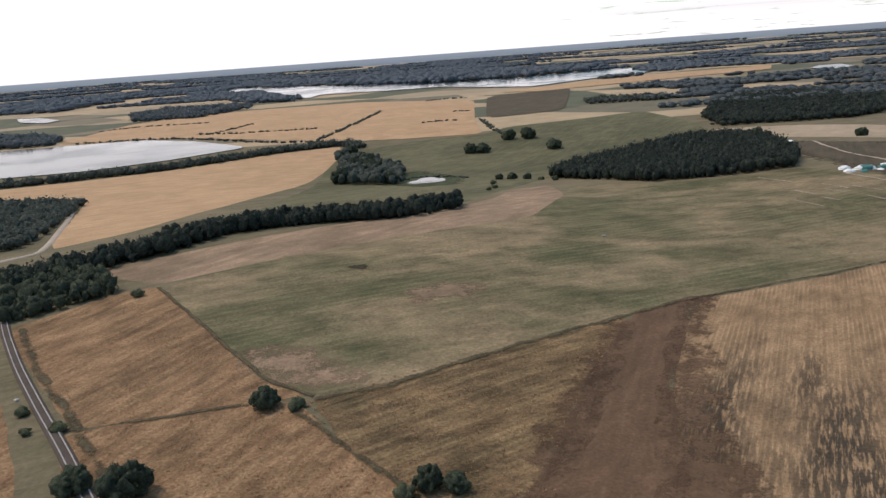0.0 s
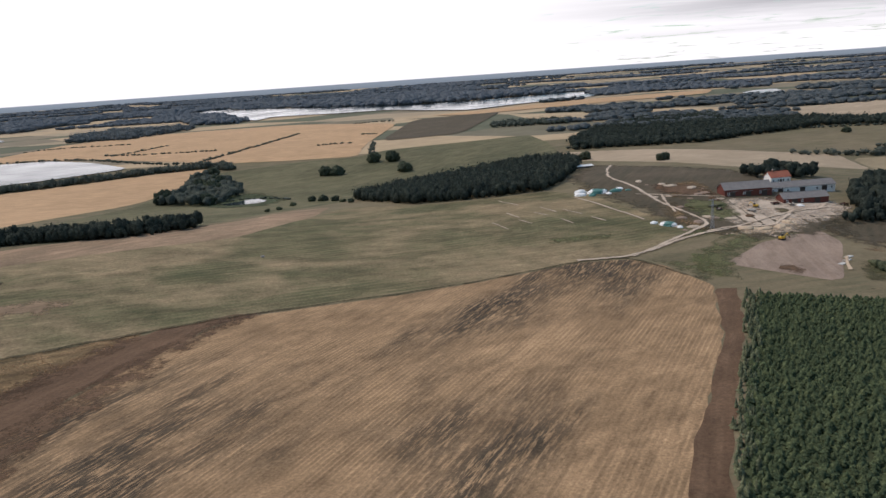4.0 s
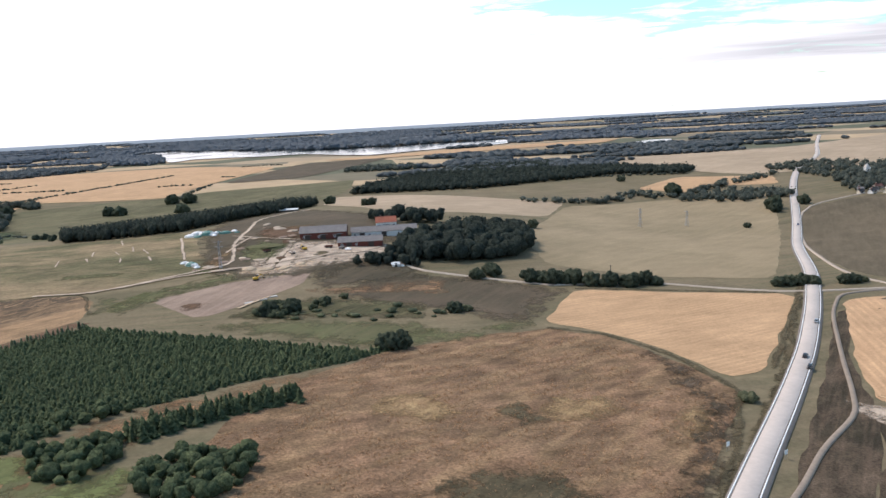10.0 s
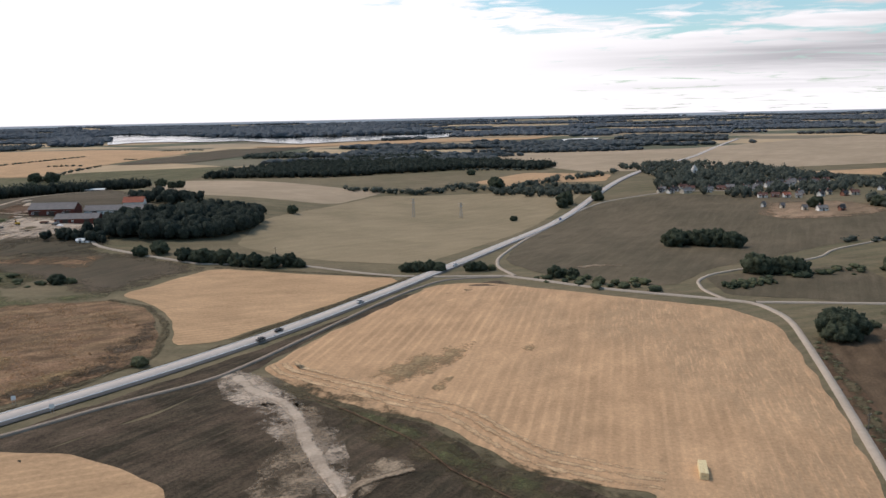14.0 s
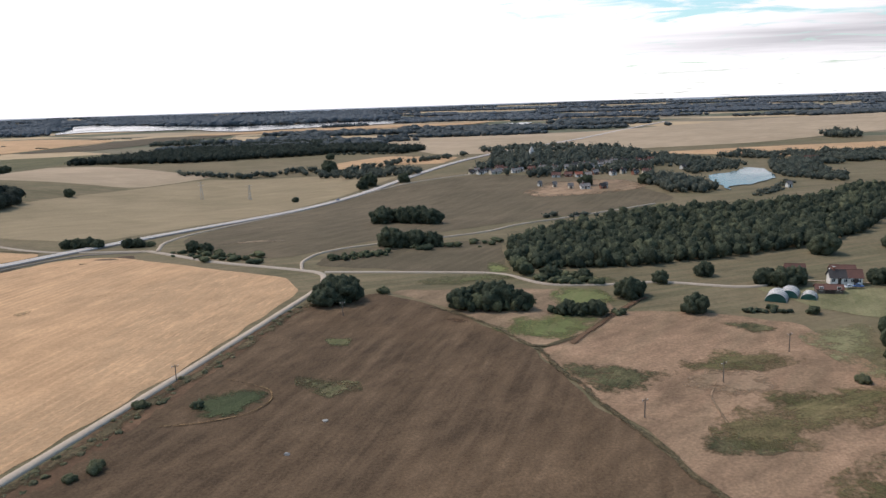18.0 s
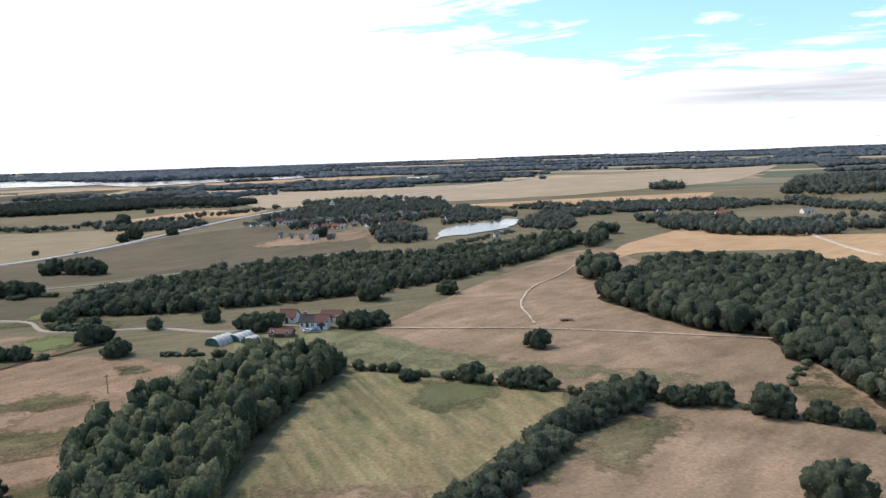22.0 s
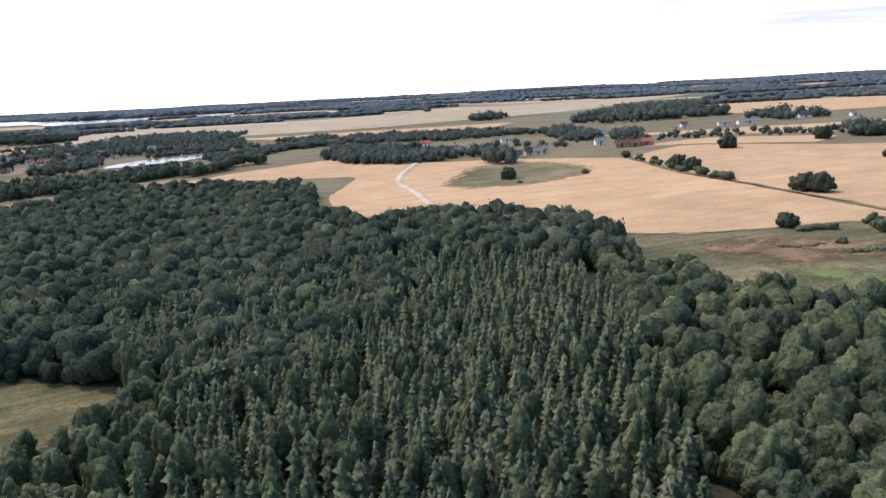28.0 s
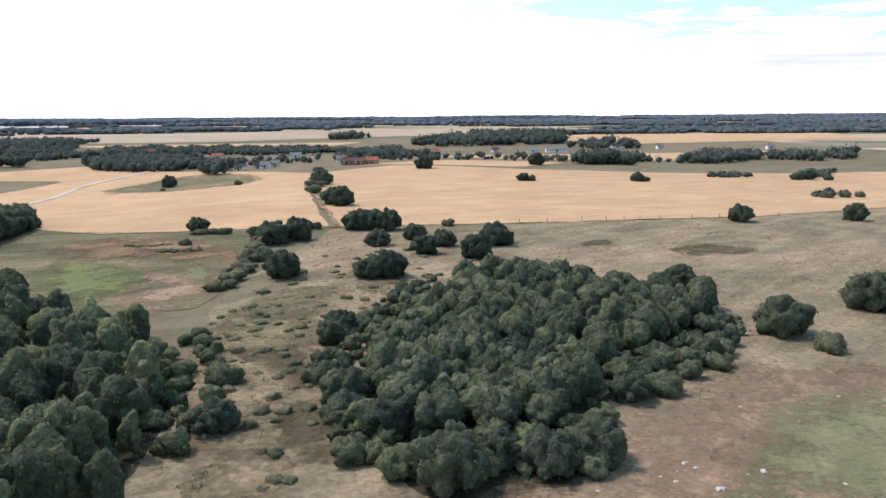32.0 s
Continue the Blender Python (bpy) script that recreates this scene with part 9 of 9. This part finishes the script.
def stones():
    rng = random.Random(8)
    kinds = []
    for k in range(4):
        bm = bmesh.new()
        bmesh.ops.create_icosphere(bm, subdivisions=2, radius=1.0)
        for vert in bm.verts:
            vert.co *= 1 + 0.6 * noise.noise(vert.co * 1.9 + Vector((k * 5, 0, 0)))
            vert.co.z *= 0.55
        kinds.append(bm)
    meshes = []
    for k, bm in enumerate(kinds):
        me = bpy.data.meshes.new("stone")
        bm.to_mesh(me)
        bm.free()
        me.materials.append(MAT["stone" if k < 3 else "greystone"])
        meshes.append(me)
    spots = [(1091.2, -2.3, 0.5), (1091.9, -3.1, 0.45), (1089.7, -5.3, 0.4), (1092.6, -6.7, 0.75), (1097, -3.9, 0.6), (1095.6, -4.3, 0.4), (1088.7, -4.5, 0.35), (1090.3, -3.6, 0.3), (1091.5, -2.0, 0.25), (1100.3, 9.7, 0.35), (1111, 12.1, 0.4), (1083.4, -6.7, 0.3), (1099.3, -2, 0.3), (1102.3, -6, 0.4), (1098.3, 3, 0.25), (1104.3, 6, 0.3), (1094.3, 0.5, 0.25), (1087.3, -2.5, 0.25)]
    for x, y, r in spots:
        ob = new("stone", meshes[rng.randrange(3)])
        ob.matrix_world = Matrix.Translation(at(x, y, r * 0.1 + 0.1)) @ pose(0, 0, 0, rng.uniform(-15, 15), rng.uniform(-15, 15), rng.uniform(0, 360)) @ Matrix.Diagonal((r * 0.55, r * rng.uniform(0.3, 0.55), r * 0.5, 1))
        tagged(ob, "pale stone lying on bare rubbly ground", "stone", "stones on bare ground")
    for x, y, r in [(53.3, 260.4, 0.8), (-101.7, 154.1, 0.7), (556.1, 74.6, 0.5), (559.9, 86.7, 0.5), (778.0, 46.5, 0.4), (780.9, 53.3, 0.5), (782, 53.8, 0.4), (783, 53.4, 0.45), (817.3, 51.6, 0.5), (816, 52.5, 0.35)]:
        ob = new("stone", meshes[rng.randrange(4)])
        ob.matrix_world = Matrix.Translation(at(x, y, r * 0.2 + 0.05)) @ pose(0, 0, 0, 0, 0, rng.uniform(0, 360)) @ Matrix.Diagonal((r, r * 0.8, r, 1))
        tagged(ob, "pale field stone on dry ground", "stone", "field stones")


def loose_things():
    car(404.6, 159.4, 59, "carblack", "black car on the pale main road")
    car(402.0, 151.2, 239, "carblack", "dark car on the pale main road")
    car(421.6, 190.0, 61, "carsilver", "silver car on the main road")
    car(449.6, 249.0, 65, "carwhite", "white car on the main road")
    car(508.8, 398.0, 247, "carblue", "pale blue car on the far road")
    car(686.9, 163.0, 20, "carwhite", "white car parked by a farmhouse", 0.4)
    car(689.4, 163.0, -10, "carblue", "blue car parked by a farmhouse", 0.4)
    digger(252, 302, 140)
    digger(243, 255, 20)
    bale_stack()
    stones()
    ob = thing("harvest_trailer", 759.0, 165.0, 10, "flat pale trailer standing on the field", "trailer", size=0.7)
    part("bed", boxes((-2.6, 2.6, -1.1, 1.1, 0.7, 0.95), bevel=0.03), MAT["wood"], ob)
    part("drawbar", rods(((2.6, 0, 0.7), (4.0, 0, 0.5), 0.08)), MAT["zinc"], ob)
    for wx in (-1.4, 0.2):
        for s in (-1, 1):
            part("wheel", rods(((wx, s * 0.9, 0.4), (wx, s * 1.15, 0.4), 0.4), n=12), MAT["rubber"], ob)


loose_things()


# ---- field edges, hedgerows far off, rough grass ----
def edges():
    def rough(name, label, pts, width, lift=0.36, mat="ditch"):
        ribbon(name, label, mat, pts, width * 0.8, lift - 0.18, 1.4, category="verge", soft=True, dense=0.4)
    rough("verge_meadow", "dark grassy ditch between meadow and heath", [(-32, 143), (-15, 148), (10, 163), (37, 177), (62, 190)], 3.0)
    rough("verge_straw", "dark grassy ditch across dry pasture", [(-82, 137), (-60, 140.5), (-46, 142.5)], 2.0)
    rough("verge_fence", "overgrown fence line across dry pasture", [(-36, 140), (-24, 125), (-13, 112), (-4, 95)], 2.2)
    rough("verge_rail_east", "overgrown strip beside the railway", [(-20, 50), (-46, 91), (-64, 116), (-89.5, 150), (-108, 174), (-128, 203)], 3.2)
    rough("verge_stubble", "grass edge of the stubble field", [(62, 190), (120, 212), (167, 238), (186, 240), (200, 212)], 2.0)
    rough("verge_hill", "brown ditch at the foot of a hill", [(345, 192), (362, 184), (376, 157), (381, 137), (366, 100), (350, 70)], 3.0)
    rough("verge_road_west", "dark grass verge of the main road", [(347, 62), (380, 122), (400, 158), (425, 210), (441, 244)], 3.6)
    rough("verge_soil", "weedy edge between ploughed land and pasture", [(600, 122), (607, 98), (617, 70), (626, 40)], 2.0)
    rough("ditch_grain_top", "dark ditch along a grain field", [(361, 242.5), (395, 237), (427, 230.5)], 2.4)
    rough("ditch_grain_road", "dark ditch between grain and the main road", [(431, 222), (412, 186.5), (394, 152.5)], 2.6)
    rough("verge_lane_field", "weedy verge beside a field lane", [(542, 158), (538, 141), (531, 113), (523, 82), (514, 50)], 4.2)
    rough("verge_tan", "dark ditch with bushes below a pasture", [(576, 154), (590, 140), (600, 121), (612, 131), (622, 147), (632, 160)], 2.2)
    rough("verge_grain", "grassy edge of golden grain", [(973.1, 116), (1006.1, 113.5), (1043.1, 119), (1081.1, 124), (1111.1, 131), (1156.1, 143)], 1.6)
    rough("verge_hollow", "dry grass bank between fields", [(706, 126), (724, 117), (745, 108), (760, 101)], 2.0)
    rough("gold_path", "worn strip between two grain fields", [(1045.1, 120), (1036.1, 150), (1026.1, 190), (1016.1, 225), (1012.1, 284)], 2.2, 0.6, "tan")
    hedges = [[(-280.5, 869.5), (-262.8, 926.0), (-254.1, 975.9)], [(-129.7, 731.8), (-120.0, 781.7), (-112.2, 843.5), (-101.9, 930.8), (-90, 1040)], [(-477.3, 1033.0), (-434.4, 1063.9), (-336.3, 1050.3)], [(-431.3, 868), (-375.7, 869), (-313.5, 854), (-245.3, 799), (-174.6, 737), (-127.5, 722)], [(-25, 832), (-6, 837), (9, 835)], [(9, 949), (26, 942)], [(36, 830), (40, 760), (54, 663)], [(-290, 880), (-240, 860), (-150, 850)], [(-30, 1180), (0, 1205), (30, 1190)], [(225, 640), (300, 625), (420, 690), (520, 665)], [(620, 300), (660, 295), (700, 300)]]
    for k, h in enumerate(hedges):
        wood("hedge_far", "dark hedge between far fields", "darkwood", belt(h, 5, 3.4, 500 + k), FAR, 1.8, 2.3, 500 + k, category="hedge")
    wood("scrub_meadow", "scattered scrub on a brown slope", "oak", scatter([(255, 205), (300, 225), (325, 215), (318, 205), (290, 196)], 7.0, 520), MID, 0.8, 1.6, 520, 0.5, "scrub")
    wood("scrub_roadside", "low dark scrub by the junction", "oak", scatter([(470, 225), (490, 236), (520, 218), (512, 204), (490, 212)], 5.5, 521), MID, 0.9, 1.7, 521, 0.5, "scrub")
    wood("weeds_lane", "tall weeds and brambles beside a field lane", "bramble", belt([(541, 156), (536.5, 141), (530.5, 113), (523.5, 84), (516, 52)], 5.0, 1.5, 523), HALF, 0.3, 0.5, 523, 0.7, "scrub")
    wood("scrub_sand", "dark scrub round a bare patch", "oak", scatter([(576, 236), (612, 250), (600, 232), (560, 226)], 6.0, 522), MID, 1.0, 1.6, 522, 0.5, "scrub")


edges()


def tufts():
    """Tussocks that break up the nearest rough ground."""
    rng = np.random.default_rng(12)
    kinds = []
    for k in range(4):
        n = 7
        a = rng.uniform(0, 6.28, n)
        root = rng.normal(scale=0.25, size=(n, 2))
        tip = root + np.c_[np.cos(a), np.sin(a)] * rng.uniform(0.3, 0.8, (n, 1))
        side = np.c_[-np.sin(a), np.cos(a)] * 0.22
        v = np.concatenate([np.c_[root - side, np.zeros(n)], np.c_[root + side, np.zeros(n)], np.c_[tip, rng.uniform(0.6, 1.1, n)]])
        kinds.append((v, np.c_[np.arange(n), np.arange(n) + n, np.arange(n) + 2 * n]))
    zones = [
        ("tussocks_heath", "straw tussocks on rough heath", "tuft", [(-35, 143), (42, 178), (17, 125), (5, 60), (-24, 112)], 1.5, 0.34),
        ("tussocks_pasture", "straw tussocks in dry pasture", "tuft", [(-82, 136), (-37, 141), (-13, 112), (5, 60), (-45, 60), (-64, 112)], 1.6, 0.30),
        ("tussocks_west", "straw tussocks in a dry field", "tuft", [(-134, 203), (-98, 222), (-45, 150), (-82, 139), (-106, 166)], 2.0, 0.30),
        ("tussocks_hill", "straw tussocks on a brown hill", "tuft", [(272, 50), (277, 115), (300, 166), (345, 190), (374, 155), (376, 127), (351, 76), (330, 40)], 1.15, 0.34),
        ("tussocks_common", "straw tussocks on the common", "tuft", [(1042.1, 118), (1156.1, 140), (1176.1, 40), (1106.1, 32), (1066.1, 34), (1054.1, 10), (1052.1, -20), (1042.1, -20), (1040.1, 40)], 1.2, 0.30),
        ("tussocks_green", "green tussocks among shrubs on the common", "greentuft", [(1040, 60), (1078, 62), (1066, 36), (1058, 12), (1050, -20), (1044, -20), (1042, 36)], 1.1, 0.36),
        ("tussocks_corner", "green tussocks at the copse", "greentuft", [(1068.1, -30), (1071.1, -7), (1086.1, 6), (1104.1, 24), (1122.1, 22), (1106.1, -5), (1081.1, -12)], 0.9, 0.30),
        ("tussocks_meadow", "green tussocks in a meadow", "greentuft", [(973.1, 113), (1029.1, 117), (1035.1, 49), (1022.1, 44), (1006.1, 56), (991.1, 80)], 1.3, 0.26),
        ("tussocks_wood", "green tussocks in the meadow below the wood", "greentuft", [(818, 66), (830, 67), (865.7, 42), (903.3, 22), (888.4, 0), (834, -20), (828, 50)], 1.1, 0.26),
        ("tussocks_hay", "green tussocks in a hay meadow", "greentuft", [(706, 124), (747, 105), (723, 66), (716, 32), (690, 32), (694, 90)], 1.6, 0.24),
    ]
    for k, (name, label, mat, outline, gap, size) in enumerate(zones):
        px, py = scatter(outline, gap, 600 + k, 0.8)
        keep = np.array([noise.noise((x / 9, y / 9, k)) > -0.12 for x, y in zip(px, py)])
        ob = wood(name, label, mat, (px[keep], py[keep]), kinds, size * 0.8, size * 1.25, 600 + k, 0.5, "grass")
        ob.location.z = 0.28


tufts()
